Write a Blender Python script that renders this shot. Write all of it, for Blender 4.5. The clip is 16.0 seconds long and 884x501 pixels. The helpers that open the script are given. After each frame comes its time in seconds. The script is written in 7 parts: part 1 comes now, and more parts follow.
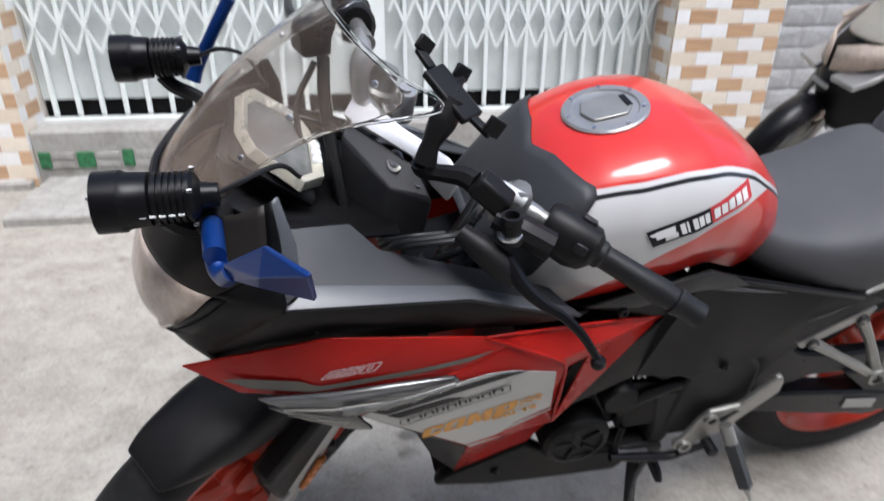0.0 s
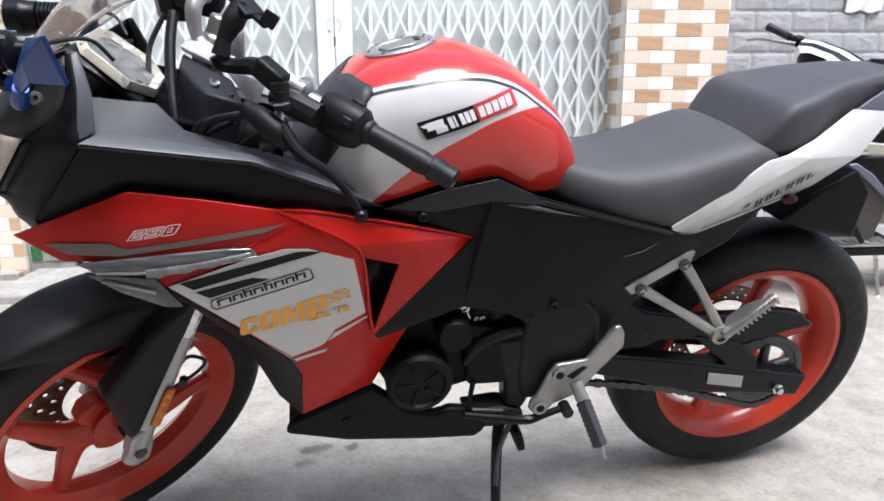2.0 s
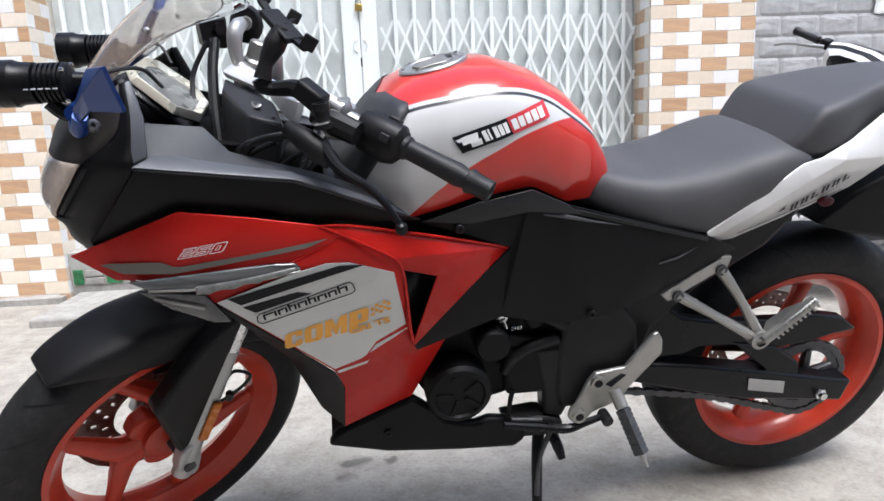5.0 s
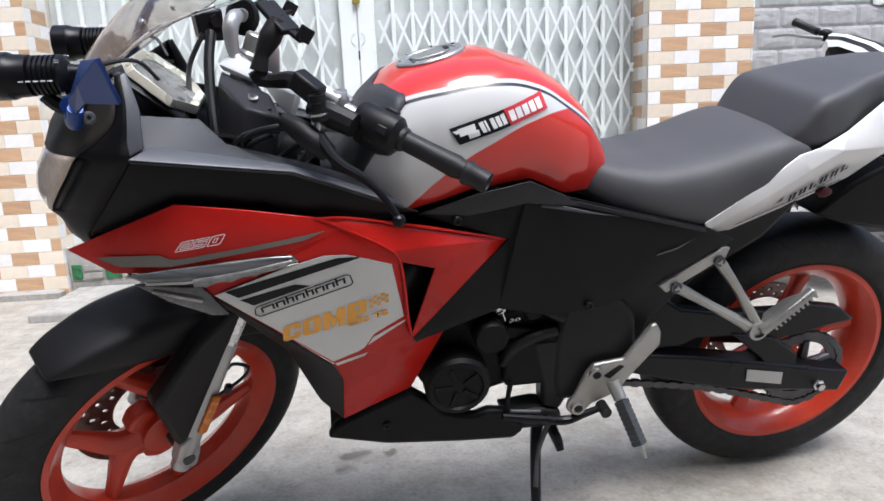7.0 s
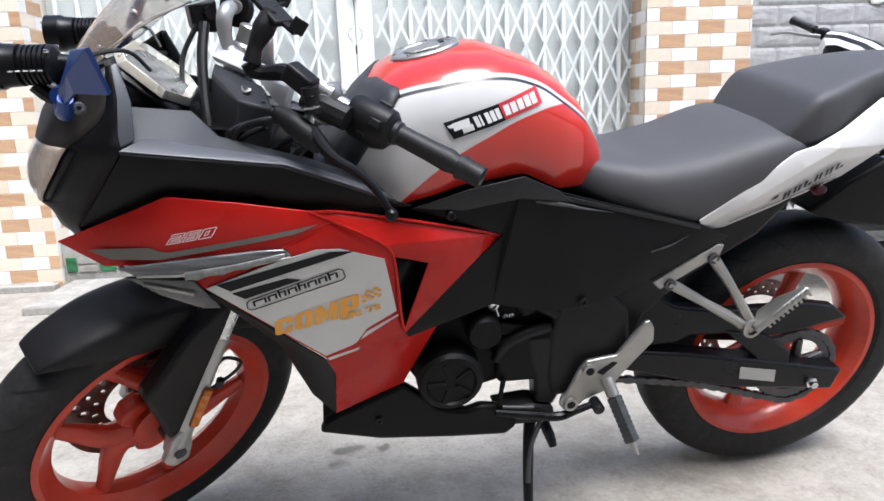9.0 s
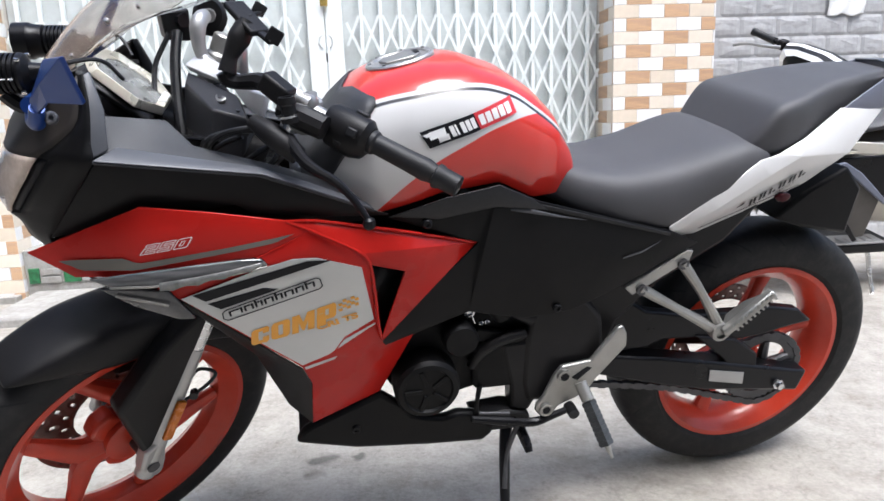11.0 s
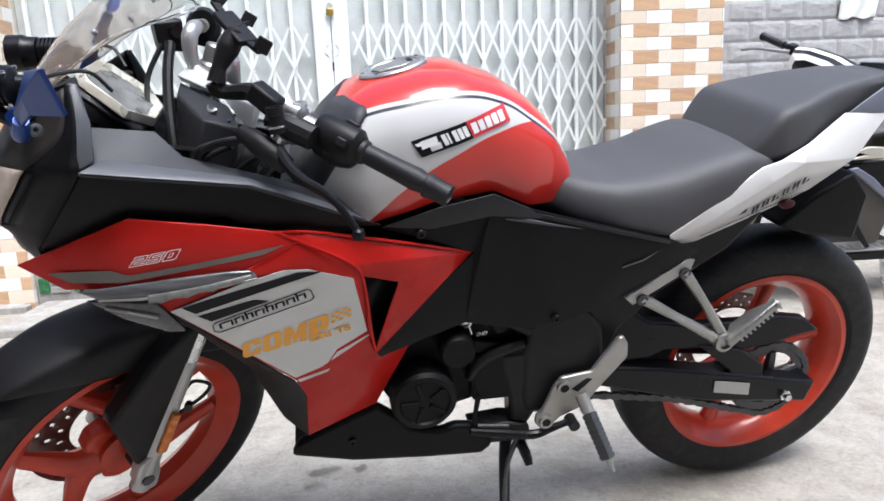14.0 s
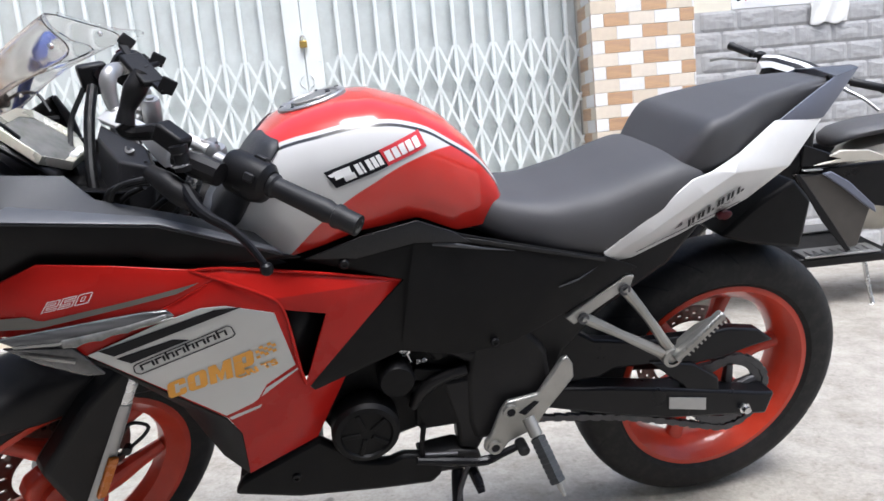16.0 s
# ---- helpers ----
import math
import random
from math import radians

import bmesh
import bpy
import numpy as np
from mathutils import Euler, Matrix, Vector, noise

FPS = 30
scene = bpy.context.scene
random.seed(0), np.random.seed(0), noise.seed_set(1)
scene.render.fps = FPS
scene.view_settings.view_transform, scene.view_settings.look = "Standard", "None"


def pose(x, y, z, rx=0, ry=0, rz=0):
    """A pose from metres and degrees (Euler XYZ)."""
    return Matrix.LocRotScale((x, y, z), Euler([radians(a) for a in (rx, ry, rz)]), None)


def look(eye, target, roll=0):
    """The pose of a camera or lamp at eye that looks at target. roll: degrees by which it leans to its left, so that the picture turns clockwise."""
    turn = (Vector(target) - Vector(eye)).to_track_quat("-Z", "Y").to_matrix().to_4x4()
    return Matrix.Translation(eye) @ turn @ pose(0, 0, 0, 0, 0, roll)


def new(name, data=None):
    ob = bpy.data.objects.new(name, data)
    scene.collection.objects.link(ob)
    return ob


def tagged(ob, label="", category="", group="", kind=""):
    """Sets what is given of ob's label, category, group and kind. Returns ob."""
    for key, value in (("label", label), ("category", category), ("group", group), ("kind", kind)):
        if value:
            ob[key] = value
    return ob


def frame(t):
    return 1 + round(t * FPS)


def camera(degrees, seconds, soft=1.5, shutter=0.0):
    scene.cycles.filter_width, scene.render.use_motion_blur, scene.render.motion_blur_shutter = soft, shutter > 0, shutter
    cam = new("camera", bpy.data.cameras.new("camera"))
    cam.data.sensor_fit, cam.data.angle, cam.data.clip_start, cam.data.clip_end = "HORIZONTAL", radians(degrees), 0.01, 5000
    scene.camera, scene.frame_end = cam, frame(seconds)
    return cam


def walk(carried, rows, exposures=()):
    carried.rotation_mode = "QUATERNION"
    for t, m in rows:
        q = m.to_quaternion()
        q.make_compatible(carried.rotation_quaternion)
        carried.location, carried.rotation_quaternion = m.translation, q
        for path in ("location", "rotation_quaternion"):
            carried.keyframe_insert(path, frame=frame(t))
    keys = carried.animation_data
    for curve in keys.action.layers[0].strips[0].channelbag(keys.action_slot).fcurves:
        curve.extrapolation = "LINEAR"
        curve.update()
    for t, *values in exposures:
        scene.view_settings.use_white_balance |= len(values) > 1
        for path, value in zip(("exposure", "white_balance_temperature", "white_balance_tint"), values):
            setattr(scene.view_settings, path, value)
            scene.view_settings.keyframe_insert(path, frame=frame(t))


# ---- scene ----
cam = camera(68.0, 16.0, 1.6, 0.4)
PATH = [
    (0, (0.0312, -0.0044, 1.2255), (-0.0009, 1.5878, 0.4308), 0.5),
    (0.2, (0.045, -0.022, 1.171), (-0.038, 1.837, 0.438), 0.3),
    (0.5, (0.1531, -0.0507, 1.0440), (-0.0721, 1.6421, 0.5420), 0.7),
    (0.7, (0.212, -0.106, 0.931), (-0.059, 1.837, 0.541), -1.1),
    (0.9, (0.294, -0.182, 0.901), (0.001, 1.742, 0.441), -1.1),
    (1, (0.3480, -0.2020, 0.9318), (0.0810, 1.4979, 0.4762), -0.7),
    (1.2, (0.372, -0.235, 0.895), (0.105, 1.709, 0.506), -3.4),
    (1.5, (0.3702, -0.2314, 0.8980), (0.2056, 1.5032, 0.5331), 2),
    (2, (0.3685, -0.2376, 0.9033), (0.2679, 1.4970, 0.5171), -0.5),
    (2.5, (0.3605, -0.2634, 0.9051), (0.2759, 1.4872, 0.5918), -1.9),
    (3, (0.3533, -0.2679, 0.9042), (0.2136, 1.4827, 0.6123), -1.6),
    (3.5, (0.3498, -0.2697, 0.9016), (0.2207, 1.4801, 0.5999), -1.7),
    (4, (0.3516, -0.2661, 0.9016), (0.1727, 1.4747, 0.5723), -2.4),
    (6.5, (0.3551, -0.2599, 0.8980), (0.1887, 1.4774, 0.5482), -2.6),
    (7, (0.3560, -0.2608, 0.8971), (0.1833, 1.4738, 0.5393), -2.7),
    (7.5, (0.3551, -0.2608, 0.8962), (0.1896, 1.4738, 0.5313), -2.5),
    (8, (0.3542, -0.2608, 0.8971), (0.1789, 1.4721, 0.5304), -2.7),
    (8.5, (0.3542, -0.2599, 0.8962), (0.1816, 1.4729, 0.5260), -2.7),
    (9, (0.3613, -0.2563, 0.8944), (0.1967, 1.4774, 0.5251), -2.2),
    (11.5, (0.3507, -0.2652, 0.8980), (0.2732, 1.4783, 0.5465), -2.2),
    (12, (0.3516, -0.2634, 0.8962), (0.2706, 1.4783, 0.5393), -2.2),
    (12.5, (0.3542, -0.2608, 0.8962), (0.2528, 1.4783, 0.5278), -2.3),
    (13, (0.3542, -0.2590, 0.8944), (0.2261, 1.4783, 0.5269), -2.6),
    (13.5, (0.3560, -0.2536, 0.8918), (0.2243, 1.4872, 0.5438), -2.1),
    (14, (0.3818, -0.2456, 0.8980), (0.2643, 1.4988, 0.5660), -2.6),
    (14.5, (0.4352, -0.2403, 0.8962), (0.2884, 1.5112, 0.6150), -2.2),
    (15, (0.4922, -0.2234, 0.8864), (0.3551, 1.5299, 0.6105), -4.5),
    (15.5, (0.5117, -0.2270, 0.8918), (0.3578, 1.5264, 0.6257), -5.2),
    (16, (0.5162, -0.2278, 0.8953), (0.3836, 1.5264, 0.6239), -5.5),
]
EXPOSURES = [(0, 0.60, 5750, 9), (0.5, 0.60, 5750, 9), (1, 1.0, 5750, 9), (1.5, 1.02, 5750, 9), (3.5, 0.98, 5750, 9), (7, 0.87, 5750, 9), (8, 1.03, 5750, 9), (9, 1.06, 5750, 9), (14.5, 1.02, 5750, 9), (15, 0.90, 5750, 9), (16, 0.93, 5750, 9)]
walk(cam, [(t, look(eye, target, roll)) for t, eye, target, roll in PATH], EXPOSURES)

# ---- world and light: a bright overcast sky over a narrow lane ----
world = bpy.data.worlds.new("overcast_sky")
scene.world = world
world.use_nodes = True
wn = world.node_tree
sky = wn.nodes.new("ShaderNodeTexSky")
sky.sky_type, sky.sun_disc = "NISHITA", False
sky.sun_elevation, sky.sun_rotation = radians(64), radians(150)
sky.dust_density, sky.ozone_density = 6.0, 1.0
wn.links.new(sky.outputs[0], wn.nodes["Background"].inputs[0])
wn.nodes["Background"].inputs[1].default_value = 0.15
sun_data = bpy.data.lights.new("sun", "SUN")
sun_data.energy, sun_data.angle, sun_data.color = 1.9, radians(26), (1.0, 0.97, 0.93)
sun = new("sun", sun_data)
sun.matrix_world = look((0, 0, 0), (-0.22, 0.30, -1))

# ---- materials ----
def nodes_of(name):
    m = bpy.data.materials.new(name)
    m.use_nodes = True
    nt = m.node_tree
    return m, nt, nt.nodes["Principled BSDF"]

def node(nt, kind, **values):
    n = nt.nodes.new(kind)
    for k, v in values.items():
        if k in n.inputs:
            n.inputs[k].default_value = v
    return n

def noise_of(nt, scale, detail=4.0, rough=0.6, vector=None):
    n = node(nt, "ShaderNodeTexNoise", Scale=scale, Detail=detail, Roughness=rough)
    if vector is not None:
        nt.links.new(vector, n.inputs["Vector"])
    return n.outputs["Fac"]

def ramp(nt, fac, lo, hi, a, b):
    r = nt.nodes.new("ShaderNodeMapRange")
    r.inputs[1].default_value, r.inputs[2].default_value = lo, hi
    r.inputs[3].default_value, r.inputs[4].default_value = a, b
    nt.links.new(fac, r.inputs[0])
    return r.outputs[0]

def mix(nt, fac, a, b, mode="MIX"):
    m = nt.nodes.new("ShaderNodeMix")
    m.data_type, m.blend_type = "RGBA", mode
    for v, i in ((fac, 0), (a, 6), (b, 7)):
        if hasattr(v, "is_linked"):
            nt.links.new(v, m.inputs[i])
        else:
            m.inputs[i].default_value = v if i == 0 else (*v, 1)
    return m.outputs[2]

def bump(nt, p, height, strength, dist=0.002):
    b = node(nt, "ShaderNodeBump", Strength=strength, Distance=dist)
    nt.links.new(height, b.inputs["Height"])
    nt.links.new(b.outputs[0], p.inputs["Normal"])

def surface(name, color, rough=0.5, metal=0.0, vary=0.15, scale=6.0, grain=0.0, grain_scale=400.0, coat=0.0, dust=0.0, spec=0.5):
    """A plain painted, plastic or metal surface: slow blotches, fine grain, a film of dust."""
    m, nt, p = nodes_of(name)
    tc = nt.nodes.new("ShaderNodeTexCoord").outputs["Object"]
    slow = noise_of(nt, scale, 5, 0.6, tc)
    fine = noise_of(nt, grain_scale, 2, 0.5, tc)
    dark = tuple(c * (1 - vary) for c in color)
    light = tuple(min(1, c * (1 + vary * 0.6)) for c in color)
    c = mix(nt, ramp(nt, slow, 0.3, 0.7, 0, 1), dark, light)
    if dust:
        d = noise_of(nt, scale * 3.1, 8, 0.7, tc)
        c = mix(nt, ramp(nt, d, 0.45, 0.8, 0, dust), c, (0.32, 0.29, 0.25))
    nt.links.new(c, p.inputs["Base Color"])
    nt.links.new(ramp(nt, slow, 0.25, 0.75, max(0.02, rough - 0.06), min(1, rough + 0.08)), p.inputs["Roughness"])
    p.inputs["Metallic"].default_value = metal
    p.inputs["Coat Weight"].default_value = coat
    p.inputs["Coat Roughness"].default_value = 0.06
    p.inputs["Specular IOR Level"].default_value = spec
    if grain:
        bump(nt, p, fine, grain, 0.001)
    return m

def glassy(name, color, rough=0.03, alpha_mix=0.0):
    m, nt, p = nodes_of(name)
    p.inputs["Base Color"].default_value = (*color, 1)
    p.inputs["Transmission Weight"].default_value = 1.0
    p.inputs["Roughness"].default_value = rough
    p.inputs["IOR"].default_value = 1.12
    return m

RED = surface("red_lacquer", (0.375, 0.0125, 0.0085), 0.26, 0, 0.10, 5, 0, coat=0.25, dust=0.0, spec=0.05)
WHITE = surface("white_lacquer", (0.66, 0.66, 0.65), 0.34, 0, 0.06, 5, 0, coat=0.4, dust=0.1)
GREY = surface("grey_stripe_film", (0.115, 0.104, 0.088), 0.45, 0, 0.1, 9)
BLACK = surface("black_textured_plastic", (0.0075, 0.0072, 0.0078), 0.42, 0, 0.25, 7, 0.15, 900, dust=0.014, spec=0.20)
PANELBLACK = surface("matt_black_panel", (0.0045, 0.0045, 0.005), 0.44, 0, 0.25, 7, 0.15, 900, dust=0.010, spec=0.13)
GLOSSBLACK = surface("black_satin_paint", (0.0045, 0.0045, 0.0055), 0.30, 0, 0.2, 8, dust=0.010, spec=0.18)
DARKGREY = surface("charcoal_plastic", (0.064, 0.067, 0.075), 0.36, 0, 0.12, 7, 0.1, 900, dust=0.03)
RUBBER = surface("tyre_rubber", (0.013, 0.013, 0.0135), 0.62, 0, 0.3, 12, 0.2, 300, dust=0.05, spec=0.2)
GRIP = surface("grip_rubber", (0.008, 0.008, 0.009), 0.5, 0, 0.2, 20, 0.3, 500, spec=0.35)
SEATSKIN = surface("black_vinyl", (0.044, 0.044, 0.048), 0.60, 0, 0.12, 6, 0.3, 1100, dust=0.010, spec=0.60)
ORANGE = surface("orange_red_wheel_paint", (0.45, 0.038, 0.016), 0.32, 0, 0.16, 9, dust=0.05, coat=0.30, spec=0.22)
ALU = surface("cast_aluminium", (0.33, 0.325, 0.305), 0.42, 0.80, 0.18, 14, 0.3, 400)
SILVERPAINT = surface("silver_paint", (0.36, 0.36, 0.355), 0.36, 0.7, 0.12, 10, 0.1, 600)
BRIGHTSILVER = surface("bright_machined_silver", (0.78, 0.78, 0.78), 0.34, 0.45, 0.10, 18, 0.1, 500)
STEEL = surface("bright_steel", (0.6, 0.6, 0.6), 0.25, 1.0, 0.15, 30)
DISC = surface("worn_disc_steel", (0.16, 0.13, 0.12), 0.38, 0.8, 0.25, 40)
DARKSTEEL = surface("dark_steel", (0.08, 0.08, 0.085), 0.45, 0.8, 0.3, 30, 0.2, 300)
ENGINE = surface("black_engine_paint", (0.003, 0.003, 0.0034), 0.46, 0, 0.3, 14, 0.2, 400, dust=0.015, spec=0.14)
BLUE = surface("blue_anodised", (0.005, 0.034, 0.175), 0.34, 0.35, 0.1, 10)
CHARCOAL = surface("charcoal_textured_plastic", (0.025, 0.026, 0.029), 0.52, 0, 0.12, 7, 0.2, 900, dust=0.02, spec=0.42)
TAILGREY = surface("blue_grey_plastic", (0.13, 0.142, 0.185), 0.42, 0, 0.1, 8, 0.1, 900, spec=0.4)
COVERBLACK = surface("black_moulded_cover", (0.022, 0.022, 0.024), 0.36, 0, 0.15, 8, 0.1, 900, dust=0.015, spec=0.5)
LENSDARK = surface("dark_clear_lens", (0.045, 0.045, 0.047), 0.12, 0, 0.5, 30, coat=0.5)
LENSGREY = surface("grey_clear_lens", (0.17, 0.17, 0.165), 0.20, 0.3, 0.4, 60, coat=0.5)
CARBON = surface("carbon_patterned_film", (0.011, 0.011, 0.012), 0.35, 0, 0.3, 260, 0.25, 500, spec=0.3)
STICKER_BLACK = surface("sticker_black", (0.008, 0.008, 0.010), 0.4, 0, 0.1, 10, spec=0.15)
STICKER_RED = surface("sticker_red", (0.55, 0.03, 0.04), 0.4, 0, 0.08, 10)
# White film toned down: the shade of the downward side is in the colour.
FILM = surface("shaded_white_film", (0.53, 0.53, 0.505), 0.4, 0, 0.05, 10)
STICKER_WHITE = surface("sticker_white", (0.8, 0.8, 0.8), 0.4, 0, 0.05, 10)
STICKER_GOLD = surface("sticker_gold", (0.72, 0.33, 0.03), 0.4, 0, 0.08, 20)
CHAMPAGNE = surface("champagne_silver", (0.58, 0.55, 0.46), 0.28, 0.5, 0.1, 20)
# Dark display with its glare mixed into a lighter base.
DISPLAY = surface("glare_grey_display", (0.13, 0.13, 0.125), 0.08, 0, 0.4, 30)
PEGRUBBER = surface("grey_black_rubber", (0.030, 0.033, 0.036), 0.6, 0, 0.25, 40, 0.3, 300)
AMBER = surface("amber_reflector", (0.5, 0.14, 0.01), 0.25, 0, 0.1, 60)
REDLENS = surface("red_lens", (0.05, 0.004, 0.007), 0.15, 0, 0.1, 60, spec=0.2)
TEAL = surface("teal_cloth", (0.05, 0.16, 0.17), 0.8, 0, 0.2, 20)
SCOOTER_BODY = surface("champagne_body_paint", (0.46, 0.44, 0.38), 0.35, 0.2, 0.1, 8, coat=0.4)
BRASS = surface("brass", (0.60, 0.42, 0.12), 0.35, 0.9, 0.15, 40)
LEGSHIELD = surface("brown_grey_plastic", (0.055, 0.050, 0.044), 0.4, 0, 0.2, 8, 0.1, 600, spec=0.4)
CLEAR = glassy("clear_plastic", (0.94, 0.95, 0.95), 0.05)
def hazed_screen():
    """Clear plastic with a brownish film of fine scratches and dust."""
    m, nt, p = nodes_of("hazed_smoked_screen")
    p.inputs["Base Color"].default_value = (0.95, 0.935, 0.92, 1)
    p.inputs["Transmission Weight"].default_value = 1.0
    p.inputs["Roughness"].default_value = 0.06
    p.inputs["IOR"].default_value = 1.12
    tc = nt.nodes.new("ShaderNodeTexCoord").outputs["Object"]
    st = nt.nodes.new("ShaderNodeMapping")
    st.inputs["Rotation"].default_value = (0, radians(45), 0)
    st.inputs["Scale"].default_value = (3, 14, 10)
    nt.links.new(tc, st.inputs[0])
    n = noise_of(nt, 1.6, 5, 0.65, st.outputs[0])
    film = nt.nodes.new("ShaderNodeBsdfDiffuse")
    film.inputs["Color"].default_value = (0.24, 0.19, 0.155, 1)
    mx = nt.nodes.new("ShaderNodeMixShader")
    sep = nt.nodes.new("ShaderNodeSeparateXYZ")
    nt.links.new(tc, sep.inputs[0])
    dirt = nt.nodes.new("ShaderNodeMath")
    dirt.operation = "MULTIPLY"
    nt.links.new(ramp(nt, n, 0.3, 0.72, 0.35, 1.0), dirt.inputs[0])
    nt.links.new(ramp(nt, sep.outputs[2], 1.02, 1.15, 0.42, 0.07), dirt.inputs[1])
    nt.links.new(dirt.outputs[0], mx.inputs[0])
    nt.links.new(p.outputs[0], mx.inputs[1])
    nt.links.new(film.outputs[0], mx.inputs[2])
    out = [q for q in nt.nodes if q.bl_idname == "ShaderNodeOutputMaterial"][0]
    nt.links.new(mx.outputs[0], out.inputs["Surface"])
    return m
SMOKE = hazed_screen()
def milky():
    """Aged clear plastic: mostly transparent, with a brownish haze."""
    m, nt, p = nodes_of("hazy_lamp_lens")
    tc = nt.nodes.new("ShaderNodeTexCoord").outputs["Object"]
    n = noise_of(nt, 40, 6, 0.7, tc)
    nt.links.new(mix(nt, n, (0.60, 0.49, 0.41), (0.74, 0.63, 0.54)), p.inputs["Base Color"])
    p.inputs["Roughness"].default_value = 0.12
    p.inputs["IOR"].default_value = 1.25
    nt.links.new(ramp(nt, n, 0.3, 0.7, 0.25, 0.55), p.inputs["Transmission Weight"])
    p.inputs["Coat Weight"].default_value = 0.5
    return m
MILKY = milky()
# Upper nose panel: browner and a little lighter than the cowl below.
NOSEBROWN = surface("brown_black_panel", (0.019, 0.0160, 0.0138), 0.50, 0, 0.25, 9, 0.15, 900, dust=0.02, spec=0.28)
LAMPBOWL = surface("lamp_reflector", (0.50, 0.41, 0.34), 0.45, 0.2, 0.3, 30)
LAMPCELL = surface("lamp_cell", (0.27, 0.19, 0.14), 0.35, 0.2, 0.3, 60)
def silver_lens():
    m, nt, p = nodes_of("silvery_signal_lens")
    tc = nt.nodes.new("ShaderNodeTexCoord").outputs["Object"]
    st = nt.nodes.new("ShaderNodeMapping")
    st.inputs["Scale"].default_value = (7, 7, 60)
    nt.links.new(tc, st.inputs[0])
    n = noise_of(nt, 1.0, 3, 0.5, st.outputs[0])
    nt.links.new(mix(nt, ramp(nt, n, 0.35, 0.65, 0, 1), (0.24, 0.24, 0.24), (0.06, 0.06, 0.06)), p.inputs["Base Color"])
    p.inputs["Metallic"].default_value = 0.6
    p.inputs["Roughness"].default_value = 0.18
    p.inputs["Coat Weight"].default_value = 0.5
    return m
SILVERLENS = silver_lens()
CLOTH = surface("white_cloth", (0.72, 0.72, 0.70), 0.9, 0, 0.08, 20, 0.3, 300)
RIBBON = surface("red_plastic_ribbon", (0.5, 0.03, 0.05), 0.5)

def gate_paint():
    m, nt, p = nodes_of("pale_green_gate_paint")
    tc = nt.nodes.new("ShaderNodeTexCoord").outputs["Object"]
    slow, fine = noise_of(nt, 3, 6, 0.65, tc), noise_of(nt, 60, 6, 0.7, tc)
    c = mix(nt, ramp(nt, slow, 0.3, 0.7, 0, 1), (0.69, 0.735, 0.72), (0.78, 0.815, 0.80))
    c = mix(nt, ramp(nt, fine, 0.62, 0.8, 0, 0.6), c, (0.28, 0.25, 0.22))
    nt.links.new(c, p.inputs["Base Color"])
    p.inputs["Roughness"].default_value = 0.5
    bump(nt, p, fine, 0.15, 0.002)
    return m
GATE = gate_paint()
GATEBACK = surface("grey_green_sheet_metal", (0.58, 0.62, 0.61), 0.5, 0.0, 0.15, 4, 0.15, 60, dust=0.2)

def concrete(name, a, b, dark, scale=1.0):
    m, nt, p = nodes_of(name)
    tc = nt.nodes.new("ShaderNodeTexCoord").outputs["Object"]
    slow, mid, fine = noise_of(nt, 0.9 * scale, 7, 0.62, tc), noise_of(nt, 7 * scale, 8, 0.7, tc), noise_of(nt, 90 * scale, 6, 0.7, tc)
    c = mix(nt, ramp(nt, slow, 0.32, 0.68, 0, 1), a, b)
    c = mix(nt, ramp(nt, mid, 0.40, 0.70, 0, 0.75), c, dark)
    c = mix(nt, ramp(nt, fine, 0.35, 0.7, 0, 0.35), c, tuple(min(1, v * 1.5) for v in b))
    patchy = noise_of(nt, 2.3 * scale, 9, 0.72, tc)
    c = mix(nt, ramp(nt, patchy, 0.52, 0.66, 0, 0.5), c, tuple(v * 1.15 for v in dark))
    scuffs = noise_of(nt, 24 * scale, 8, 0.75, tc)
    c = mix(nt, ramp(nt, scuffs, 0.56, 0.70, 0, 0.55), c, tuple(v * 0.8 for v in dark))
    v = node(nt, "ShaderNodeTexVoronoi", Scale=1.1 * scale)
    v.feature = "DISTANCE_TO_EDGE"
    warp = nt.nodes.new("ShaderNodeVectorMath")
    n3 = node(nt, "ShaderNodeTexNoise", Scale=4.0 * scale, Detail=6.0)
    nt.links.new(tc, n3.inputs["Vector"])
    sc = nt.nodes.new("ShaderNodeVectorMath")
    sc.operation = "SCALE"
    sc.inputs[3].default_value = 0.35
    nt.links.new(n3.outputs["Color"], sc.inputs[0])
    nt.links.new(tc, warp.inputs[0])
    nt.links.new(sc.outputs[0], warp.inputs[1])
    nt.links.new(warp.outputs[0], v.inputs["Vector"])
    crack = ramp(nt, v.outputs["Distance"], 0.0, 0.004, 0.16, 0)
    c = mix(nt, crack, c, tuple(x * 0.35 for x in dark))
    st = node(nt, "ShaderNodeTexVoronoi", Scale=2.6 * scale)
    nt.links.new(warp.outputs[0], st.inputs["Vector"])
    c = mix(nt, ramp(nt, st.outputs["Distance"], 0.02, 0.10, 0.55, 0), c, tuple(x * 0.45 for x in dark))
    nt.links.new(c, p.inputs["Base Color"])
    nt.links.new(ramp(nt, mid, 0.3, 0.7, 0.62, 0.88), p.inputs["Roughness"])
    add = nt.nodes.new("ShaderNodeMath")
    add.operation = "MULTIPLY_ADD"
    nt.links.new(mid, add.inputs[0])
    add.inputs[1].default_value = 2.0
    nt.links.new(fine, add.inputs[2])
    bump(nt, p, add.outputs[0], 0.45, 0.004)
    return m
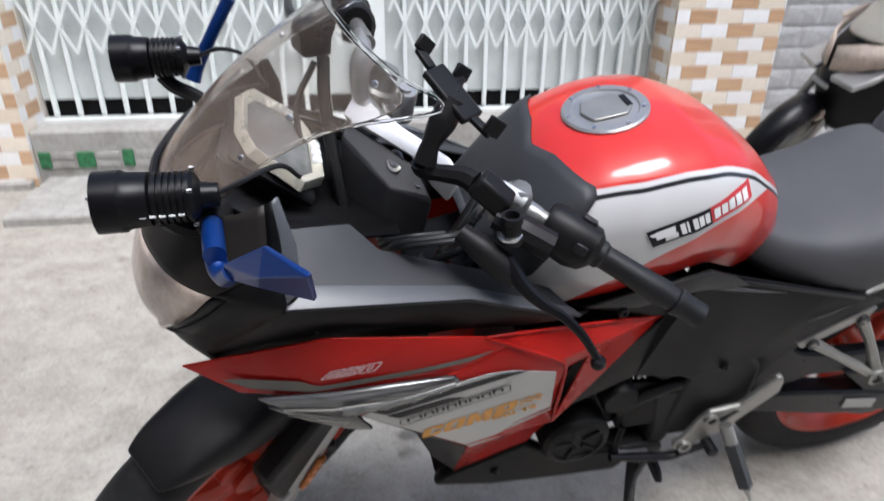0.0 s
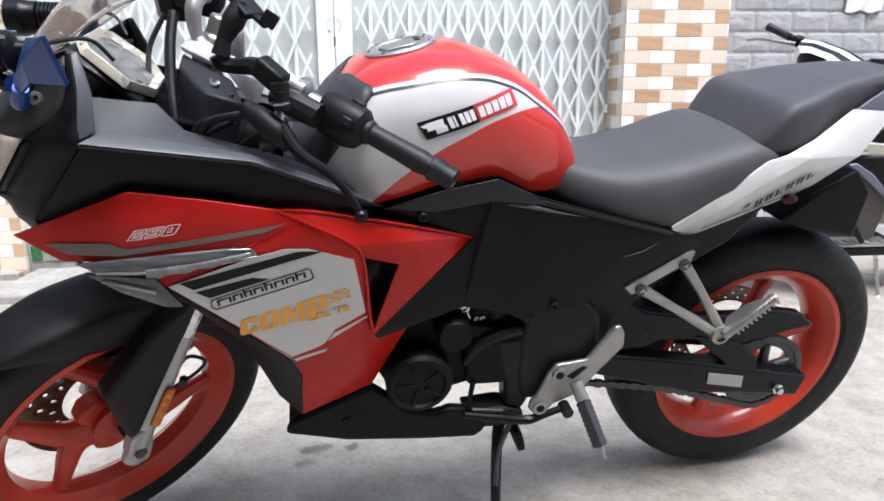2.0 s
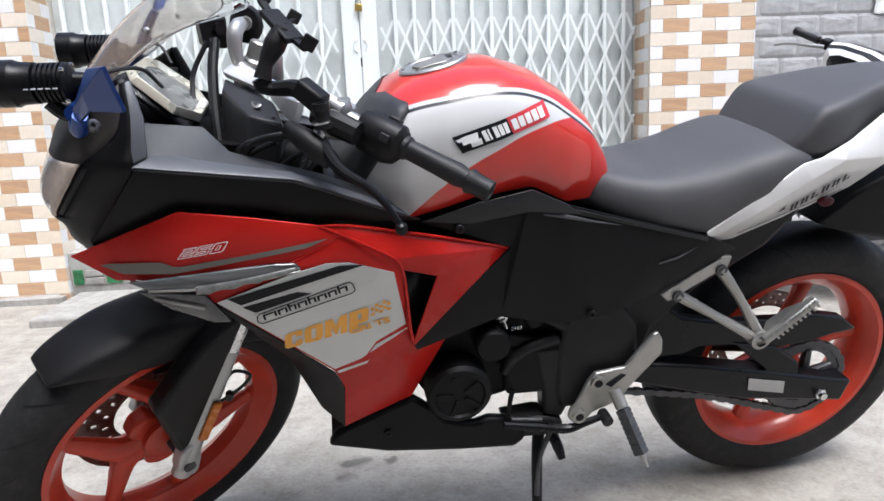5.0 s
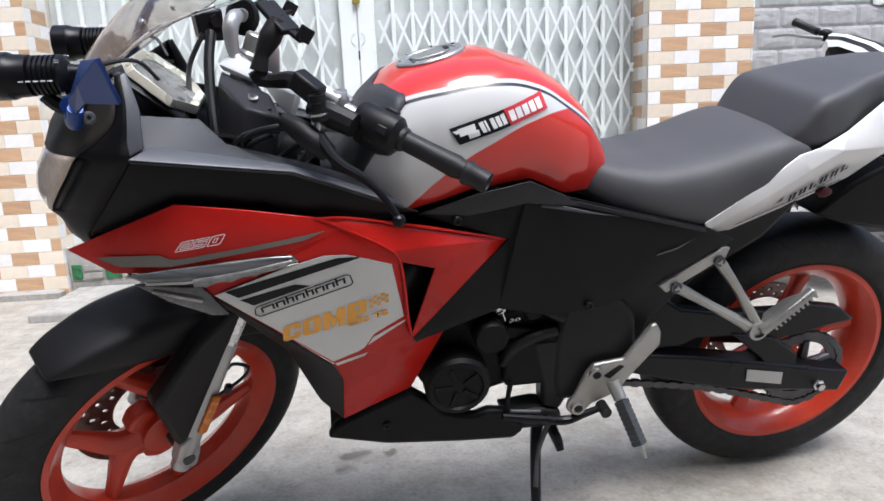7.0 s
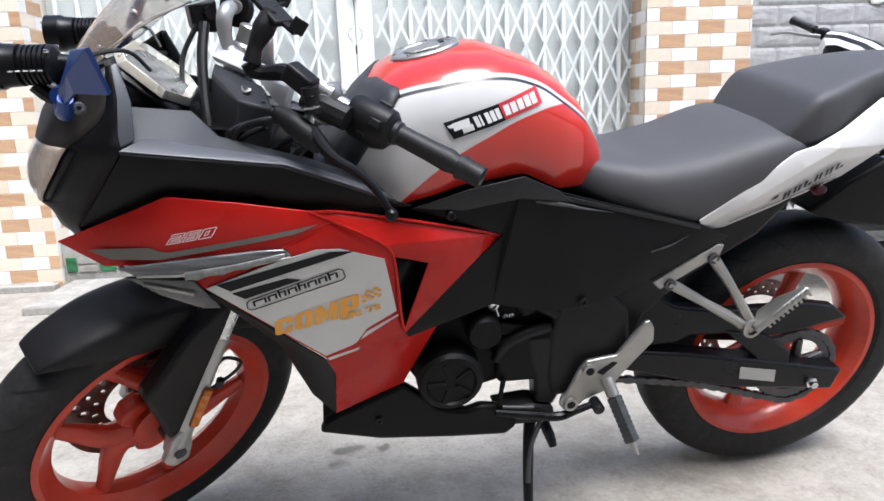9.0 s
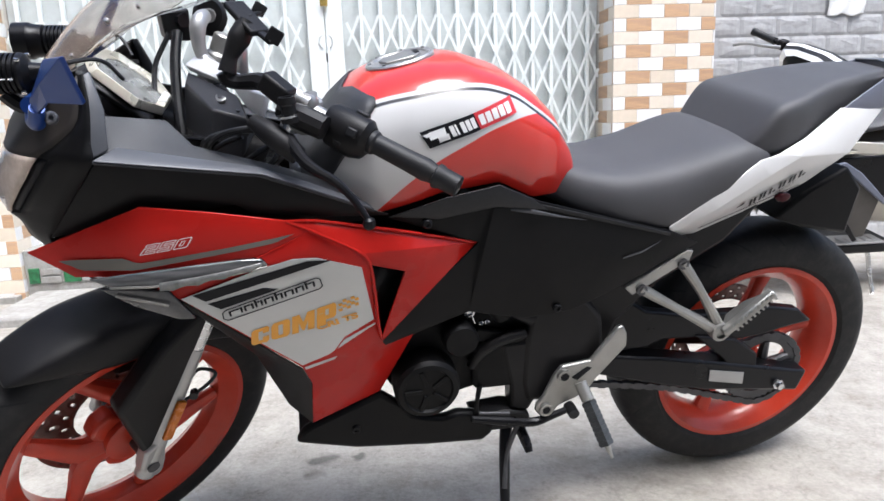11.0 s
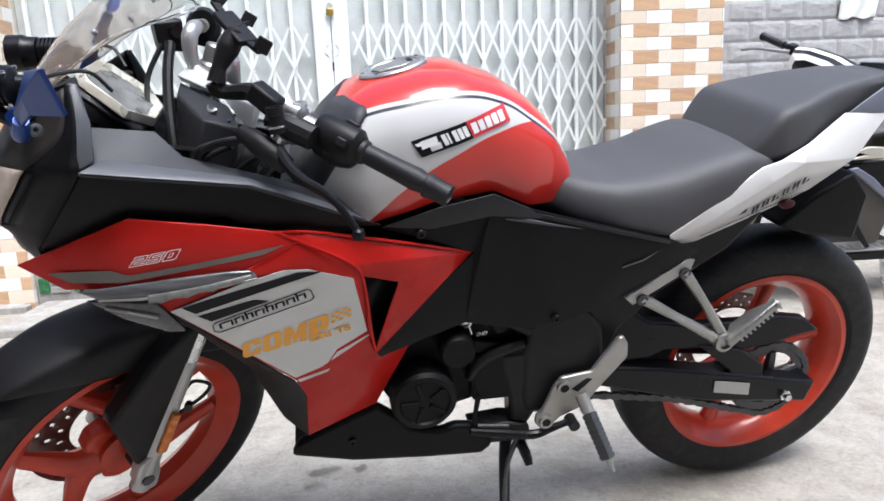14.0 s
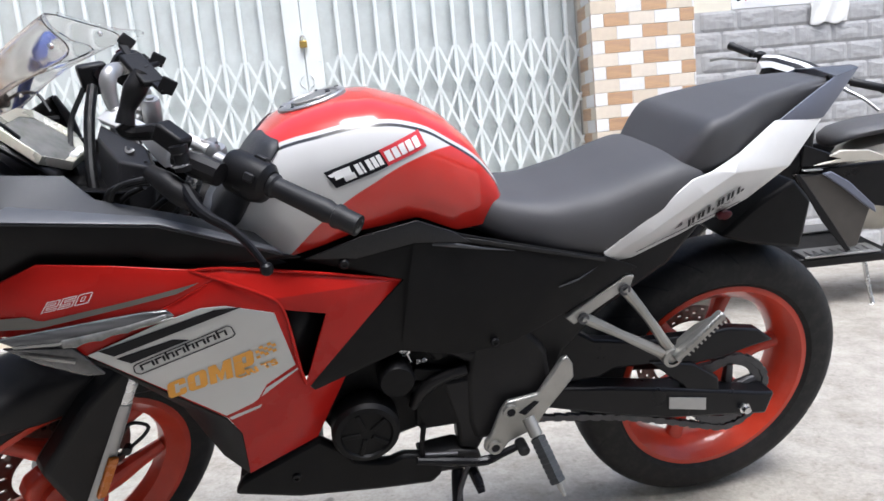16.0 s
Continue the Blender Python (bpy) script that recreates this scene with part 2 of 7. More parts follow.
def stained(m, spots):
    """Adds dark oil spots of (x, y, radius) to a ground material."""
    nt = m.node_tree
    p = nt.nodes["Principled BSDF"]
    tc = [n for n in nt.nodes if n.bl_idname == "ShaderNodeTexCoord"][0].outputs["Object"]
    c = p.inputs["Base Color"].links[0].from_socket
    n3 = node(nt, "ShaderNodeTexNoise", Scale=14.0, Detail=5.0)
    nt.links.new(tc, n3.inputs["Vector"])
    sc = nt.nodes.new("ShaderNodeVectorMath")
    sc.operation = "MULTIPLY_ADD"
    sc.inputs[1].default_value = (0.10, 0.10, 0.0)
    nt.links.new(n3.outputs["Color"], sc.inputs[0])
    nt.links.new(tc, sc.inputs[2])
    for x, y, r in spots:
        d = nt.nodes.new("ShaderNodeVectorMath")
        d.operation = "DISTANCE"
        d.inputs[1].default_value = (x + 0.05, y + 0.05, 0)
        nt.links.new(sc.outputs[0], d.inputs[0])
        c = mix(nt, ramp(nt, d.outputs["Value"], r * 0.4, r, 0.75, 0), c, (0.07, 0.066, 0.058))
    nt.links.new(c, p.inputs["Base Color"])
CONCRETE = concrete("worn_concrete", (0.282, 0.262, 0.230), (0.370, 0.346, 0.306), (0.140, 0.124, 0.098))
stained(CONCRETE, ((-0.067, 1.357, 0.045), (0.023, 1.377, 0.02), (0.95, 1.02, 0.06), (1.45, 0.85, 0.04), (0.75, 0.95, 0.03)))
CEMENT = concrete("cement_render", (0.28, 0.27, 0.25), (0.37, 0.36, 0.34), (0.17, 0.16, 0.14), 3.0)

def tile(name, a, b, stripes=0.0, rough=0.28):
    """A glazed wall tile; the brown ones carry a wood-like band of stripes."""
    m, nt, p = nodes_of(name)
    tc = nt.nodes.new("ShaderNodeTexCoord").outputs["Object"]
    rnd = nt.nodes.new("ShaderNodeObjectInfo").outputs["Random"]
    c = mix(nt, rnd, a, b)
    n = noise_of(nt, 25, 4, 0.6, tc)
    c = mix(nt, ramp(nt, n, 0.35, 0.75, 0, 0.25), c, tuple(x * 0.7 for x in a))
    if stripes:
        st = nt.nodes.new("ShaderNodeMapping")
        st.inputs["Scale"].default_value = (4, 4, 130)
        nt.links.new(tc, st.inputs[0])
        n2 = noise_of(nt, 1.0, 3, 0.6, st.outputs[0])
        c = mix(nt, ramp(nt, n2, 0.42, 0.6, 0, stripes), c, (0.62, 0.40, 0.22))
    nt.links.new(c, p.inputs["Base Color"])
    p.inputs["Roughness"].default_value = rough
    return m
TILE_CREAM = tile("cream_tile", (0.70, 0.61, 0.48), (0.80, 0.73, 0.62))
TILE_WHITE = tile("white_tile", (0.80, 0.79, 0.77), (0.85, 0.85, 0.84))
TILE_BROWN = tile("brown_tile", (0.44, 0.28, 0.175), (0.55, 0.37, 0.24), 0.8)
GROUT = surface("tile_grout", (0.70, 0.65, 0.58), 0.8, 0, 0.15, 10, 0.2, 200)
GREYTILE = surface("grey_split_stone_tile", (0.36, 0.36, 0.358), 0.6, 0, 0.16, 30, 0.6, 90)
GREYJOINT = surface("grey_joint", (0.37, 0.37, 0.37), 0.8, 0, 0.15, 12)
GREENTILE = surface("green_mosaic", (0.03, 0.16, 0.06), 0.35, 0, 0.6, 40)
# Dark render for the added, unseen walls, so that the paint reflects little.
FACADE = concrete("unseen_wall_render", (0.14, 0.135, 0.13), (0.19, 0.185, 0.18), (0.08, 0.08, 0.075), 2.0)
IVORY = surface("ivory_wall_paint", (0.70, 0.66, 0.55), 0.7, 0, 0.08, 4, 0.2, 80)
WINDOWGLASS = surface("dark_window_glass", (0.03, 0.045, 0.05), 0.08, 0, 0.2, 3)

# ---- mesh helpers ----
def part(name, bm, material, parent=None, label="", bevel=0.0, solid=0.0, smooth=True, sub=0, offset=-1.0, angle=35.0):
    """Links a bmesh as one mesh object under a thing or a part."""
    me = bpy.data.meshes.new(name)
    bm.normal_update()
    bm.to_mesh(me)
    bm.free()
    for m in (material if isinstance(material, (list, tuple)) else (material,)):
        me.materials.append(m)
    ob = new(name, me)
    if parent is not None:
        ob.parent = parent
    if label:
        ob["label"] = label
    if smooth:
        for f in me.polygons:
            f.use_smooth = True
        me.set_sharp_from_angle(angle=radians(angle))
    if solid:
        s = ob.modifiers.new("thickness", "SOLIDIFY")
        s.thickness, s.offset = solid, offset
    if bevel:
        b = ob.modifiers.new("bevel", "BEVEL")
        b.width, b.segments, b.limit_method, b.angle_limit = bevel, 2, "ANGLE", radians(28)
    if sub:
        s = ob.modifiers.new("subdivision", "SUBSURF")
        s.levels = s.render_levels = sub
    return ob

def empty(name, m, **tags):
    ob = new(name)
    ob.matrix_world = m
    return tagged(ob, **tags)

def poly(verts, faces):
    bm = bmesh.new()
    vs = [bm.verts.new(v) for v in verts]
    for f in faces:
        bm.faces.new([vs[i] for i in f])
    return bm

def box(bm, a, b, m=None):
    """A box between two corners, added to bm."""
    (x0, y0, z0), (x1, y1, z1) = a, b
    vs = [bm.verts.new(v) for v in ((x0, y0, z0), (x1, y0, z0), (x1, y1, z0), (x0, y1, z0), (x0, y0, z1), (x1, y0, z1), (x1, y1, z1), (x0, y1, z1))]
    for f in ((3, 2, 1, 0), (4, 5, 6, 7), (0, 1, 5, 4), (1, 2, 6, 5), (2, 3, 7, 6), (3, 0, 4, 7)):
        bm.faces.new([vs[i] for i in f])
    if m is not None:
        bmesh.ops.transform(bm, matrix=m, verts=vs)
    return bm

def boxed(a, b, m=None):
    return box(bmesh.new(), a, b, m)

def prism(outline, y0, y1, taper=1.0):
    """A side outline of (x, z) between two y; the y1 face may be scaled about its middle."""
    cx = sum(p[0] for p in outline) / len(outline)
    cz = sum(p[1] for p in outline) / len(outline)
    bm = bmesh.new()
    a = [bm.verts.new((x, y0, z)) for x, z in outline]
    b = [bm.verts.new((cx + (x - cx) * taper, y1, cz + (z - cz) * taper)) for x, z in outline]
    n = len(outline)
    bm.faces.new(a)
    bm.faces.new(b[::-1])
    for i in range(n):
        bm.faces.new((a[(i + 1) % n], a[i], b[i], b[(i + 1) % n]))
    bmesh.ops.recalc_face_normals(bm, faces=bm.faces)
    return bm

def along(a, b):
    """The pose whose z runs from a towards b."""
    d = Vector(b) - Vector(a)
    return Matrix.Translation(a) @ d.to_track_quat("Z", "Y").to_matrix().to_4x4(), d.length

def lathe(bm, profile, m=None, steps=24, closed=False):
    """Turns a profile of (radius, height) round z."""
    rings = []
    for r, h in profile:
        rings.append([bm.verts.new((r * math.cos(2 * math.pi * k / steps), r * math.sin(2 * math.pi * k / steps), h)) for k in range(steps)])
    pairs = list(zip(rings, rings[1:])) + ([(rings[-1], rings[0])] if closed else [])
    for p, q in pairs:
        for k in range(steps):
            bm.faces.new((p[k], p[(k + 1) % steps], q[(k + 1) % steps], q[k]))
    if not closed:
        bm.faces.new(rings[0][::-1])
        bm.faces.new(rings[-1])
    if m is not None:
        bmesh.ops.transform(bm, matrix=m, verts=[v for r in rings for v in r])
    return bm

def rod(bm, a, b, r, r2=None, steps=14):
    m, n = along(a, b)
    return lathe(bm, [(r, 0), (r if r2 is None else r2, n)], m, steps)

def rodded(a, b, r, r2=None, steps=14):
    return rod(bmesh.new(), a, b, r, r2, steps)

def spline(points, n=8, closed=False):
    """A Catmull-Rom line through points."""
    p = [Vector(q) for q in points]
    ext = [p[-1], *p, p[0], p[1]] if closed else [2 * p[0] - p[1], *p, 2 * p[-1] - p[-2]]
    out = []
    for i in range(len(ext) - 3):
        a, b, c, d = ext[i : i + 4]
        for k in range(n):
            t = k / n
            out.append(0.5 * (2 * b + (c - a) * t + (2 * a - 5 * b + 4 * c - d) * t * t + (3 * b - a - 3 * c + d) * t**3))
    if not closed:
        out.append(p[-1])
    return out

def tube(points, r, steps=10, n=8, flat=1.0):
    """A hose through points; r may be one radius for each point."""
    line = spline(points, n)
    bm = bmesh.new()
    rr = r if isinstance(r, (list, tuple)) else [r] * len(points)
    rings, side = [], None
    for i, q in enumerate(line):
        d = (line[min(i + 1, len(line) - 1)] - line[max(i - 1, 0)]).normalized()
        if side is None:
            side = d.orthogonal().normalized()
        side = (side - d * side.dot(d)).normalized()
        up = d.cross(side)
        j = min(i / n, len(rr) - 1)
        k = int(j)
        rad = rr[k] + (rr[min(k + 1, len(rr) - 1)] - rr[k]) * (j - k)
        rings.append([bm.verts.new(q + rad * (math.cos(2 * math.pi * s / steps) * side + flat * math.sin(2 * math.pi * s / steps) * up)) for s in range(steps)])
    for p, q in zip(rings, rings[1:]):
        for s in range(steps):
            bm.faces.new((p[s], p[(s + 1) % steps], q[(s + 1) % steps], q[s]))
    bm.faces.new(rings[0][::-1])
    bm.faces.new(rings[-1])
    return bm

def loft(rings, closed=True, caps=True):
    """Skins rings of points of one length."""
    bm = bmesh.new()
    vs = [[bm.verts.new(p) for p in r] for r in rings]
    n = len(vs[0])
    for p, q in zip(vs, vs[1:]):
        for k in range(n if closed else n - 1):
            bm.faces.new((p[k], p[(k + 1) % n], q[(k + 1) % n], q[k]))
    if caps and closed:
        bm.faces.new(vs[0][::-1])
        bm.faces.new(vs[-1])
    bmesh.ops.recalc_face_normals(bm, faces=bm.faces)
    return bm

def mirrored(bm):
    """A copy of bm on the other side of the plane y = 0."""
    c = bm.copy()
    for v in c.verts:
        v.co.y = -v.co.y
    bmesh.ops.reverse_faces(c, faces=c.faces)
    return c

def pair(name, bm, material, parent, label="", **kw):
    """A part and its mirror image."""
    other = mirrored(bm)
    return part(name, bm, material, parent, label, **kw), part(name, other, material, parent, label, **kw)

def interp(x, table):
    """Straight lines through (x, y) pairs in rising x."""
    return float(np.interp(x, [t[0] for t in table], [t[1] for t in table]))

def move(bm, m):
    bmesh.ops.transform(bm, matrix=m, verts=bm.verts)
    return bm

# ---- the setting: concrete lane, tiled house front with a folding gate ----
def ground():
    bm = bmesh.new()
    bmesh.ops.create_grid(bm, x_segments=120, y_segments=120, size=3.5, matrix=Matrix.Translation((0, 1.0, 0)))
    for v in bm.verts:
        v.co.z = 0.006 * noise.noise(v.co * 1.3) + 0.003 * noise.noise(v.co * 6.0) - 0.003
    edge = [v for v in bm.verts if v.is_boundary]
    for v in edge:
        v.co.z = -0.004
    ob = part("ground", bm, CONCRETE)
    far = bmesh.new()
    inner = [(-3.5, -2.5), (3.5, -2.5), (3.5, 4.5), (-3.5, 4.5)]
    outer = [(-300, -300), (300, -300), (300, 300), (-300, 300)]
    a = [far.verts.new((x, y, -0.004)) for x, y in inner]
    b = [far.verts.new((x, y, -0.004)) for x, y in outer]
    for i in range(4):
        far.faces.new((b[i], b[(i + 1) % 4], a[(i + 1) % 4], a[i]))
    far2 = bmesh.new()
    far2.from_mesh(ob.data)
    me = bpy.data.meshes.new("rest")
    far.to_mesh(me)
    far2.from_mesh(me)
    far2.to_mesh(ob.data)
    far.free(), far2.free()
    bpy.data.meshes.remove(me)
    tagged(ob, "worn pale grey concrete lane with stains and fine cracks", "ground", kind="structure")
ground()

HOUSE = pose(-2.2, 3.1, 0, 0, 0, 9)     # u along the front to the right, v into the house
UL = 0.095                               # left pillar's right edge
U0, U1, U2 = -0.95, 3.42, 4.025          # left pillar's left edge, right pillar's edges
GATE_V = 0.25
TILE_H, TILE_L, GAP = 0.072, 0.148, 0.0024

def structure(name, bm, material, label, **kw):
    ob = part(name, bm, material, None, **kw)
    ob.matrix_world = HOUSE
    return tagged(ob, label, name.rstrip("_0123456789").split("_")[0], kind="structure")

pillar_left = structure("wall_west", boxed((U0, 0.004, -0.05), (UL - 0.004, 0.8, 3.2)), GROUT, "house pillar clad in cream, white and brown glazed tiles")
pillar_right = structure("wall_east", boxed((U1 + 0.004, 0.004, -0.05), (U2 - 0.004, 0.8, 3.2)), GROUT, "house pillar clad in cream, white and brown glazed tiles")
lintel = structure("wall_top", boxed((UL - 0.004, 0.02, 2.9), (U1 + 0.004, 0.8, 3.2)), IVORY, "plain ivory painted wall over the gate")
inner = structure("wall_back", boxed((-0.5, 0.8, -0.05), (U2 + 3, 0.95, 3.2)), IVORY, "plain wall behind the gate")
sill = structure("threshold", boxed((UL, 0.03, -0.02), (U1, 0.8, 0.27)), CEMENT, "rough cement threshold under the folding gate", bevel=0.008)
step = structure("step", boxed((0.14, -0.52, -0.02), (U1 * 0.62, 0.03, 0.040)), CEMENT, "low worn concrete step slab before the gate", bevel=0.012)
ledge = structure("kerb", boxed((U0, -0.06, -0.02), (UL - 0.02, 0.004, 0.035)), CEMENT, "narrow cement footing of the pillar", bevel=0.006)
grey_wall = structure("wall_grey", boxed((U2, 0.205, -0.05), (U2 + 3.2, 0.8, 1.55)), GREYJOINT, "low wall clad in grey split-stone tiles")
upper = structure("wall_upper", boxed((U2, 0.215, 1.55), (U2 + 0.335, 0.8, 3.2)), IVORY, "ivory painted wall beside the barred window")

# mosaic strip along the foot of the threshold
def mosaic():
    rnd = random.Random(5)
    u, k = UL + 0.02, 0
    while u < 2.0:
        w = (0.055, 0.10, 0.085, 0.11)[k % 4]
        mt = (GREENTILE, CEMENT, GREENTILE, CEMENT)[k % 4]
        for z0, z1 in (((0.082, 0.172),) if k % 4 in (0, 2) else ((0.082, 0.125), (0.128, 0.168))):
            part("tile", boxed((u, 0.020, z0), (u + w, 0.034, z1 - rnd.random() * 0.008)), mt, sill, bevel=0.003)
        u += w + 0.014
        k += 1
mosaic()

def gate():
    g = empty("folding_gate", HOUSE, label="pale green folding scissor gate of steel channels, closed and padlocked", category="gate")
    post_u, z0, z1 = 1.805, 0.30, 2.86
    part("back_sheet", boxed((UL, GATE_V + 0.035, 0.375), (U1, GATE_V + 0.045, z1)), GATEBACK, g)
    # Black sheet added in place of the shade in the gap below.
    part("dark_gap_sheet", boxed((UL, GATE_V + 0.055, 0.272), (U1, GATE_V + 0.065, 0.375)), ENGINE, g)
    part("rail", boxed((UL, GATE_V - 0.02, 0.27), (U1, GATE_V + 0.03, 0.285)), GATE, g, bevel=0.002)
    part("rail", boxed((UL, GATE_V - 0.03, z1), (U1, GATE_V + 0.04, z1 + 0.05)), GATE, g, bevel=0.002)
    bm = boxed((-0.011, -0.013, z0), (0.011, 0.013, z1))
    bmesh.ops.bevel(bm, geom=[e for e in bm.edges if abs(e.verts[0].co.z - e.verts[1].co.z) > 1], offset=0.003, segments=1, affect="EDGES")
    bar = bpy.data.meshes.new("channel_bar")
    bm.to_mesh(bar)
    bm.free()
    bar.materials.append(GATE)
    leaves = []
    for start, step, stop in ((1.584, -0.1185, UL + 0.01), (2.010, 0.1115, U1 - 0.01)):
        us, u = [], start
        while (u > stop) if step < 0 else (u < stop):
            us.append(u)
            u += step
        leaves.append((sorted(us), abs(step)))
        for u in us:
            ob = new("channel_bar", bar)
            ob.parent = g
            ob.location = (u, GATE_V, 0)
    for s in (-1, 1):
        ob = part("lock_post", boxed((-0.049, -0.016, z0 - 0.01), (0.049, 0.016, z1)), GATE, g, bevel=0.004)
        ob.location = (post_u + s * 0.0505, GATE_V - 0.012, 0)
    # scissor strips between 0.62 and 1.48 m, and again under the top rail
    for us, pitch in leaves:
        ua, ub = us[0] - pitch * 0.75, us[-1] + pitch * 0.75
        ua, ub = max(ua, UL + 0.005), min(ub, U1 - 0.005)
        for lo, hi in ((0.62, 1.485), (2.05, 2.75)):
            k = 0.255 / pitch
            for d in (1, -1):
                for n in range(-40, 40):
                    zc = 1.2575 + 0.255 * n
                    # z = zc + d * k * (u - us[0])
                    lims = sorted((us[0] + d * (lo - zc) / k, us[0] + d * (hi - zc) / k))
                    a, b = max(lims[0], ua), min(lims[1], ub)
                    if b - a < 0.03:
                        continue
                    za, zb = zc + d * k * (a - us[0]), zc + d * k * (b - us[0])
                    dx, dz = b - a, zb - za
                    bm = boxed((-0.0075, -0.002, 0), (0.0075, 0.002, math.hypot(dx, dz)), Matrix.Translation((a, GATE_V - 0.0165 - (0.005 if d > 0 else 0), za)) @ Matrix.Rotation(math.atan2(dx, dz), 4, "Y"))
                    part("lattice_strip", bm, GATE, g, smooth=False)
    for s in (-1, 1):
        pts = [(post_u + s * (0.010 + 0.030 * math.sin(a)), GATE_V - 0.031, 1.35 + 0.034 * math.cos(a)) for a in np.linspace(0.25, math.pi - 0.25, 9)]
        part("handle_ring", tube(pts, 0.0035, 6, 2), GATE, g)
        # Slots and keyhole are raised black blocks, the openings' shade as colour.
        part("latch_slot", boxed((post_u + s * 0.026, GATE_V - 0.0295, 1.318), (post_u + s * 0.031, GATE_V - 0.0275, 1.330)), ENGINE, g)
    part("keyhole", boxed((post_u - 0.004, GATE_V - 0.0295, 1.235), (post_u + 0.004, GATE_V - 0.0272, 1.285)), ENGINE, g)
    for s in (-1, 1):
        for z in (1.20, 1.28, 1.40, 1.46, 1.54, 1.60, 1.68):
            part("rivet", lathe(bmesh.new(), [(0.005, 0), (0.004, 0.003)], pose(post_u + s * 0.085, GATE_V - 0.028, z, 90), 8), GATE, g)
    return g
gate()

def padlock():
    p = empty("padlock", HOUSE @ pose(1.807, GATE_V - 0.045, 1.555), label="small brass padlock hanging on the gate's hasp", category="padlock")
    part("body", boxed((-0.021, -0.009, -0.018), (0.021, 0.009, 0.02)), BRASS, p, bevel=0.004)
    part("shackle", tube([(-0.013, 0, 0.018), (-0.013, 0, 0.036), (0, 0, 0.048), (0.013, 0, 0.036), (0.013, 0, 0.018)], 0.0035, 8, 5), STEEL, p)
    part("hasp", boxed((-0.004, 0.002, 0.04), (0.004, 0.03, 0.075)), GATE, p, bevel=0.002)
padlock()

def wall_tiles(parent, u0, u1, z0, z1, v, side=None, seed=1):
    """Courses of brick-shaped tiles on a face; side: a face turned into the depth at that u."""
    rnd = random.Random(seed)
    kinds = {}
    def tile_mesh(w, mt):
        key = (round(w, 3), mt.name)
        if key not in kinds:
            bm = bmesh.new()
            h, d, b = TILE_H - GAP, 0.0028, 0.0012
            vs = [(0, 0, 0), (w, 0, 0), (w, 0, h), (0, 0, h), (b, -d, b), (w - b, -d, b), (w - b, -d, h - b), (b, -d, h - b)]
            vs = [bm.verts.new(q) for q in vs]
            for f in ((4, 5, 6, 7), (0, 1, 5, 4), (1, 2, 6, 5), (2, 3, 7, 6), (3, 0, 4, 7)):
                bm.faces.new([vs[i] for i in f])
            me = bpy.data.meshes.new("tile")
            bm.to_mesh(me)
            bm.free()
            me.materials.append(mt)
            kinds[key] = me
        return kinds[key]
    row, z = 0, z0
    pattern = (TILE_CREAM, TILE_WHITE, TILE_BROWN)
    while z < z1:
        x = u0 - (row % 2) * TILE_L * 0.5
        k = row % 2
        while x < u1 - 0.004:
            a, b = max(x, u0), min(x + TILE_L, u1)
            if b - a > 0.012 and z + TILE_H > 0.02:
                ob = new("tile", tile_mesh(b - a - GAP, pattern[(k + seed) % 3]))
                ob.parent = parent
                ob.matrix_basis = (Matrix.Translation((a, v, z)) if side is None else Matrix.Translation((side[0], side[2], z)) @ Matrix.Rotation(side[1], 4, "Z") @ Matrix.Translation((a, 0, 0)))
            x += TILE_L
            k += 1
        z += TILE_H
        row += 1

# ---- grey wall, window and what hangs there ----
def window():
    w = structure("window_1", boxed((U2 + 0.335, 0.30, 1.56), (U2 + 3.2, 0.32, 3.0)), WINDOWGLASS, "window with white bars over the grey wall")
    for z0, z1 in ((1.553, 1.600), (2.95, 3.0)):
        part("window_frame", boxed((U2 + 0.335, 0.21, z0), (U2 + 3.2, 0.295, z1)), STICKER_WHITE, w, bevel=0.004)
    part("window_frame", boxed((U2 + 0.337, 0.215, 1.602), (U2 + 0.375, 0.29, 2.95)), STICKER_WHITE, w, bevel=0.004)
    u = U2 + 0.47
    while u < U2 + 3.1:
        part("window_bar", boxed((u - 0.008, 0.225, 1.602), (u + 0.008, 0.24, 2.95)), STICKER_WHITE, w, bevel=0.002)
        u += 0.083
    u = U2 + 0.44
    for k in range(10):
        part("curtain", boxed((u + k * 0.17, 0.285, 1.60), (u + k * 0.17 + 0.08, 0.292, 2.9)), TEAL if k % 3 else CLOTH, w)
window()

def hanging_cloth():
    rnd = random.Random(3)
    bm = bmesh.new()
    g = []
    for j in range(9):
        row = []
        for i in range(11):
            x, z = i / 10 * 0.25, -j / 8 * 0.15
            row.append(bm.verts.new((x + 0.006 * rnd.uniform(-1, 1), -0.012 * math.sin(i * 1.3 + j * 0.5) - 0.01 - 0.004 * rnd.random(), z + (0.012 * rnd.uniform(-1, 1) if j == 8 else 0))))
        g.append(row)
    for j in range(8):
        for i in range(10):
            bm.faces.new((g[j][i], g[j + 1][i], g[j + 1][i + 1], g[j][i + 1]))
    ob = part("cloth", bm, CLOTH, None, solid=0.004, sub=1)
    ob.matrix_world = HOUSE @ pose(4.84, 0.195, 1.575)
    tagged(ob, "small white cloth hung over the window ledge", "cloth")
    rb = part("ribbon", tube([(4.44, 0.195, 1.60), (4.47, 0.19, 1.645), (4.50, 0.19, 1.632), (4.62, 0.188, 1.605), (4.85, 0.19, 1.578)], [0.012, 0.010, 0.006, 0.004, 0.003], 6, 6, 0.3), RIBBON, None)
    rb.matrix_world = HOUSE
    tagged(rb, "thin red plastic ribbon tied to the window bars", "ribbon")
hanging_cloth()

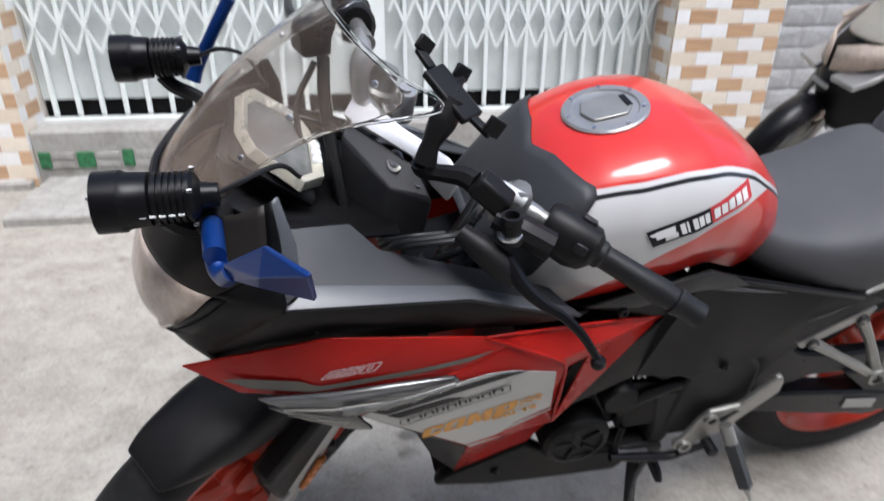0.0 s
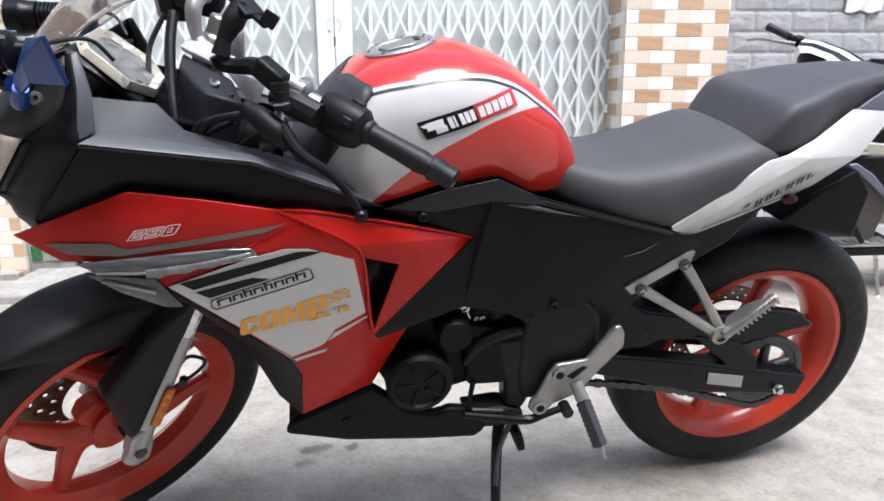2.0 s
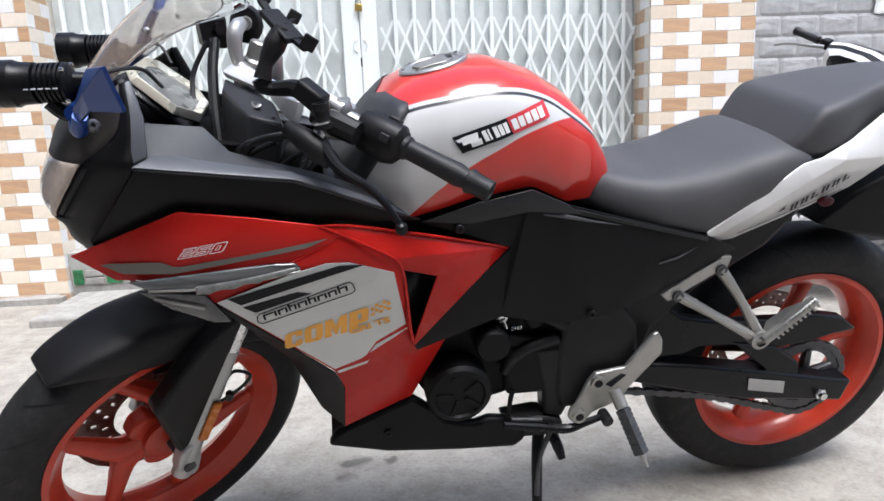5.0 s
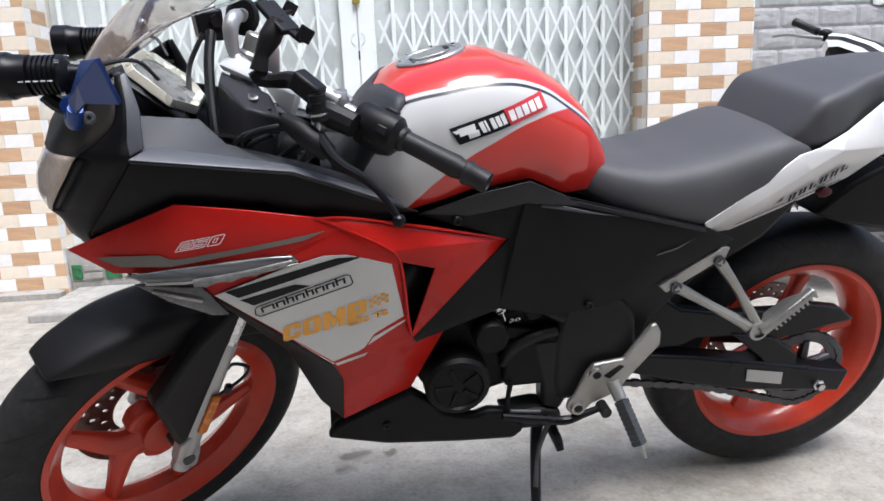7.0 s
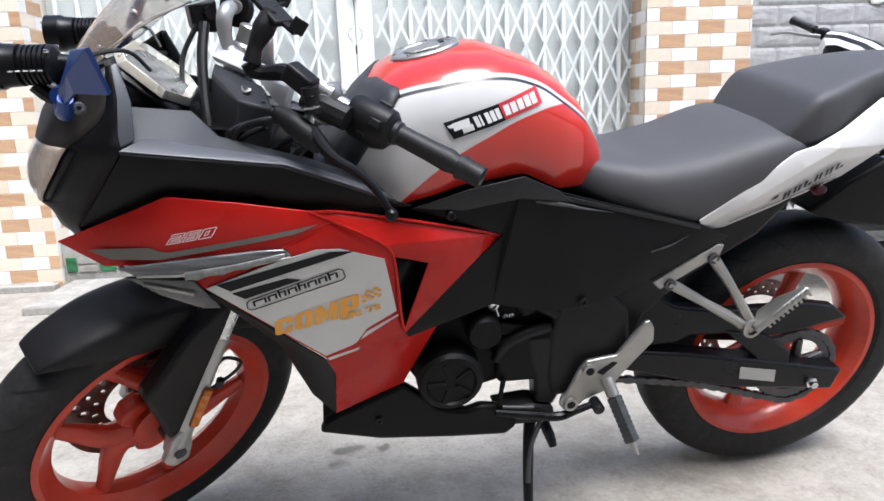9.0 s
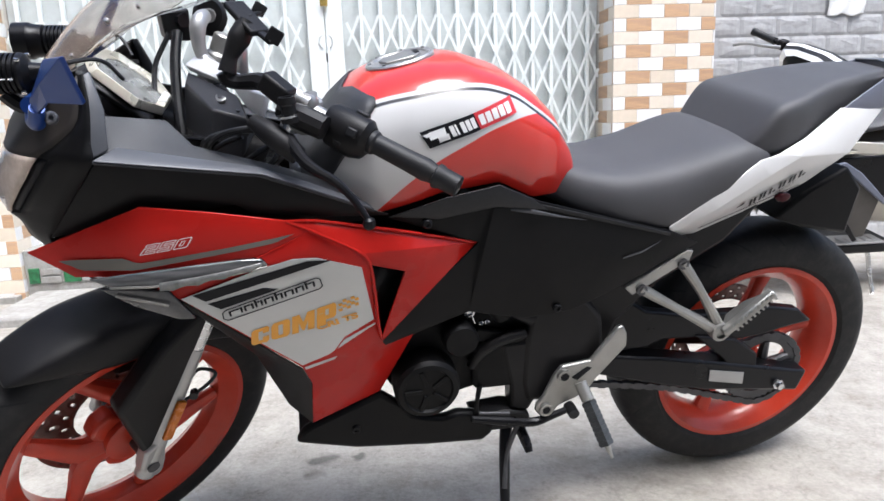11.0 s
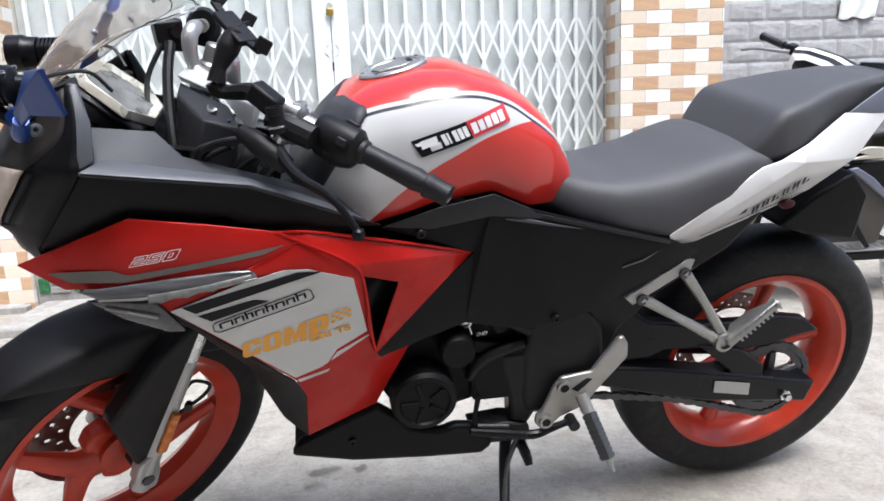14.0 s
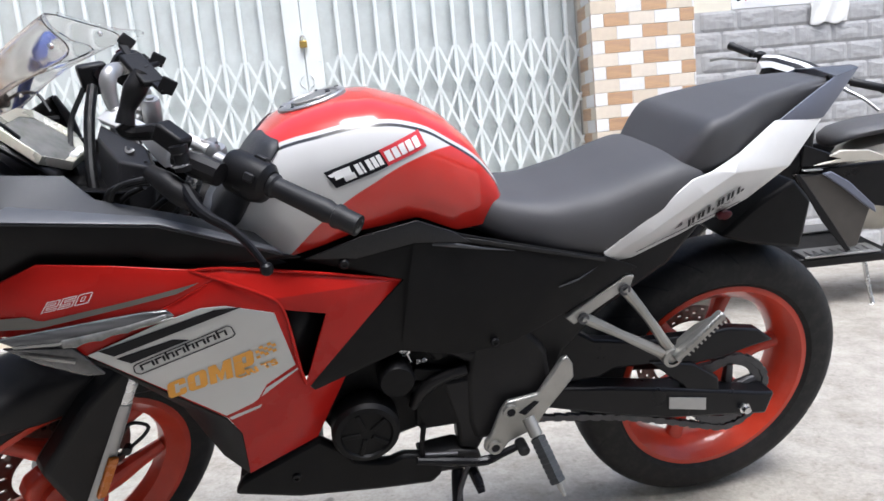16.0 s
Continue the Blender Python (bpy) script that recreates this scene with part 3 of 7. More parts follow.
# ---- walls out of view, added to cut sky light and darken reflections ----
across = part("wall_south_unseen", boxed((-9, -2.9, -0.05), (9, -2.6, 5.2)), FACADE, None)
tagged(across, "plain wall added out of view to darken reflections", "wall", kind="structure")
# Added, never in view: keeps light off the faces turned left.
end_blocker = part("wall_lane_end_unseen", boxed((-4.3, -2.598, -0.05), (-4.0, 3.2, 5.6)), FACADE, None)
tagged(end_blocker, "plain wall added out of view to block light from the left", "wall", kind="structure")

# ---- the motorcycle: x forward, y to its left, z up, leaning on its side stand ----
BIKE = pose(0.981, 1.348, 0, -14, 0, 195)
bike = empty("motorcycle", BIKE, label="red, white and black sport motorcycle leaning on its side stand", category="motorcycle")
RAKE, STEER = radians(26), radians(37)
AXLE_F = Vector((1.385, -0.030, 0.322))
PIVOT = Vector((1.030, 0, 0.98))
STEERING = Matrix.Translation(PIVOT) @ Matrix.Rotation(STEER, 4, Vector((-math.sin(RAKE), 0, math.cos(RAKE)))) @ Matrix.Translation(-PIVOT)

UNSTEER = STEERING.inverted()

def steered(name, bm, material, label="", parent=None, **kw):
    return part(name, move(bm, STEERING), material, parent or bike, label, **kw)

def curve_mask(nt, points, z):
    """1 where z lies above the line through points of (x, z), softened over a millimetre."""
    xs = [p[0] for p in points]
    tc = nt.nodes["Texture Coordinate"]
    sep = nt.nodes.get("Separate XYZ")
    fc = nt.nodes.new("ShaderNodeFloatCurve")
    c = fc.mapping.curves[0]
    lo, hi = 0.4, 1.1
    pts = sorted(points)
    while len(c.points) < len(pts):
        c.points.new(0.5, 0.5)
    for q, (x, zz) in zip(c.points, pts):
        q.location = ((x - lo) / (hi - lo), (zz - 0.7) / 0.5)
        q.handle_type = "AUTO_CLAMPED"
    fc.mapping.update()
    nx = nt.nodes.new("ShaderNodeMapRange")
    nx.inputs[1].default_value, nx.inputs[2].default_value = lo, hi
    nt.links.new(sep.outputs[0], nx.inputs[0])
    nt.links.new(nx.outputs[0], fc.inputs["Value"])
    back = nt.nodes.new("ShaderNodeMath")
    back.operation = "MULTIPLY_ADD"
    nt.links.new(fc.outputs[0], back.inputs[0])
    back.inputs[1].default_value, back.inputs[2].default_value = 0.5, 0.7
    d = nt.nodes.new("ShaderNodeMath")
    d.operation = "SUBTRACT"
    nt.links.new(sep.outputs[2], d.inputs[0])
    nt.links.new(back.outputs[0], d.inputs[1])
    return ramp(nt, d.outputs[0], -0.0008, 0.0008, 0, 1)

TOP_LINE = [(0.50, 0.80), (0.56, 0.900), (0.629, 0.957), (0.688, 0.990), (0.760, 1.002), (0.84, 0.992), (0.912, 0.972), (1.0, 0.92), (1.08, 0.86)]
LOW_LINE = [(0.50, 0.94), (0.56, 0.948), (0.633, 0.955), (0.69, 0.948), (0.76, 0.920), (0.831, 0.877), (0.895, 0.815), (1.0, 0.71)]

def tank_paint():
    m, nt, p = nodes_of("tank_paint")
    tc = nt.nodes.new("ShaderNodeTexCoord")
    sep = nt.nodes.new("ShaderNodeSeparateXYZ")
    sep.name = "Separate XYZ"
    nt.links.new(tc.outputs["Object"], sep.inputs[0])
    top = curve_mask(nt, TOP_LINE, 0)
    top2 = curve_mask(nt, [(x, z + 0.0045) for x, z in TOP_LINE], 0)
    top3 = curve_mask(nt, [(x, z + 0.0095) for x, z in TOP_LINE], 0)
    low = curve_mask(nt, LOW_LINE, 0)
    n = noise_of(nt, 5, 5, 0.6, tc.outputs["Object"])
    red = mix(nt, n, (0.49, 0.018, 0.011), (0.56, 0.024, 0.014))
    white = mix(nt, n, (0.52, 0.52, 0.515), (0.60, 0.60, 0.595))
    c = mix(nt, low, red, white)
    c = mix(nt, top, c, (0.012, 0.012, 0.013))
    c = mix(nt, top2, c, white)
    c = mix(nt, top3, c, red)
    nt.links.new(c, p.inputs["Base Color"])
    p.inputs["Roughness"].default_value = 0.3
    p.inputs["Specular IOR Level"].default_value = 0.2
    p.inputs["Coat Weight"].default_value = 0.85
    p.inputs["Coat Roughness"].default_value = 0.06
    return m
TANKPAINT = tank_paint()

TANK_TOP = [(0.516, 0.84), (0.532, 0.878), (0.575, 0.946), (0.62, 0.988), (0.67, 1.018), (0.74, 1.040), (0.80, 1.039), (0.84, 1.031), (0.885, 1.018), (0.92, 1.000), (0.96, 0.962), (1.02, 0.88)]
TANK_BOT = [(0.50, 0.80), (0.56, 0.80), (0.62, 0.805), (0.69, 0.845), (0.79, 0.838), (0.90, 0.805), (1.02, 0.80)]
TANK_W = [(0.516, 0.045), (0.532, 0.07), (0.575, 0.102), (0.62, 0.125), (0.69, 0.150), (0.76, 0.165), (0.84, 0.168), (0.92, 0.155), (1.02, 0.13)]

def tank_y(x, z):
    """The tank's half-width at x and z."""
    t, b, w = interp(x, TANK_TOP), interp(x, TANK_BOT), interp(x, TANK_W)
    s = (z - b) / max(t - b, 1e-4)
    return w * interp(s, [(0, 0.86), (0.25, 0.97), (0.5, 1.0), (0.68, 0.965), (0.82, 0.87), (0.92, 0.72), (0.975, 0.48), (1, 0)])

def tank():
    rings = []
    ss = [0, 0.06, 0.15, 0.25, 0.36, 0.47, 0.57, 0.66, 0.74, 0.81, 0.87, 0.915, 0.95, 0.975, 0.99, 1.0]
    for x in 0.517 + 0.483 * np.linspace(0, 1, 50) ** 1.35:
        t, b = interp(x, TANK_TOP), interp(x, TANK_BOT)
        r = [(x, tank_y(x, b + s * (t - b)), b + s * (t - b)) for s in ss]
        r += [(x, -y, z) for x, y, z in r[-2::-1]]
        rings.append(r)
    ob = part("fuel_tank", loft(rings, closed=False), TANKPAINT, bike, "red and white lacquered tank", sub=1, angle=80)
    ob["label"] = "red and white lacquered tank"
    # filler cap on the sloping top
    m = pose(0.838, -0.003, 1.0290, 0, 14, 0)
    cap = part("filler_cap", lathe(bmesh.new(), [(0.060, -0.014), (0.060, 0.001), (0.057, 0.0035), (0.047, 0.0035), (0.045, 0.001), (0.001, 0.001)], m, 40), SILVERPAINT, bike, "silver aluminium filler cap")
    part("cap_flap", move(prism([(-0.036, -0.012), (-0.02, -0.030), (0.026, -0.026), (0.036, 0), (0.026, 0.026), (-0.02, 0.030), (-0.036, 0.012)], 0, 0.004), m @ pose(0, 0, 0.001, 90)), ALU, cap, bevel=0.002)
    part("key_slot", boxed((-0.034, -0.014, 0.0045), (-0.026, 0.014, 0.0062), m), STICKER_BLACK, cap)
    for k in range(7):
        a = 2 * math.pi * k / 7
        part("bolt", lathe(bmesh.new(), [(0.0036, 0.003), (0.0032, 0.0055)], m @ Matrix.Translation((0.052 * math.cos(a), 0.052 * math.sin(a), 0)), 8), STEEL, cap)
    return ob
tank()

def plate(name, pts, material, label="", th=0.004, bev=0.0025, faces=None, both=True, sub=0, **kw):
    """A body panel through points of (x, y, z), thickened inwards, on both sides."""
    bm = poly(pts, faces or [list(range(len(pts)))])
    bmesh.ops.triangulate(bm, faces=[f for f in bm.faces if len(f.verts) > 4])
    bm.normal_update()
    if sum(f.normal.y * f.calc_area() for f in bm.faces) < 0:
        bmesh.ops.reverse_faces(bm, faces=bm.faces)
    if both:
        return pair(name, bm, material, bike, label, solid=th, bevel=bev, sub=sub, **kw)
    return part(name, bm, material, bike, label, solid=th, bevel=bev, sub=sub, **kw)

# side fairing
plate("fairing_blade", [(1.425, 0.145, 0.782), (1.2445, 0.206, 0.866), (1.145, 0.208, 0.851), (1.047, 0.205, 0.831), (1.012, 0.209, 0.813),
      (1.066, 0.214, 0.790), (1.105, 0.214, 0.772), (1.269, 0.199, 0.754), (1.357, 0.174, 0.749)], RED, "red lacquered upper fairing blade",
      faces=[(0, 1, 7, 8), (1, 2, 6, 7), (2, 3, 5, 6), (3, 4, 5)], angle=80)
plate("fairing_scoop", [(1.012, 0.209, 0.813), (0.99, 0.196, 0.823), (0.722, 0.122, 0.731), (0.893, 0.155, 0.572), (0.905, 0.19, 0.592), (0.858, 0.160, 0.705),
      (0.918, 0.205, 0.743), (0.934, 0.209, 0.768), (1.0465, 0.2035, 0.8305)], RED, "red lacquered air scoop", faces=[(0, 8, 1), (0, 1, 2, 7), (7, 2, 5, 6), (2, 3, 4, 5)])
for line in ([(1.047, 0.2040, 0.8285), (0.990, 0.1975, 0.8215), (0.850, 0.1595, 0.7765), (0.726, 0.1245, 0.7325)],
             [(1.047, 0.2045, 0.8295), (1.000, 0.2095, 0.8070), (0.945, 0.2110, 0.7760), (0.924, 0.2080, 0.7520), (0.916, 0.2010, 0.7000), (0.9105, 0.1930, 0.6340), (0.9045, 0.1855, 0.5930)]):
    pair("fairing_ridge", tube(line, [0.0026] * len(line), 10, 6), RED, bike, "rounded ridge of the fairing")
def side_y(x, z):
    """The flat of the side fairing: its half-width at x and z."""
    return 0.0455 + 0.0335 * x + 0.1766 * z

def on_side(points, lift=0.0):
    return [(x, side_y(x, z) + lift, z) for x, z in points]

plate("fairing_side", [(1.105, 0.215, 0.772), (1.066, 0.214, 0.790), (1.012, 0.209, 0.813), (0.934, 0.211, 0.768), *on_side([(0.922, 0.743), (0.913, 0.634), (1.040, 0.545), (1.205, 0.712)]),
      (0.905, 0.186, 0.592), (0.893, 0.155, 0.572), (0.813, 0.128, 0.605), (0.901, 0.118, 0.432), (1.031, 0.118, 0.376), (1.026, 0.150, 0.490), (1.267, 0.206, 0.757), *on_side([(1.009, 0.767)])],
      RED, "red lacquered lower side fairing", faces=[(14, 0, 15, 7), (0, 1, 2, 15), (2, 3, 4, 15), (7, 15, 4, 5), (7, 5, 6), (6, 5, 8, 9), (6, 9, 13), (9, 10, 11), (9, 11, 12, 13)])
plate("white_graphic", on_side([(1.208, 0.718), (1.100, 0.756), (1.040, 0.772), (1.005, 0.770), (0.936, 0.744), (0.917, 0.636), (0.968, 0.604), (0.988, 0.572), (1.040, 0.552)], 0.0012),
      FILM, "white film on the side fairing, darkened for its shade", th=0.0008, bev=0, smooth=False)
plate("white_pinstripe", on_side([(0.9145, 0.628), (0.9143, 0.620), (0.964, 0.590), (0.985, 0.557), (1.034, 0.541), (1.037, 0.546), (0.990, 0.564), (0.969, 0.597)], 0.0012),
      FILM, th=0.0008, bev=0, smooth=False)
plate("black_stripe", on_side([(1.192, 0.723), (1.02, 0.766), (0.982, 0.764), (1.174, 0.7095)], 0.0024), STICKER_BLACK, th=0.0008, bev=0, smooth=False)
plate("black_stripe", on_side([(1.172, 0.7045), (1.088, 0.724), (1.066, 0.719), (1.154, 0.692)], 0.0024), STICKER_BLACK, th=0.0008, bev=0, smooth=False)
plate("lower_fairing_edge", [(1.34, 0.175, 0.748), (1.207, 0.2085, 0.709), (1.043, 0.1745, 0.541), (1.027, 0.148, 0.487), (1.031, 0.117, 0.374), (1.072, 0.11, 0.42), (1.12, 0.12, 0.545), (1.20, 0.14, 0.645)],
      BLACK, "black plastic fairing edge", faces=[(0, 1, 7), (1, 2, 6, 7), (2, 3, 5, 6), (3, 4, 5)])
plate("scoop_inner", [(0.93, 0.17, 0.75), (0.85, 0.14, 0.715), (0.88, 0.13, 0.58), (0.93, 0.15, 0.58)], BLACK, th=0.003, bev=0)
def blade_y(x, z):
    """The outside of the upper fairing blade: its half-width at x and z."""
    y0, z0 = interp(x, [(1.066, 0.214), (1.105, 0.214), (1.269, 0.199), (1.357, 0.174)]), interp(x, [(1.066, 0.790), (1.105, 0.772), (1.269, 0.754), (1.357, 0.749)])
    y1, z1 = interp(x, [(1.047, 0.205), (1.145, 0.208), (1.2445, 0.206), (1.425, 0.145)]), interp(x, [(1.047, 0.831), (1.145, 0.851), (1.2445, 0.866), (1.425, 0.782)])
    return y0 + (y1 - y0) * min(1.0, max(0.0, (z - z0) / max(0.01, z1 - z0)))

def blade_stripe():
    upper = [(1.035, 0.811), (1.260, 0.777), (1.280, 0.785), (1.375, 0.776)]
    lower = [(1.035, 0.8105), (1.066, 0.799), (1.267, 0.766), (1.345, 0.762), (1.375, 0.7755)]
    pts = []
    for k in range(41):
        x = 1.375 - 0.340 * k / 40
        pts += [(x, blade_y(x, z) + 0.0022, z) for z in (interp(x, upper), interp(x, lower))]
    return poly(pts, [(2 * k, 2 * k + 2, 2 * k + 3, 2 * k + 1) for k in range(40)])
pair("grey_stripe", blade_stripe(), GREY, bike)
# daytime lamp and turn signal under the blade
plate("signal_lens", [(1.338, 0.192, 0.753), (1.24, 0.212, 0.768), (1.118, 0.222, 0.779), (1.085, 0.221, 0.777), (1.076, 0.220, 0.764), (1.154, 0.224, 0.753), (1.244, 0.218, 0.745), (1.305, 0.205, 0.742)], SILVERLENS, "silvery turn-signal lens", th=0.010, bev=0.004,
      faces=[(0, 1, 6, 7), (1, 2, 5, 6), (2, 3, 4, 5)])
plate("lens_rim", [(1.305, 0.2070, 0.7405), (1.244, 0.2200, 0.7435), (1.154, 0.2260, 0.7515), (1.078, 0.2220, 0.7625), (1.078, 0.2220, 0.7655), (1.154, 0.2260, 0.7550), (1.244, 0.2200, 0.7475), (1.305, 0.2070, 0.7445)], ALU, "bright lens rim", th=0.003, bev=0.001,
      faces=[(0, 1, 6, 7), (1, 2, 5, 6), (2, 3, 4, 5)])
def lens_strip():
    """The clear lower strip of the lens, its edge cut in shallow waves."""
    top, low = [], []
    for k in range(33):
        f = k / 32
        x, z = 1.232 - 0.146 * f, 0.7535 + 0.0195 * f
        y = 0.2245 + 0.0055 * math.sin(math.pi * f)
        top.append((x, y, z + 0.001))
        low.append((x, y + 0.001, z - 0.0155 * (1 - 0.45 * f) + 0.0035 * abs(math.cos(math.pi * 4 * f))))
    return poly(top + low, [(k, k + 1, 34 + k, 33 + k) for k in range(32)])
pair("lens_strip", lens_strip(), LENSGREY, bike, "clear lens strip with a wavy edge", solid=0.002)
plate("signal_lower_lens", [(1.325, 0.196, 0.738), (1.225, 0.216, 0.735), (1.192, 0.214, 0.682), (1.218, 0.208, 0.680), (1.280, 0.200, 0.706)], LENSDARK, "clear lower lens", th=0.006, bev=0.002)
plate("lens_line", [(1.300, 0.2035, 0.7290), (1.225, 0.2185, 0.7130), (1.227, 0.2180, 0.7090), (1.300, 0.2030, 0.7250)], ALU, th=0.001, bev=0)

# black cowl with grey ledge round the cockpit
plate("cowl_side", [(1.385, 0.152, 0.805), (1.285, 0.224, 0.936), (1.073, 0.205, 0.900), (1.010, 0.203, 0.874), (0.910, 0.190, 0.829), (0.885, 0.168, 0.812), (0.99, 0.190, 0.826), (1.095, 0.195, 0.842), (1.117, 0.195, 0.856), (1.255, 0.174, 0.838)],
      PANELBLACK, "black plastic cowl", angle=70, faces=[(0, 1, 9), (1, 2, 8, 9), (2, 3, 7, 8), (3, 4, 6, 7), (4, 5, 6)])
plate("cowl_skirt", [(1.392, 0.138, 0.792), (1.372, 0.150, 0.814), (1.240, 0.170, 0.848), (1.240, 0.158, 0.815), (1.385, 0.126, 0.762)], PANELBLACK, th=0.003, bev=0)
# Dark plate added behind the opening to stand for its shaded inside.
plate("cowl_gap_backing", [(1.36, 0.130, 0.780), (1.28, 0.150, 0.90), (1.02, 0.160, 0.86), (0.91, 0.150, 0.80), (1.10, 0.150, 0.790)], BLACK, th=0.003, bev=0)
plate("cowl_ledge", [(1.286, 0.227, 0.939), (1.073, 0.207, 0.903), (1.010, 0.205, 0.877), (0.910, 0.192, 0.832), (0.95, 0.16, 0.862), (1.04, 0.148, 0.895), (1.170, 0.130, 0.930), (1.205, 0.122, 0.968), (1.290, 0.140, 0.982)],
      CHARCOAL, "charcoal plastic ledge", faces=[(0, 1, 6), (0, 6, 7, 8), (1, 2, 5, 6), (2, 3, 4, 5)])
# Lighter strip: the highlight along the ledge's edge, put into colour.
plate("ledge_rim_highlight", [(1.2865, 0.2275, 0.9415), (1.073, 0.2075, 0.9055), (1.010, 0.2055, 0.8795), (0.910, 0.1925, 0.8345), (0.922, 0.184, 0.8435), (1.010, 0.190, 0.8845), (1.078, 0.188, 0.9105), (1.258, 0.203, 0.9520)], DARKGREY, "rim of the ledge, its highlight put into a lighter grey", faces=[(0, 1, 6, 7), (1, 2, 5, 6), (2, 3, 4, 5)], th=0.002, bev=0.001)
plate("cowl_pillar", [(1.2895, 0.2255, 0.9415), (1.2850, 0.2035, 0.990), (1.2900, 0.176, 1.044), (1.2810, 0.168, 1.048), (1.2670, 0.192, 1.000), (1.2665, 0.213, 0.951)], DARKGREY, "grey upright edge of the cowl", faces=[(0, 1, 4, 5), (1, 2, 3, 4)], th=0.006, bev=0.003)

def nose_grid():
    """The nose as a net of points: rings from below upwards, each from the middle round to the side."""
    rings = [
        [(1.430, 0, 0.772), (1.428, 0.05, 0.772), (1.414, 0.090, 0.774), (1.402, 0.108, 0.766), (1.392, 0.122, 0.762), (1.372, 0.146, 0.768)],
        [(1.446, 0, 0.790), (1.443, 0.05, 0.790), (1.429, 0.100, 0.793), (1.418, 0.118, 0.797), (1.408, 0.132, 0.800), (1.384, 0.1525, 0.806)],
        [(1.455, 0, 0.812), (1.452, 0.05, 0.812), (1.437, 0.100, 0.8175), (1.427, 0.120, 0.823), (1.417, 0.137, 0.828), (1.372, 0.162, 0.822)],
        [(1.468, 0, 0.833), (1.464, 0.05, 0.833), (1.450, 0.098, 0.836), (1.440, 0.119, 0.841), (1.430, 0.139, 0.847), (1.359, 0.171, 0.840)],
        [(1.476, 0, 0.864), (1.472, 0.05, 0.864), (1.458, 0.100, 0.866), (1.437, 0.134, 0.870), (1.411, 0.161, 0.875), (1.339, 0.186, 0.866)],
        [(1.468, 0, 0.896), (1.465, 0.05, 0.896), (1.451, 0.100, 0.897), (1.425, 0.143, 0.901), (1.387, 0.179, 0.906), (1.313, 0.2045, 0.900)],
        [(1.452, 0, 0.927), (1.449, 0.05, 0.928), (1.432, 0.100, 0.931), (1.405, 0.150, 0.935), (1.362, 0.191, 0.9385), (1.2875, 0.2255, 0.938)],
        [(1.437, 0, 0.960), (1.434, 0.05, 0.960), (1.414, 0.100, 0.958), (1.388, 0.150, 0.957), (1.331, 0.198, 0.959), (1.2855, 0.2150, 0.963)],
        [(1.420, 0, 0.982), (1.416, 0.05, 0.983), (1.395, 0.100, 0.984), (1.356, 0.158, 0.987), (1.301, 0.1970, 0.989), (1.2845, 0.1990, 1.003)],
        [(1.404, 0, 1.000), (1.400, 0.05, 1.000), (1.378, 0.100, 1.004), (1.338, 0.154, 1.018), (1.296, 0.1740, 1.042), (1.2885, 0.1735, 1.046)],
    ]
    across = [spline(r, 4) for r in rings]
    columns = [spline([r[k] for r in across], 4) for k in range(len(across[0]))]
    return [[c[j] for c in columns] for j in range(len(columns[0]))]

def nose():
    net = nose_grid()
    rows, cols = len(net) - 1, len(net[0]) - 1
    lens = lambda j, k: 12 <= j < 24 and 1 <= k < 16
    gasket = lambda j, k: 12 <= j < 24 and k == 16
    def skin(name, want, material, parent, label, side, sink=0.0, **kw):
        bm = bmesh.new()
        vs = {}
        def at(j, k):
            if (j, k) not in vs:
                p = net[j][k]
                n = (net[min(j + 1, rows)][k] - net[max(j - 1, 0)][k]).cross(net[j][min(k + 1, cols)] - net[j][max(k - 1, 0)]).normalized()
                p = p + n * sink
                vs[j, k] = bm.verts.new((p.x, side * p.y, p.z))
            return vs[j, k]
        for j in range(rows):
            for k in range(cols):
                if want(j, k):
                    f = (at(j, k), at(j, k + 1), at(j + 1, k + 1), at(j + 1, k))
                    bm.faces.new(f if side > 0 else f[::-1])
        return part(name, bm, material, parent, label, angle=60, **kw)
    for side in (1, -1):
        shell = skin("nose_cowl", lambda j, k: (j < 24 or k >= 16) and not lens(j, k) and not gasket(j, k), PANELBLACK, bike, "black plastic nose cowl", side, solid=0.004)
        skin("nose_top", lambda j, k: j >= 24 and k < 16, NOSEBROWN, bike, "brownish black panel over the headlamp", side, -0.001, solid=0.004)
        skin("lamp_gasket", gasket, STICKER_BLACK, shell, "black joint beside the headlamp", side, 0.0012, solid=0.002)
        lamp = skin("headlamp", lens, MILKY, bike, "hazy clear headlamp", side, -0.0015, solid=0.002)
        skin("reflector", lens, LAMPBOWL, lamp, "dull silver reflector", side, 0.006, solid=0.002)
        skin("reflector_cell", lambda j, k: j in (20, 21) and k in (6, 7, 9, 10, 12, 13), LAMPCELL, lamp, "brown reflector cells", side, 0.0045)
        skin("reflector_cell", lambda j, k: j in (16, 17) and k in (7, 8, 10, 11), LAMPCELL, lamp, "brown reflector cells", side, 0.0045)
nose()

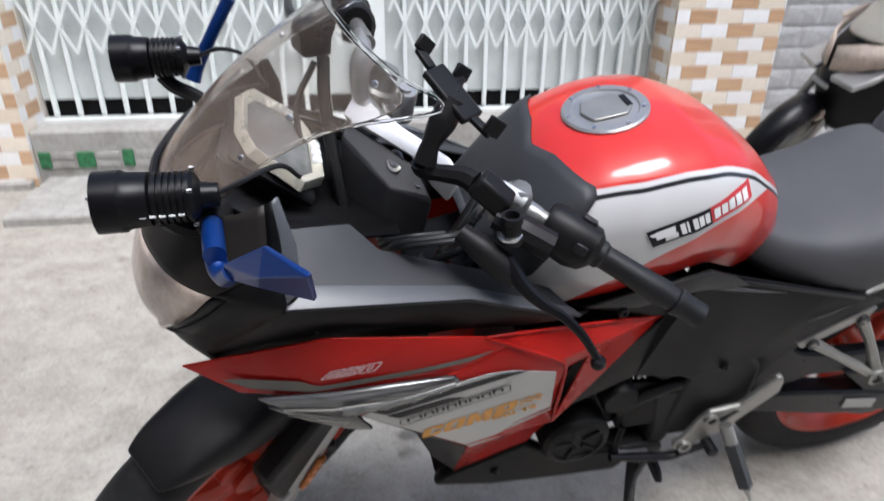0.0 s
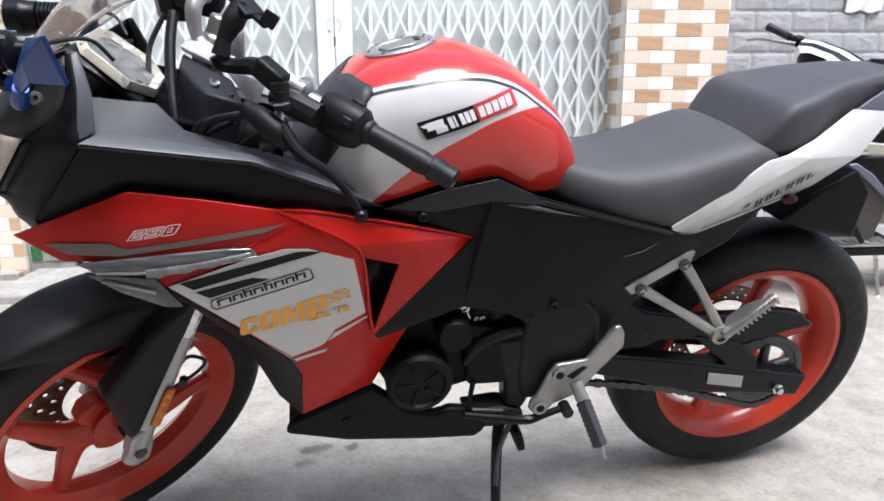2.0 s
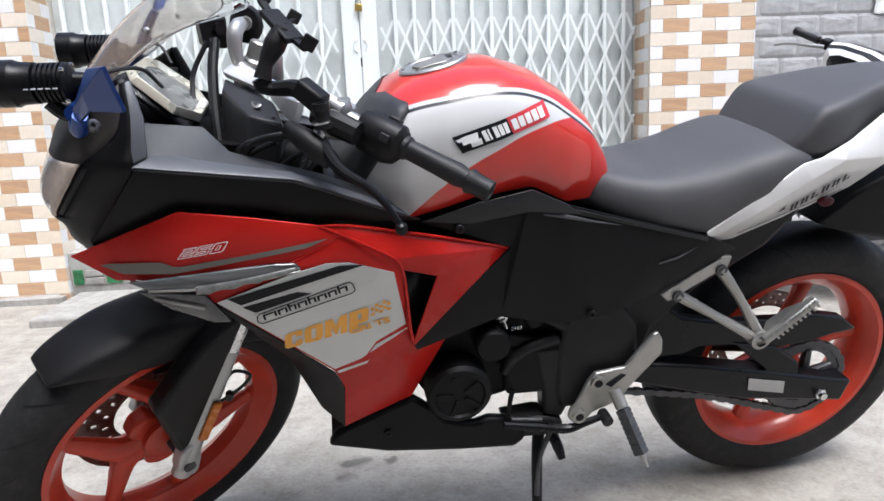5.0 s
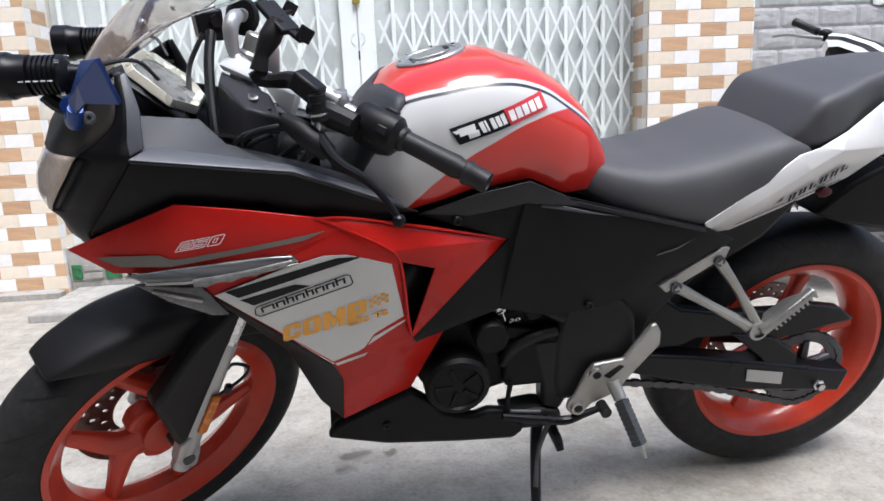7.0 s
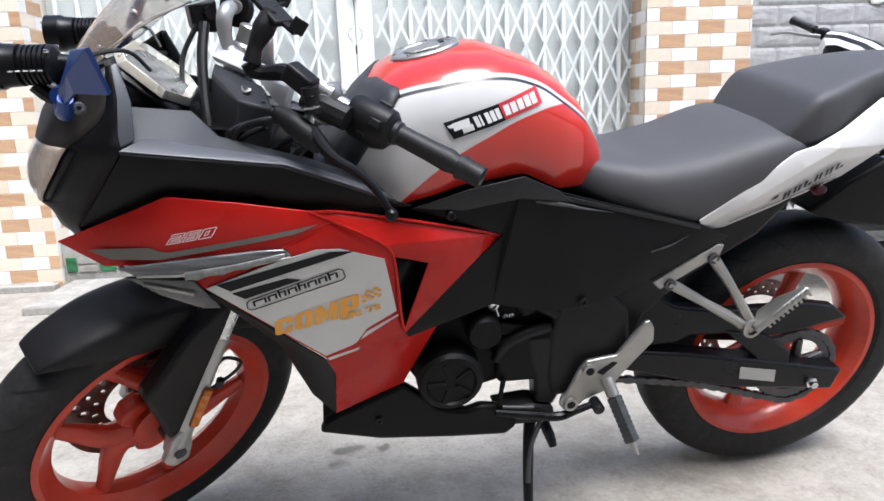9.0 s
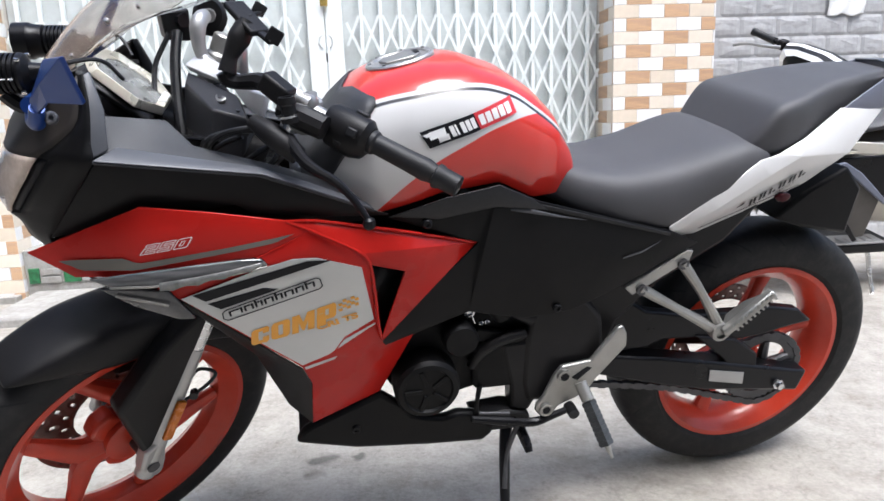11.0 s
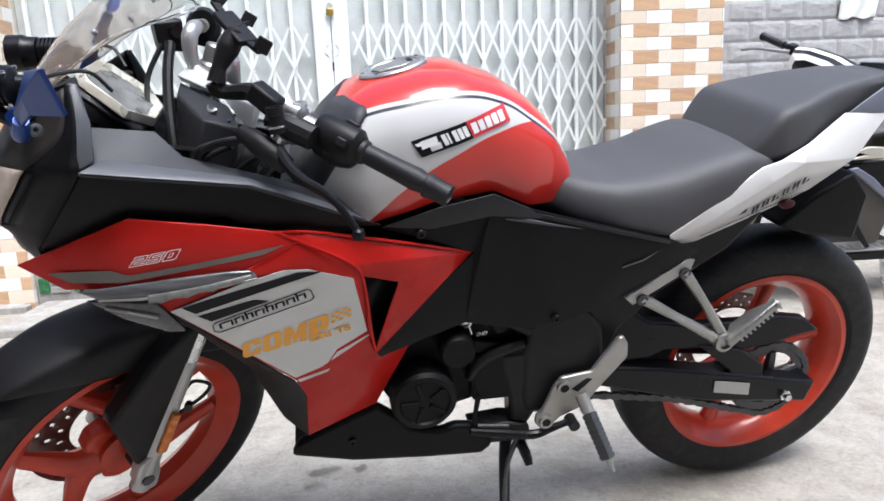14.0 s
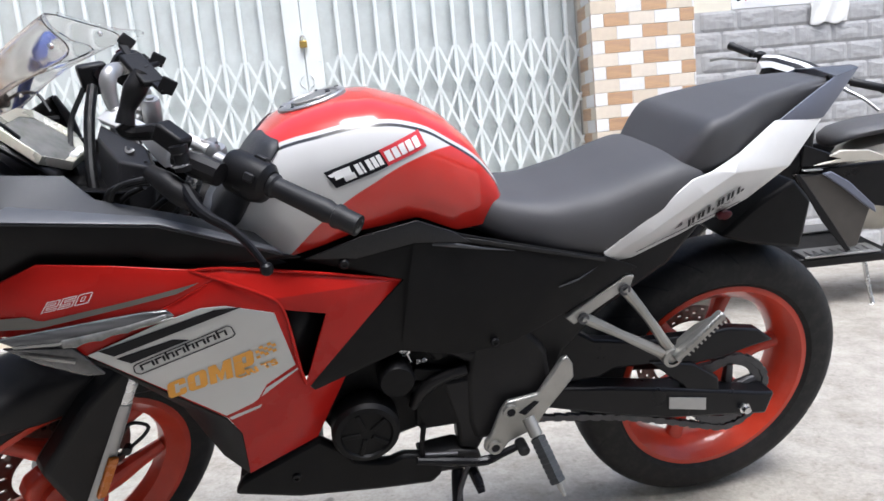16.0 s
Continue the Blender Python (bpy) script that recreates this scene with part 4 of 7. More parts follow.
def screen():
    """A clear screen whose rear edge runs out into a flared lobe on each side."""
    rows = [
        [(1.428, 0, 0.985), (1.420, 0.045, 0.990), (1.402, 0.092, 0.996), (1.372, 0.140, 1.004)],
        [(1.352, 0, 1.087), (1.345, 0.045, 1.080), (1.328, 0.090, 1.068), (1.304, 0.128, 1.053)],
        [(1.282, 0, 1.147), (1.273, 0.045, 1.139), (1.256, 0.092, 1.122), (1.232, 0.140, 1.102)],
        [(1.215, 0, 1.192), (1.204, 0.045, 1.184), (1.178, 0.098, 1.166), (1.118, 0.174, 1.138)],
    ]
    rings = [[(x, -y, z) for x, y, z in r[:0:-1]] + r for r in rows]
    ob = part("windscreen", loft(rings, closed=False), SMOKE, bike, "clear plastic windscreen, brownish and scratched at its foot", solid=0.003, sub=2)
    ob.visible_shadow = False
    for sd in (1, -1):
        edge = [r[-1] for r in rows] + [(1.150, 0.128, 1.152), (1.182, 0.085, 1.168), (1.206, 0.030, 1.184)]
        bead = part("edge_bead", tube([(x, sd * y, z) for x, y, z in edge], 0.0022, 8, 5), CLEAR, ob, "bright polished edge")
        bead.visible_shadow = False
        for x, y, z in ((1.316, 0.108, 1.058), (1.262, 0.112, 1.105), (1.176, 0.130, 1.147)):
            part("screen_bolt", lathe(bmesh.new(), [(0.0035, -0.003), (0.0035, 0.002), (0.0025, 0.003)], Matrix.Translation((x, sd * y, z)) @ pose(0, 0, 0, -50 * sd, 30, 0), 10), STEEL, ob)
screen()

# seat and tail
def cushion(name, tops, bots, widths, label, x0, x1, n=16, cy=-0.018, crisp=False):
    """A padded seat: rounded sides, ends drawn in over three rings."""
    def ring(x, k=1.0):
        t, b, w = interp(x, tops), interp(x, bots), interp(x, widths)
        mz = (t + b) / 2
        r = [(w * 0.90, b), (w * 0.985, b + 0.12 * (t - b)), (w, b + 0.38 * (t - b)), (w * 0.975, b + 0.64 * (t - b)), (w * 0.90, b + 0.86 * (t - b)), (w * 0.76, t - 0.005), (w * 0.5, t - 0.001), (w * 0.25, t), (0, t)]
        if crisp:
            r = [(w * 0.94, b), (w, b + 0.12 * (t - b)), (w, b + 0.40 * (t - b)), (w * 0.99, b + 0.70 * (t - b)), (w * 0.965, t - 0.012), (w * 0.90, t - 0.0025), (w * 0.80, t - 0.001), (w * 0.4, t), (0, t)]
        r = [(y * k, mz + (z - mz) * k) for y, z in r]
        return [(x, y + cy, z) for y, z in r] + [(x, -y + cy, z) for y, z in r[-2::-1]]
    d = 0.006 if x1 > x0 else -0.006
    rings = [ring(x0, 0.3), ring(x0, 0.86), ring(x0 + d, 0.965)] + [ring(x) for x in np.linspace(x0 + 3 * d, x1 - 3 * d, n)] + [ring(x1 - d, 0.965), ring(x1, 0.86), ring(x1, 0.3)]
    return part(name, loft(rings, closed=True), SEATSKIN, bike, label, sub=1, angle=180)
cushion("rider_seat", [(0.150, 0.878), (0.20, 0.893), (0.26, 0.878), (0.34, 0.852), (0.44, 0.834), (0.52, 0.842), (0.58, 0.865)],
        [(0.150, 0.835), (0.20, 0.810), (0.27, 0.768), (0.34, 0.718), (0.43, 0.726), (0.52, 0.752), (0.58, 0.785)],
        [(0.150, 0.150), (0.24, 0.162), (0.36, 0.160), (0.45, 0.144), (0.52, 0.122), (0.58, 0.098)], "black vinyl rider seat", 0.15, 0.60, 20, -0.022)
cushion("pillion_seat", [(-0.150, 1.000), (-0.06, 0.996), (0.03, 0.983), (0.10, 0.966), (0.152, 0.953), (0.160, 0.946), (0.210, 0.872)],
        [(-0.150, 0.980), (-0.06, 0.948), (0.03, 0.898), (0.10, 0.862), (0.145, 0.850), (0.210, 0.852)],
        [(-0.150, 0.058), (-0.06, 0.082), (0.03, 0.106), (0.10, 0.134), (0.145, 0.142), (0.180, 0.136), (0.210, 0.120)], "black vinyl pillion seat", -0.15, 0.208, 24, -0.018, True)
plate("tail_panel", [(0.355, 0.138, 0.738), (0.28, 0.138, 0.790), (0.19, 0.137, 0.858), (0.150, 0.133, 0.868), (0.09, 0.119, 0.892), (0.006, 0.096, 0.940), (-0.115, 0.070, 0.928),
      (0.350, 0.134, 0.726), (0.26, 0.136, 0.768), (0.165, 0.139, 0.828), (0.108, 0.140, 0.862), (-0.035, 0.101, 0.852),
      (0.345, 0.126, 0.712), (0.285, 0.110, 0.708), (0.121, 0.094, 0.758), (0.040, 0.0895, 0.790)],
      WHITE, "white lacquered tail panel", angle=8, bev=0.0015,
      faces=[(0, 1, 8, 7), (1, 2, 9, 8), (2, 3, 10, 9), (3, 4, 10), (4, 5, 11, 10), (5, 6, 11), (7, 8, 13, 12), (8, 9, 14, 13), (9, 10, 14), (10, 15, 14), (10, 11, 15)])
plate("tail_tip", [(0.006, 0.094, 0.932), (-0.118, 0.071, 0.930), (-0.225, 0.02, 1.010), (-0.140, 0.058, 1.004), (-0.06, 0.08, 0.968)], TAILGREY, "dark blue-grey tail tip", faces=[(0, 1, 2, 3, 4)])
plate("tail_tip_top", [(-0.225, 0.02, 1.011), (-0.140, 0.058, 1.005), (-0.140, 0.0, 1.012), (-0.225, 0.0, 1.015)], DARKGREY, th=0.003)
part("rear_mudguard", prism([(0.52, 0.63), (0.36, 0.735), (0.12, 0.775), (0.20, 0.68), (0.33, 0.60), (0.41, 0.52), (0.43, 0.455), (0.50, 0.45)], -0.095, 0.100), BLACK, bike, "black plastic rear mudguard", bevel=0.01)
part("undertail", prism([(0.30, 0.72), (0.05, 0.775), (-0.04, 0.84), (-0.11, 0.925), (0.05, 0.93), (0.25, 0.85)], -0.058, 0.058), BLACK, bike, bevel=0.01)

part("inner_fender", prism([(-0.010, 0.760), (-0.092, 0.806), (-0.141, 0.756), (-0.134, 0.650), (-0.020, 0.672), (0.060, 0.700)], -0.055, 0.055), PANELBLACK, bike, "black plastic inner fender under the tail", bevel=0.008)
# black side panel and frame
plate("side_panel", [(0.885, 0.150, 0.800), (0.787, 0.158, 0.832), (0.695, 0.150, 0.846), (0.618, 0.132, 0.806), (0.432, 0.136, 0.752), (0.350, 0.137, 0.730), (0.28, 0.125, 0.695), (0.40, 0.125, 0.63), (0.470, 0.128, 0.600), (0.530, 0.130, 0.575),
      (0.626, 0.130, 0.568), (0.735, 0.130, 0.595), (0.893, 0.152, 0.556), (0.905, 0.170, 0.585), (0.722, 0.128, 0.733)], PANELBLACK, "black plastic side panel", angle=75,
      faces=[(0, 1, 14), (1, 2, 14), (2, 3, 11, 14), (3, 4, 9, 10), (3, 10, 11), (4, 5, 7, 8), (4, 8, 9), (5, 6, 7), (11, 12, 13, 14)])
plate("carbon_trim", [(0.880, 0.1535, 0.803), (0.787, 0.1615, 0.834), (0.697, 0.1540, 0.847), (0.632, 0.1390, 0.814), (0.600, 0.1370, 0.790), (0.700, 0.1520, 0.808), (0.800, 0.1570, 0.795)], CARBON, "carbon-patterned trim under the tank", faces=[(0, 1, 6), (1, 2, 5, 6), (2, 3, 4, 5)], th=0.003, bev=0.001)
plate("seat_seam_trim", [(0.612, 0.1355, 0.800), (0.432, 0.1385, 0.750), (0.352, 0.1390, 0.728), (0.352, 0.1390, 0.721), (0.432, 0.1385, 0.743), (0.605, 0.1355, 0.790)], CARBON, faces=[(0, 1, 4, 5), (1, 2, 3, 4)], th=0.003, bev=0.001)
# Light strip stands for the reflection on the seam edge under the seat.
plate("panel_edge_glint", [(0.696, 0.1395, 0.800), (0.671, 0.1405, 0.798), (0.630, 0.1405, 0.794), (0.583, 0.1405, 0.780), (0.524, 0.1405, 0.766), (0.583, 0.1405, 0.776), (0.630, 0.1405, 0.786)], DARKGREY, "light strip for the reflection on the side panel's edge", faces=[(0, 1, 6), (1, 2, 6), (2, 3, 5, 6), (3, 4, 5)], th=0.001, bev=0)
# Highlight on the crease, laid on as a thin lighter plate.
plate("panel_crease_glint", [(0.439, 0.1345, 0.682), (0.401, 0.1345, 0.692), (0.365, 0.1345, 0.711), (0.401, 0.1345, 0.689), (0.439, 0.1345, 0.679)], DARKGREY, faces=[(0, 1, 3, 4), (1, 2, 3)], th=0.001, bev=0)
part("swingarm_mount", prism([(0.60, 0.60), (0.50, 0.60), (0.45, 0.54), (0.435, 0.44), (0.46, 0.39), (0.55, 0.350), (0.60, 0.352), (0.612, 0.40), (0.612, 0.50)], -0.105, 0.112), BLACK, bike, bevel=0.012)
part("pivot_plate", prism([(0.66, 0.50), (0.58, 0.50), (0.575, 0.36), (0.592, 0.325), (0.630, 0.338), (0.634, 0.395)], 0.06, 0.108), BLACK, bike, bevel=0.008)
part("stand_bracket", prism([(0.715, 0.332), (0.64, 0.338), (0.590, 0.325), (0.585, 0.302), (0.62, 0.288), (0.69, 0.290)], 0.055, 0.112), BLACK, bike, bevel=0.006)
PAN = [(1.066, 0.332), (1.052, 0.358), (1.03, 0.370), (0.90, 0.425), (0.862, 0.394), (0.837, 0.362), (0.805, 0.351), (0.774, 0.345), (0.745, 0.354), (0.704, 0.346), (0.690, 0.330), (0.666, 0.303), (0.672, 0.288), (0.69, 0.272), (0.80, 0.281), (0.95, 0.299)]
pan = part("belly_pan", prism(PAN, 0.094, 0.118), PANELBLACK, bike, "black plastic belly pan", bevel=0.008)
part("pan_floor", prism([(1.06, 0.335), (1.03, 0.36), (0.95, 0.36), (0.90, 0.315), (0.895, 0.300), (0.95, 0.301)], -0.115, 0.0935), BLACK, pan, bevel=0.004)
# engine
part("engine_block", prism([(0.90, 0.46), (0.90, 0.60), (0.80, 0.74), (0.62, 0.70), (0.60, 0.56), (0.60, 0.385), (0.70, 0.386), (0.75, 0.374), (0.80, 0.362), (0.87, 0.40)], -0.10, 0.085), ENGINE, bike, "black painted engine block", bevel=0.015)
m = pose(0.812, 0.10, 0.437, -90)
cover = part("alternator_cover", lathe(bmesh.new(), [(0.064, -0.01), (0.064, 0.036), (0.058, 0.044), (0.049, 0.046), (0.046, 0.041), (0.001, 0.041)], m, 36), ENGINE, bike, "round black engine cover")
for k in range(5):
    a = 2 * math.pi * k / 5
    part("cover_rib", boxed((0.012, -0.004, 0.040), (0.046, 0.004, 0.045), m @ Matrix.Rotation(a, 4, "Z")), ENGINE, cover, bevel=0.001)
part("small_cover", lathe(bmesh.new(), [(0.034, 0), (0.034, 0.030), (0.030, 0.036), (0.001, 0.036)], pose(0.747, 0.10, 0.533, -90), 28), ENGINE, bike)

# wheels
def wheel(axle, tyre_r, tyre_w, put, label, spokes, front):
    """put: moves the finished mesh from straight ahead to its place."""
    base = Matrix.Translation(axle) @ Matrix.Rotation(math.pi / 2, 4, "X")
    rim_r = 0.236
    tw = tyre_w / 2
    prof = []
    hw = tw * 0.84
    for k in range(17):
        a = -1 + 2 * k / 16
        prof.append((rim_r + 0.002 + (tyre_r - rim_r - 0.002) * (1 - abs(a) ** 2.6 * 0.72), tw * math.sin(a * math.pi / 2 * 0.98)))
    prof = [(rim_r - 0.006, -hw * 0.9), (rim_r + 0.002, -hw * 0.99), (rim_r + 0.010, -tw * 0.93)] + prof[1:-1] + [(rim_r + 0.010, tw * 0.93), (rim_r + 0.002, hw * 0.99), (rim_r - 0.006, hw * 0.9)]
    bm = lathe(bmesh.new(), prof, base, 72, closed=True)
    w = part("front_wheel" if front else "rear_wheel", move(lathe(bmesh.new(), [(0.036, -0.042), (0.052, -0.034), (0.052, 0.034), (0.036, 0.042)] if front else [(0.033, -0.04), (0.033, 0.04)], base, 24), put), ORANGE, bike, label)
    tyre = part("tyre", move(bm, put), RUBBER, w, "black road tyre")
    # No grooves are cut: flat dark ribbons stand for the shade in them.
    tread = bmesh.new()
    for k in range(44):
        a0, sd = 2 * math.pi * k / 44, 1 if k % 2 else -1
        row = []
        for i in range(9):
            q = 0.10 + 0.70 * i / 8
            r = rim_r + 0.002 + (tyre_r - rim_r - 0.002) * (1 - q ** 2.6 * 0.72) + 0.0006
            y = sd * tw * math.sin(q * math.pi / 2 * 0.98)
            an = a0 + 0.26 * (q ** 1.4)
            row.append([tread.verts.new((r * math.cos(an + d), r * math.sin(an + d), y)) for d in (-0.0085, 0.0085)])
        for p, q in zip(row, row[1:]):
            tread.faces.new((p[0], p[1], q[1], q[0]))
    part("groove_shade_line", move(tread, put @ base), STICKER_BLACK, tyre)
    rp = [(rim_r, hw), (rim_r, hw - 0.008), (rim_r - 0.014, hw - 0.012), (rim_r - 0.030, hw * 0.45), (rim_r - 0.034, 0), (rim_r - 0.030, -hw * 0.45), (rim_r - 0.014, -hw + 0.012), (rim_r, -hw + 0.008), (rim_r, -hw), (rim_r - 0.012, -hw - 0.001), (rim_r - 0.024, -hw + 0.012), (rim_r - 0.042, -hw * 0.4), (rim_r - 0.045, 0), (rim_r - 0.042, hw * 0.4), (rim_r - 0.024, hw - 0.012), (rim_r - 0.012, hw + 0.001)]
    part("rim", move(lathe(bmesh.new(), rp, base, 72, closed=True), put), ORANGE, w, "orange-red painted rim")
    for k in range(spokes):
        a0 = 2 * math.pi * k / spokes + (radians(50) if front else radians(73))
        for s in (-1, 1):
            pts = []
            for f, sp in (((0.0, 0.95), (0.35, 0.84), (0.7, 0.50), (1.0, 0.37)) if front else ((0.0, 0.30), (0.35, 0.42), (0.7, 0.45), (1.0, 0.47))):
                r = 0.03 + f * (rim_r - 0.042 - 0.03)
                a = a0 + s * sp
                pts.append((r * math.cos(a), r * math.sin(a), 0))
            sp_bm = tube(pts, [0.031, 0.026, 0.019, 0.015] if front else [0.030, 0.022, 0.017, 0.022], 10, 4)
            for v in sp_bm.verts:
                v.co.z *= 0.9
            part("spoke", move(sp_bm, put @ base), ORANGE, w)
    # drilled disc on the far side
    dz = 0.055 if front else 0.06
    ro, ri = (0.152, 0.074) if front else (0.132, 0.090)
    disc = bmesh.new()
    n = 144
    cuts = (0, 0.16, 0.29, 0.43, 0.56, 0.70, 0.83, 1)
    rings = [[disc.verts.new(((ri + (ro - ri) * f) * math.cos(2 * math.pi * k / n), (ri + (ro - ri) * f) * math.sin(2 * math.pi * k / n), dz)) for k in range(n)] for f in cuts]
    for i in range(7):
        for k in range(n):
            if (i in (1, 5) and k % 8 in (1, 2)) or (i == 3 and k % 8 in (5, 6)):
                continue
            disc.faces.new((rings[i][k], rings[i][(k + 1) % n], rings[i + 1][(k + 1) % n], rings[i + 1][k]))
    part("brake_disc", move(disc, put @ base), DISC, w, "drilled steel brake disc", solid=0.004)
    return w
REAR = wheel((0.004, -0.038, 0.328), 0.327, 0.142, Matrix.Identity(4), "orange-red cast rear wheel with a wide tyre", 3, False)
FRONT = wheel(AXLE_F, 0.311, 0.106, STEERING, "orange-red cast front wheel turned on the steering", 3, True)

# fork, fender, bars
AX = Vector((-math.sin(RAKE), 0, math.cos(RAKE)))
for s in (1, -1):
    foot = AXLE_F + Vector((0.0, s * 0.098, 0.0))
    leg = steered("fork_leg", rodded(foot - AX * 0.03, foot + AX * 0.27, 0.0195, 0.0140, 20), SILVERPAINT, "silver fork leg")
    steered("fork_tube", rodded(foot + AX * 0.25, foot + AX * 0.735, 0.0130, None, 20), STEEL, "polished fork tube")
    steered("axle_clamp", prism([(-0.018, -0.026), (-0.012, -0.036), (0.010, -0.034), (0.020, -0.022), (0.022, 0.004), (0.008, 0.045), (-0.020, 0.060), (-0.032, 0.052), (-0.026, 0.0)], -0.016, 0.016), SILVERPAINT, bevel=0.006).data.transform(STEERING @ Matrix.Translation(foot) @ UNSTEER)
steered("axle", rodded(AXLE_F + Vector((0, -0.12, 0)), AXLE_F + Vector((0, 0.118, 0)), 0.012), DARKSTEEL)
def fender():
    rings = []
    for a in np.linspace(radians(60), radians(158), 24):
        f = (a - radians(60)) / radians(98)
        w = interp(f, [(0, 0.040), (0.05, 0.054), (0.2, 0.070), (0.7, 0.074), (1, 0.066)])
        drop = interp(f, [(0, 0.004), (0.05, 0.020), (0.14, 0.050), (0.30, 0.082), (0.55, 0.082), (0.75, 0.060), (1, 0.03)])
        ring = []
        for q, d in ((-1, 1.0), (-1.0, 0.55), (-0.94, 0.26), (-0.78, 0.09), (-0.45, 0.02), (0, 0), (0.45, 0.02), (0.78, 0.09), (0.94, 0.26), (1.0, 0.55), (1, 1.0)):
            r = 0.332 - drop * d
            ring.append((AXLE_F.x + r * math.cos(a), AXLE_F.y + w * q, AXLE_F.z + r * math.sin(a)))
        rings.append(ring)
    return loft(rings, closed=False)
steered("front_fender", fender(), BLACK, "black plastic front fender", solid=0.004, sub=1, angle=70)
for s in (1, -1):
    steered("fender_stay", prism([(1.33, 0.60), (1.24, 0.658), (1.218, 0.648), (1.314, 0.445), (1.366, 0.338), (1.395, 0.36), (1.42, 0.50)], AXLE_F.y + s * 0.060, AXLE_F.y + s * 0.106), BLACK, bevel=0.01)


# ---- steering head: clamp, bars, levers, phone holder (left side as it stands, turned to the left) ----
UNTURN = STEERING.inverted()
GRIP_END = UNTURN @ Vector((0.797, 0.268, 0.890))
CLAMP = UNTURN @ Vector((1.015, 0.115, 0.985))
part("triple_clamp", poly([(1.192, -0.050, 1.019), (1.116, 0.032, 0.9985), (1.092, 0.058, 0.966), (1.076, 0.076, 0.953), (1.063, 0.082, 0.990), (1.070, 0.055, 1.005), (1.120, 0.0, 1.021), (1.170, -0.080, 1.034)],
     [(0, 1, 6, 7), (1, 4, 5, 6), (1, 2, 3, 4)]), BRIGHTSILVER, bike, "bright silver upper triple clamp", solid=0.014, bevel=0.002)
CT = [(1.190, -0.055, 1.008), (1.196, -0.040, 0.988), (1.146, 0.052, 0.9655), (1.090, 0.066, 0.948), (1.106, 0.040, 0.984)]
CB = [(1.160, -0.055, 0.930), (1.205, -0.030, 0.890), (1.160, 0.058, 0.880), (1.105, 0.074, 0.890), (1.085, 0.040, 0.920)]
cover_ob = part("ignition_cover", poly(CT + CB, [(0, 1, 2, 3, 4), (0, 5, 6, 1), (1, 6, 7, 2), (2, 7, 8, 3), (3, 8, 9, 4), (4, 9, 5, 0), (9, 8, 7, 6, 5)]), COVERBLACK, bike, "black plastic ignition cover", bevel=0.004)
CN = (Vector(CT[2]) - Vector(CT[0])).cross(Vector(CT[4]) - Vector(CT[0])).normalized()
CN = CN if CN.z > 0 else -CN
for p, r, mt, wide in (((1.131, 0.012, 0.9765), 0.0115, ALU, 1.45), ((1.131, 0.012, 0.9775), 0.0085, DARKSTEEL, 1.5), ((1.105, 0.045, 0.9595), 0.0055, DARKSTEEL, 1.0)):
    part("cover_badge" if wide > 1 else "cover_bolt", lathe(bmesh.new(), [(r, -0.012), (r, 0.004), (r * 0.85, 0.0052), (0.0005, 0.0052)], along(Vector(p), Vector(p) + CN)[0] @ Matrix.Rotation(radians(20), 4, "Z") @ Matrix.Diagonal((1, wide, 1, 1)), 28), mt, cover_ob)
part("fork_top", lathe(bmesh.new(), [(0.026, -0.045), (0.024, -0.005), (0.020, 0.0), (0.020, 0.028), (0.017, 0.031), (0.012, 0.030)], Matrix.Translation((1.136, -0.100, 1.030)) @ pose(0, 0, 0, 0, -22, 0), 28), ALU, bike, "silver fork top")
part("riser_foot", tube([(1.150, -0.055, 0.990), (1.158, -0.062, 1.012), (1.163, -0.065, 1.030)], [0.027, 0.019, 0.010], 16, 5), SILVERPAINT, bike, "flared foot of the bar riser")
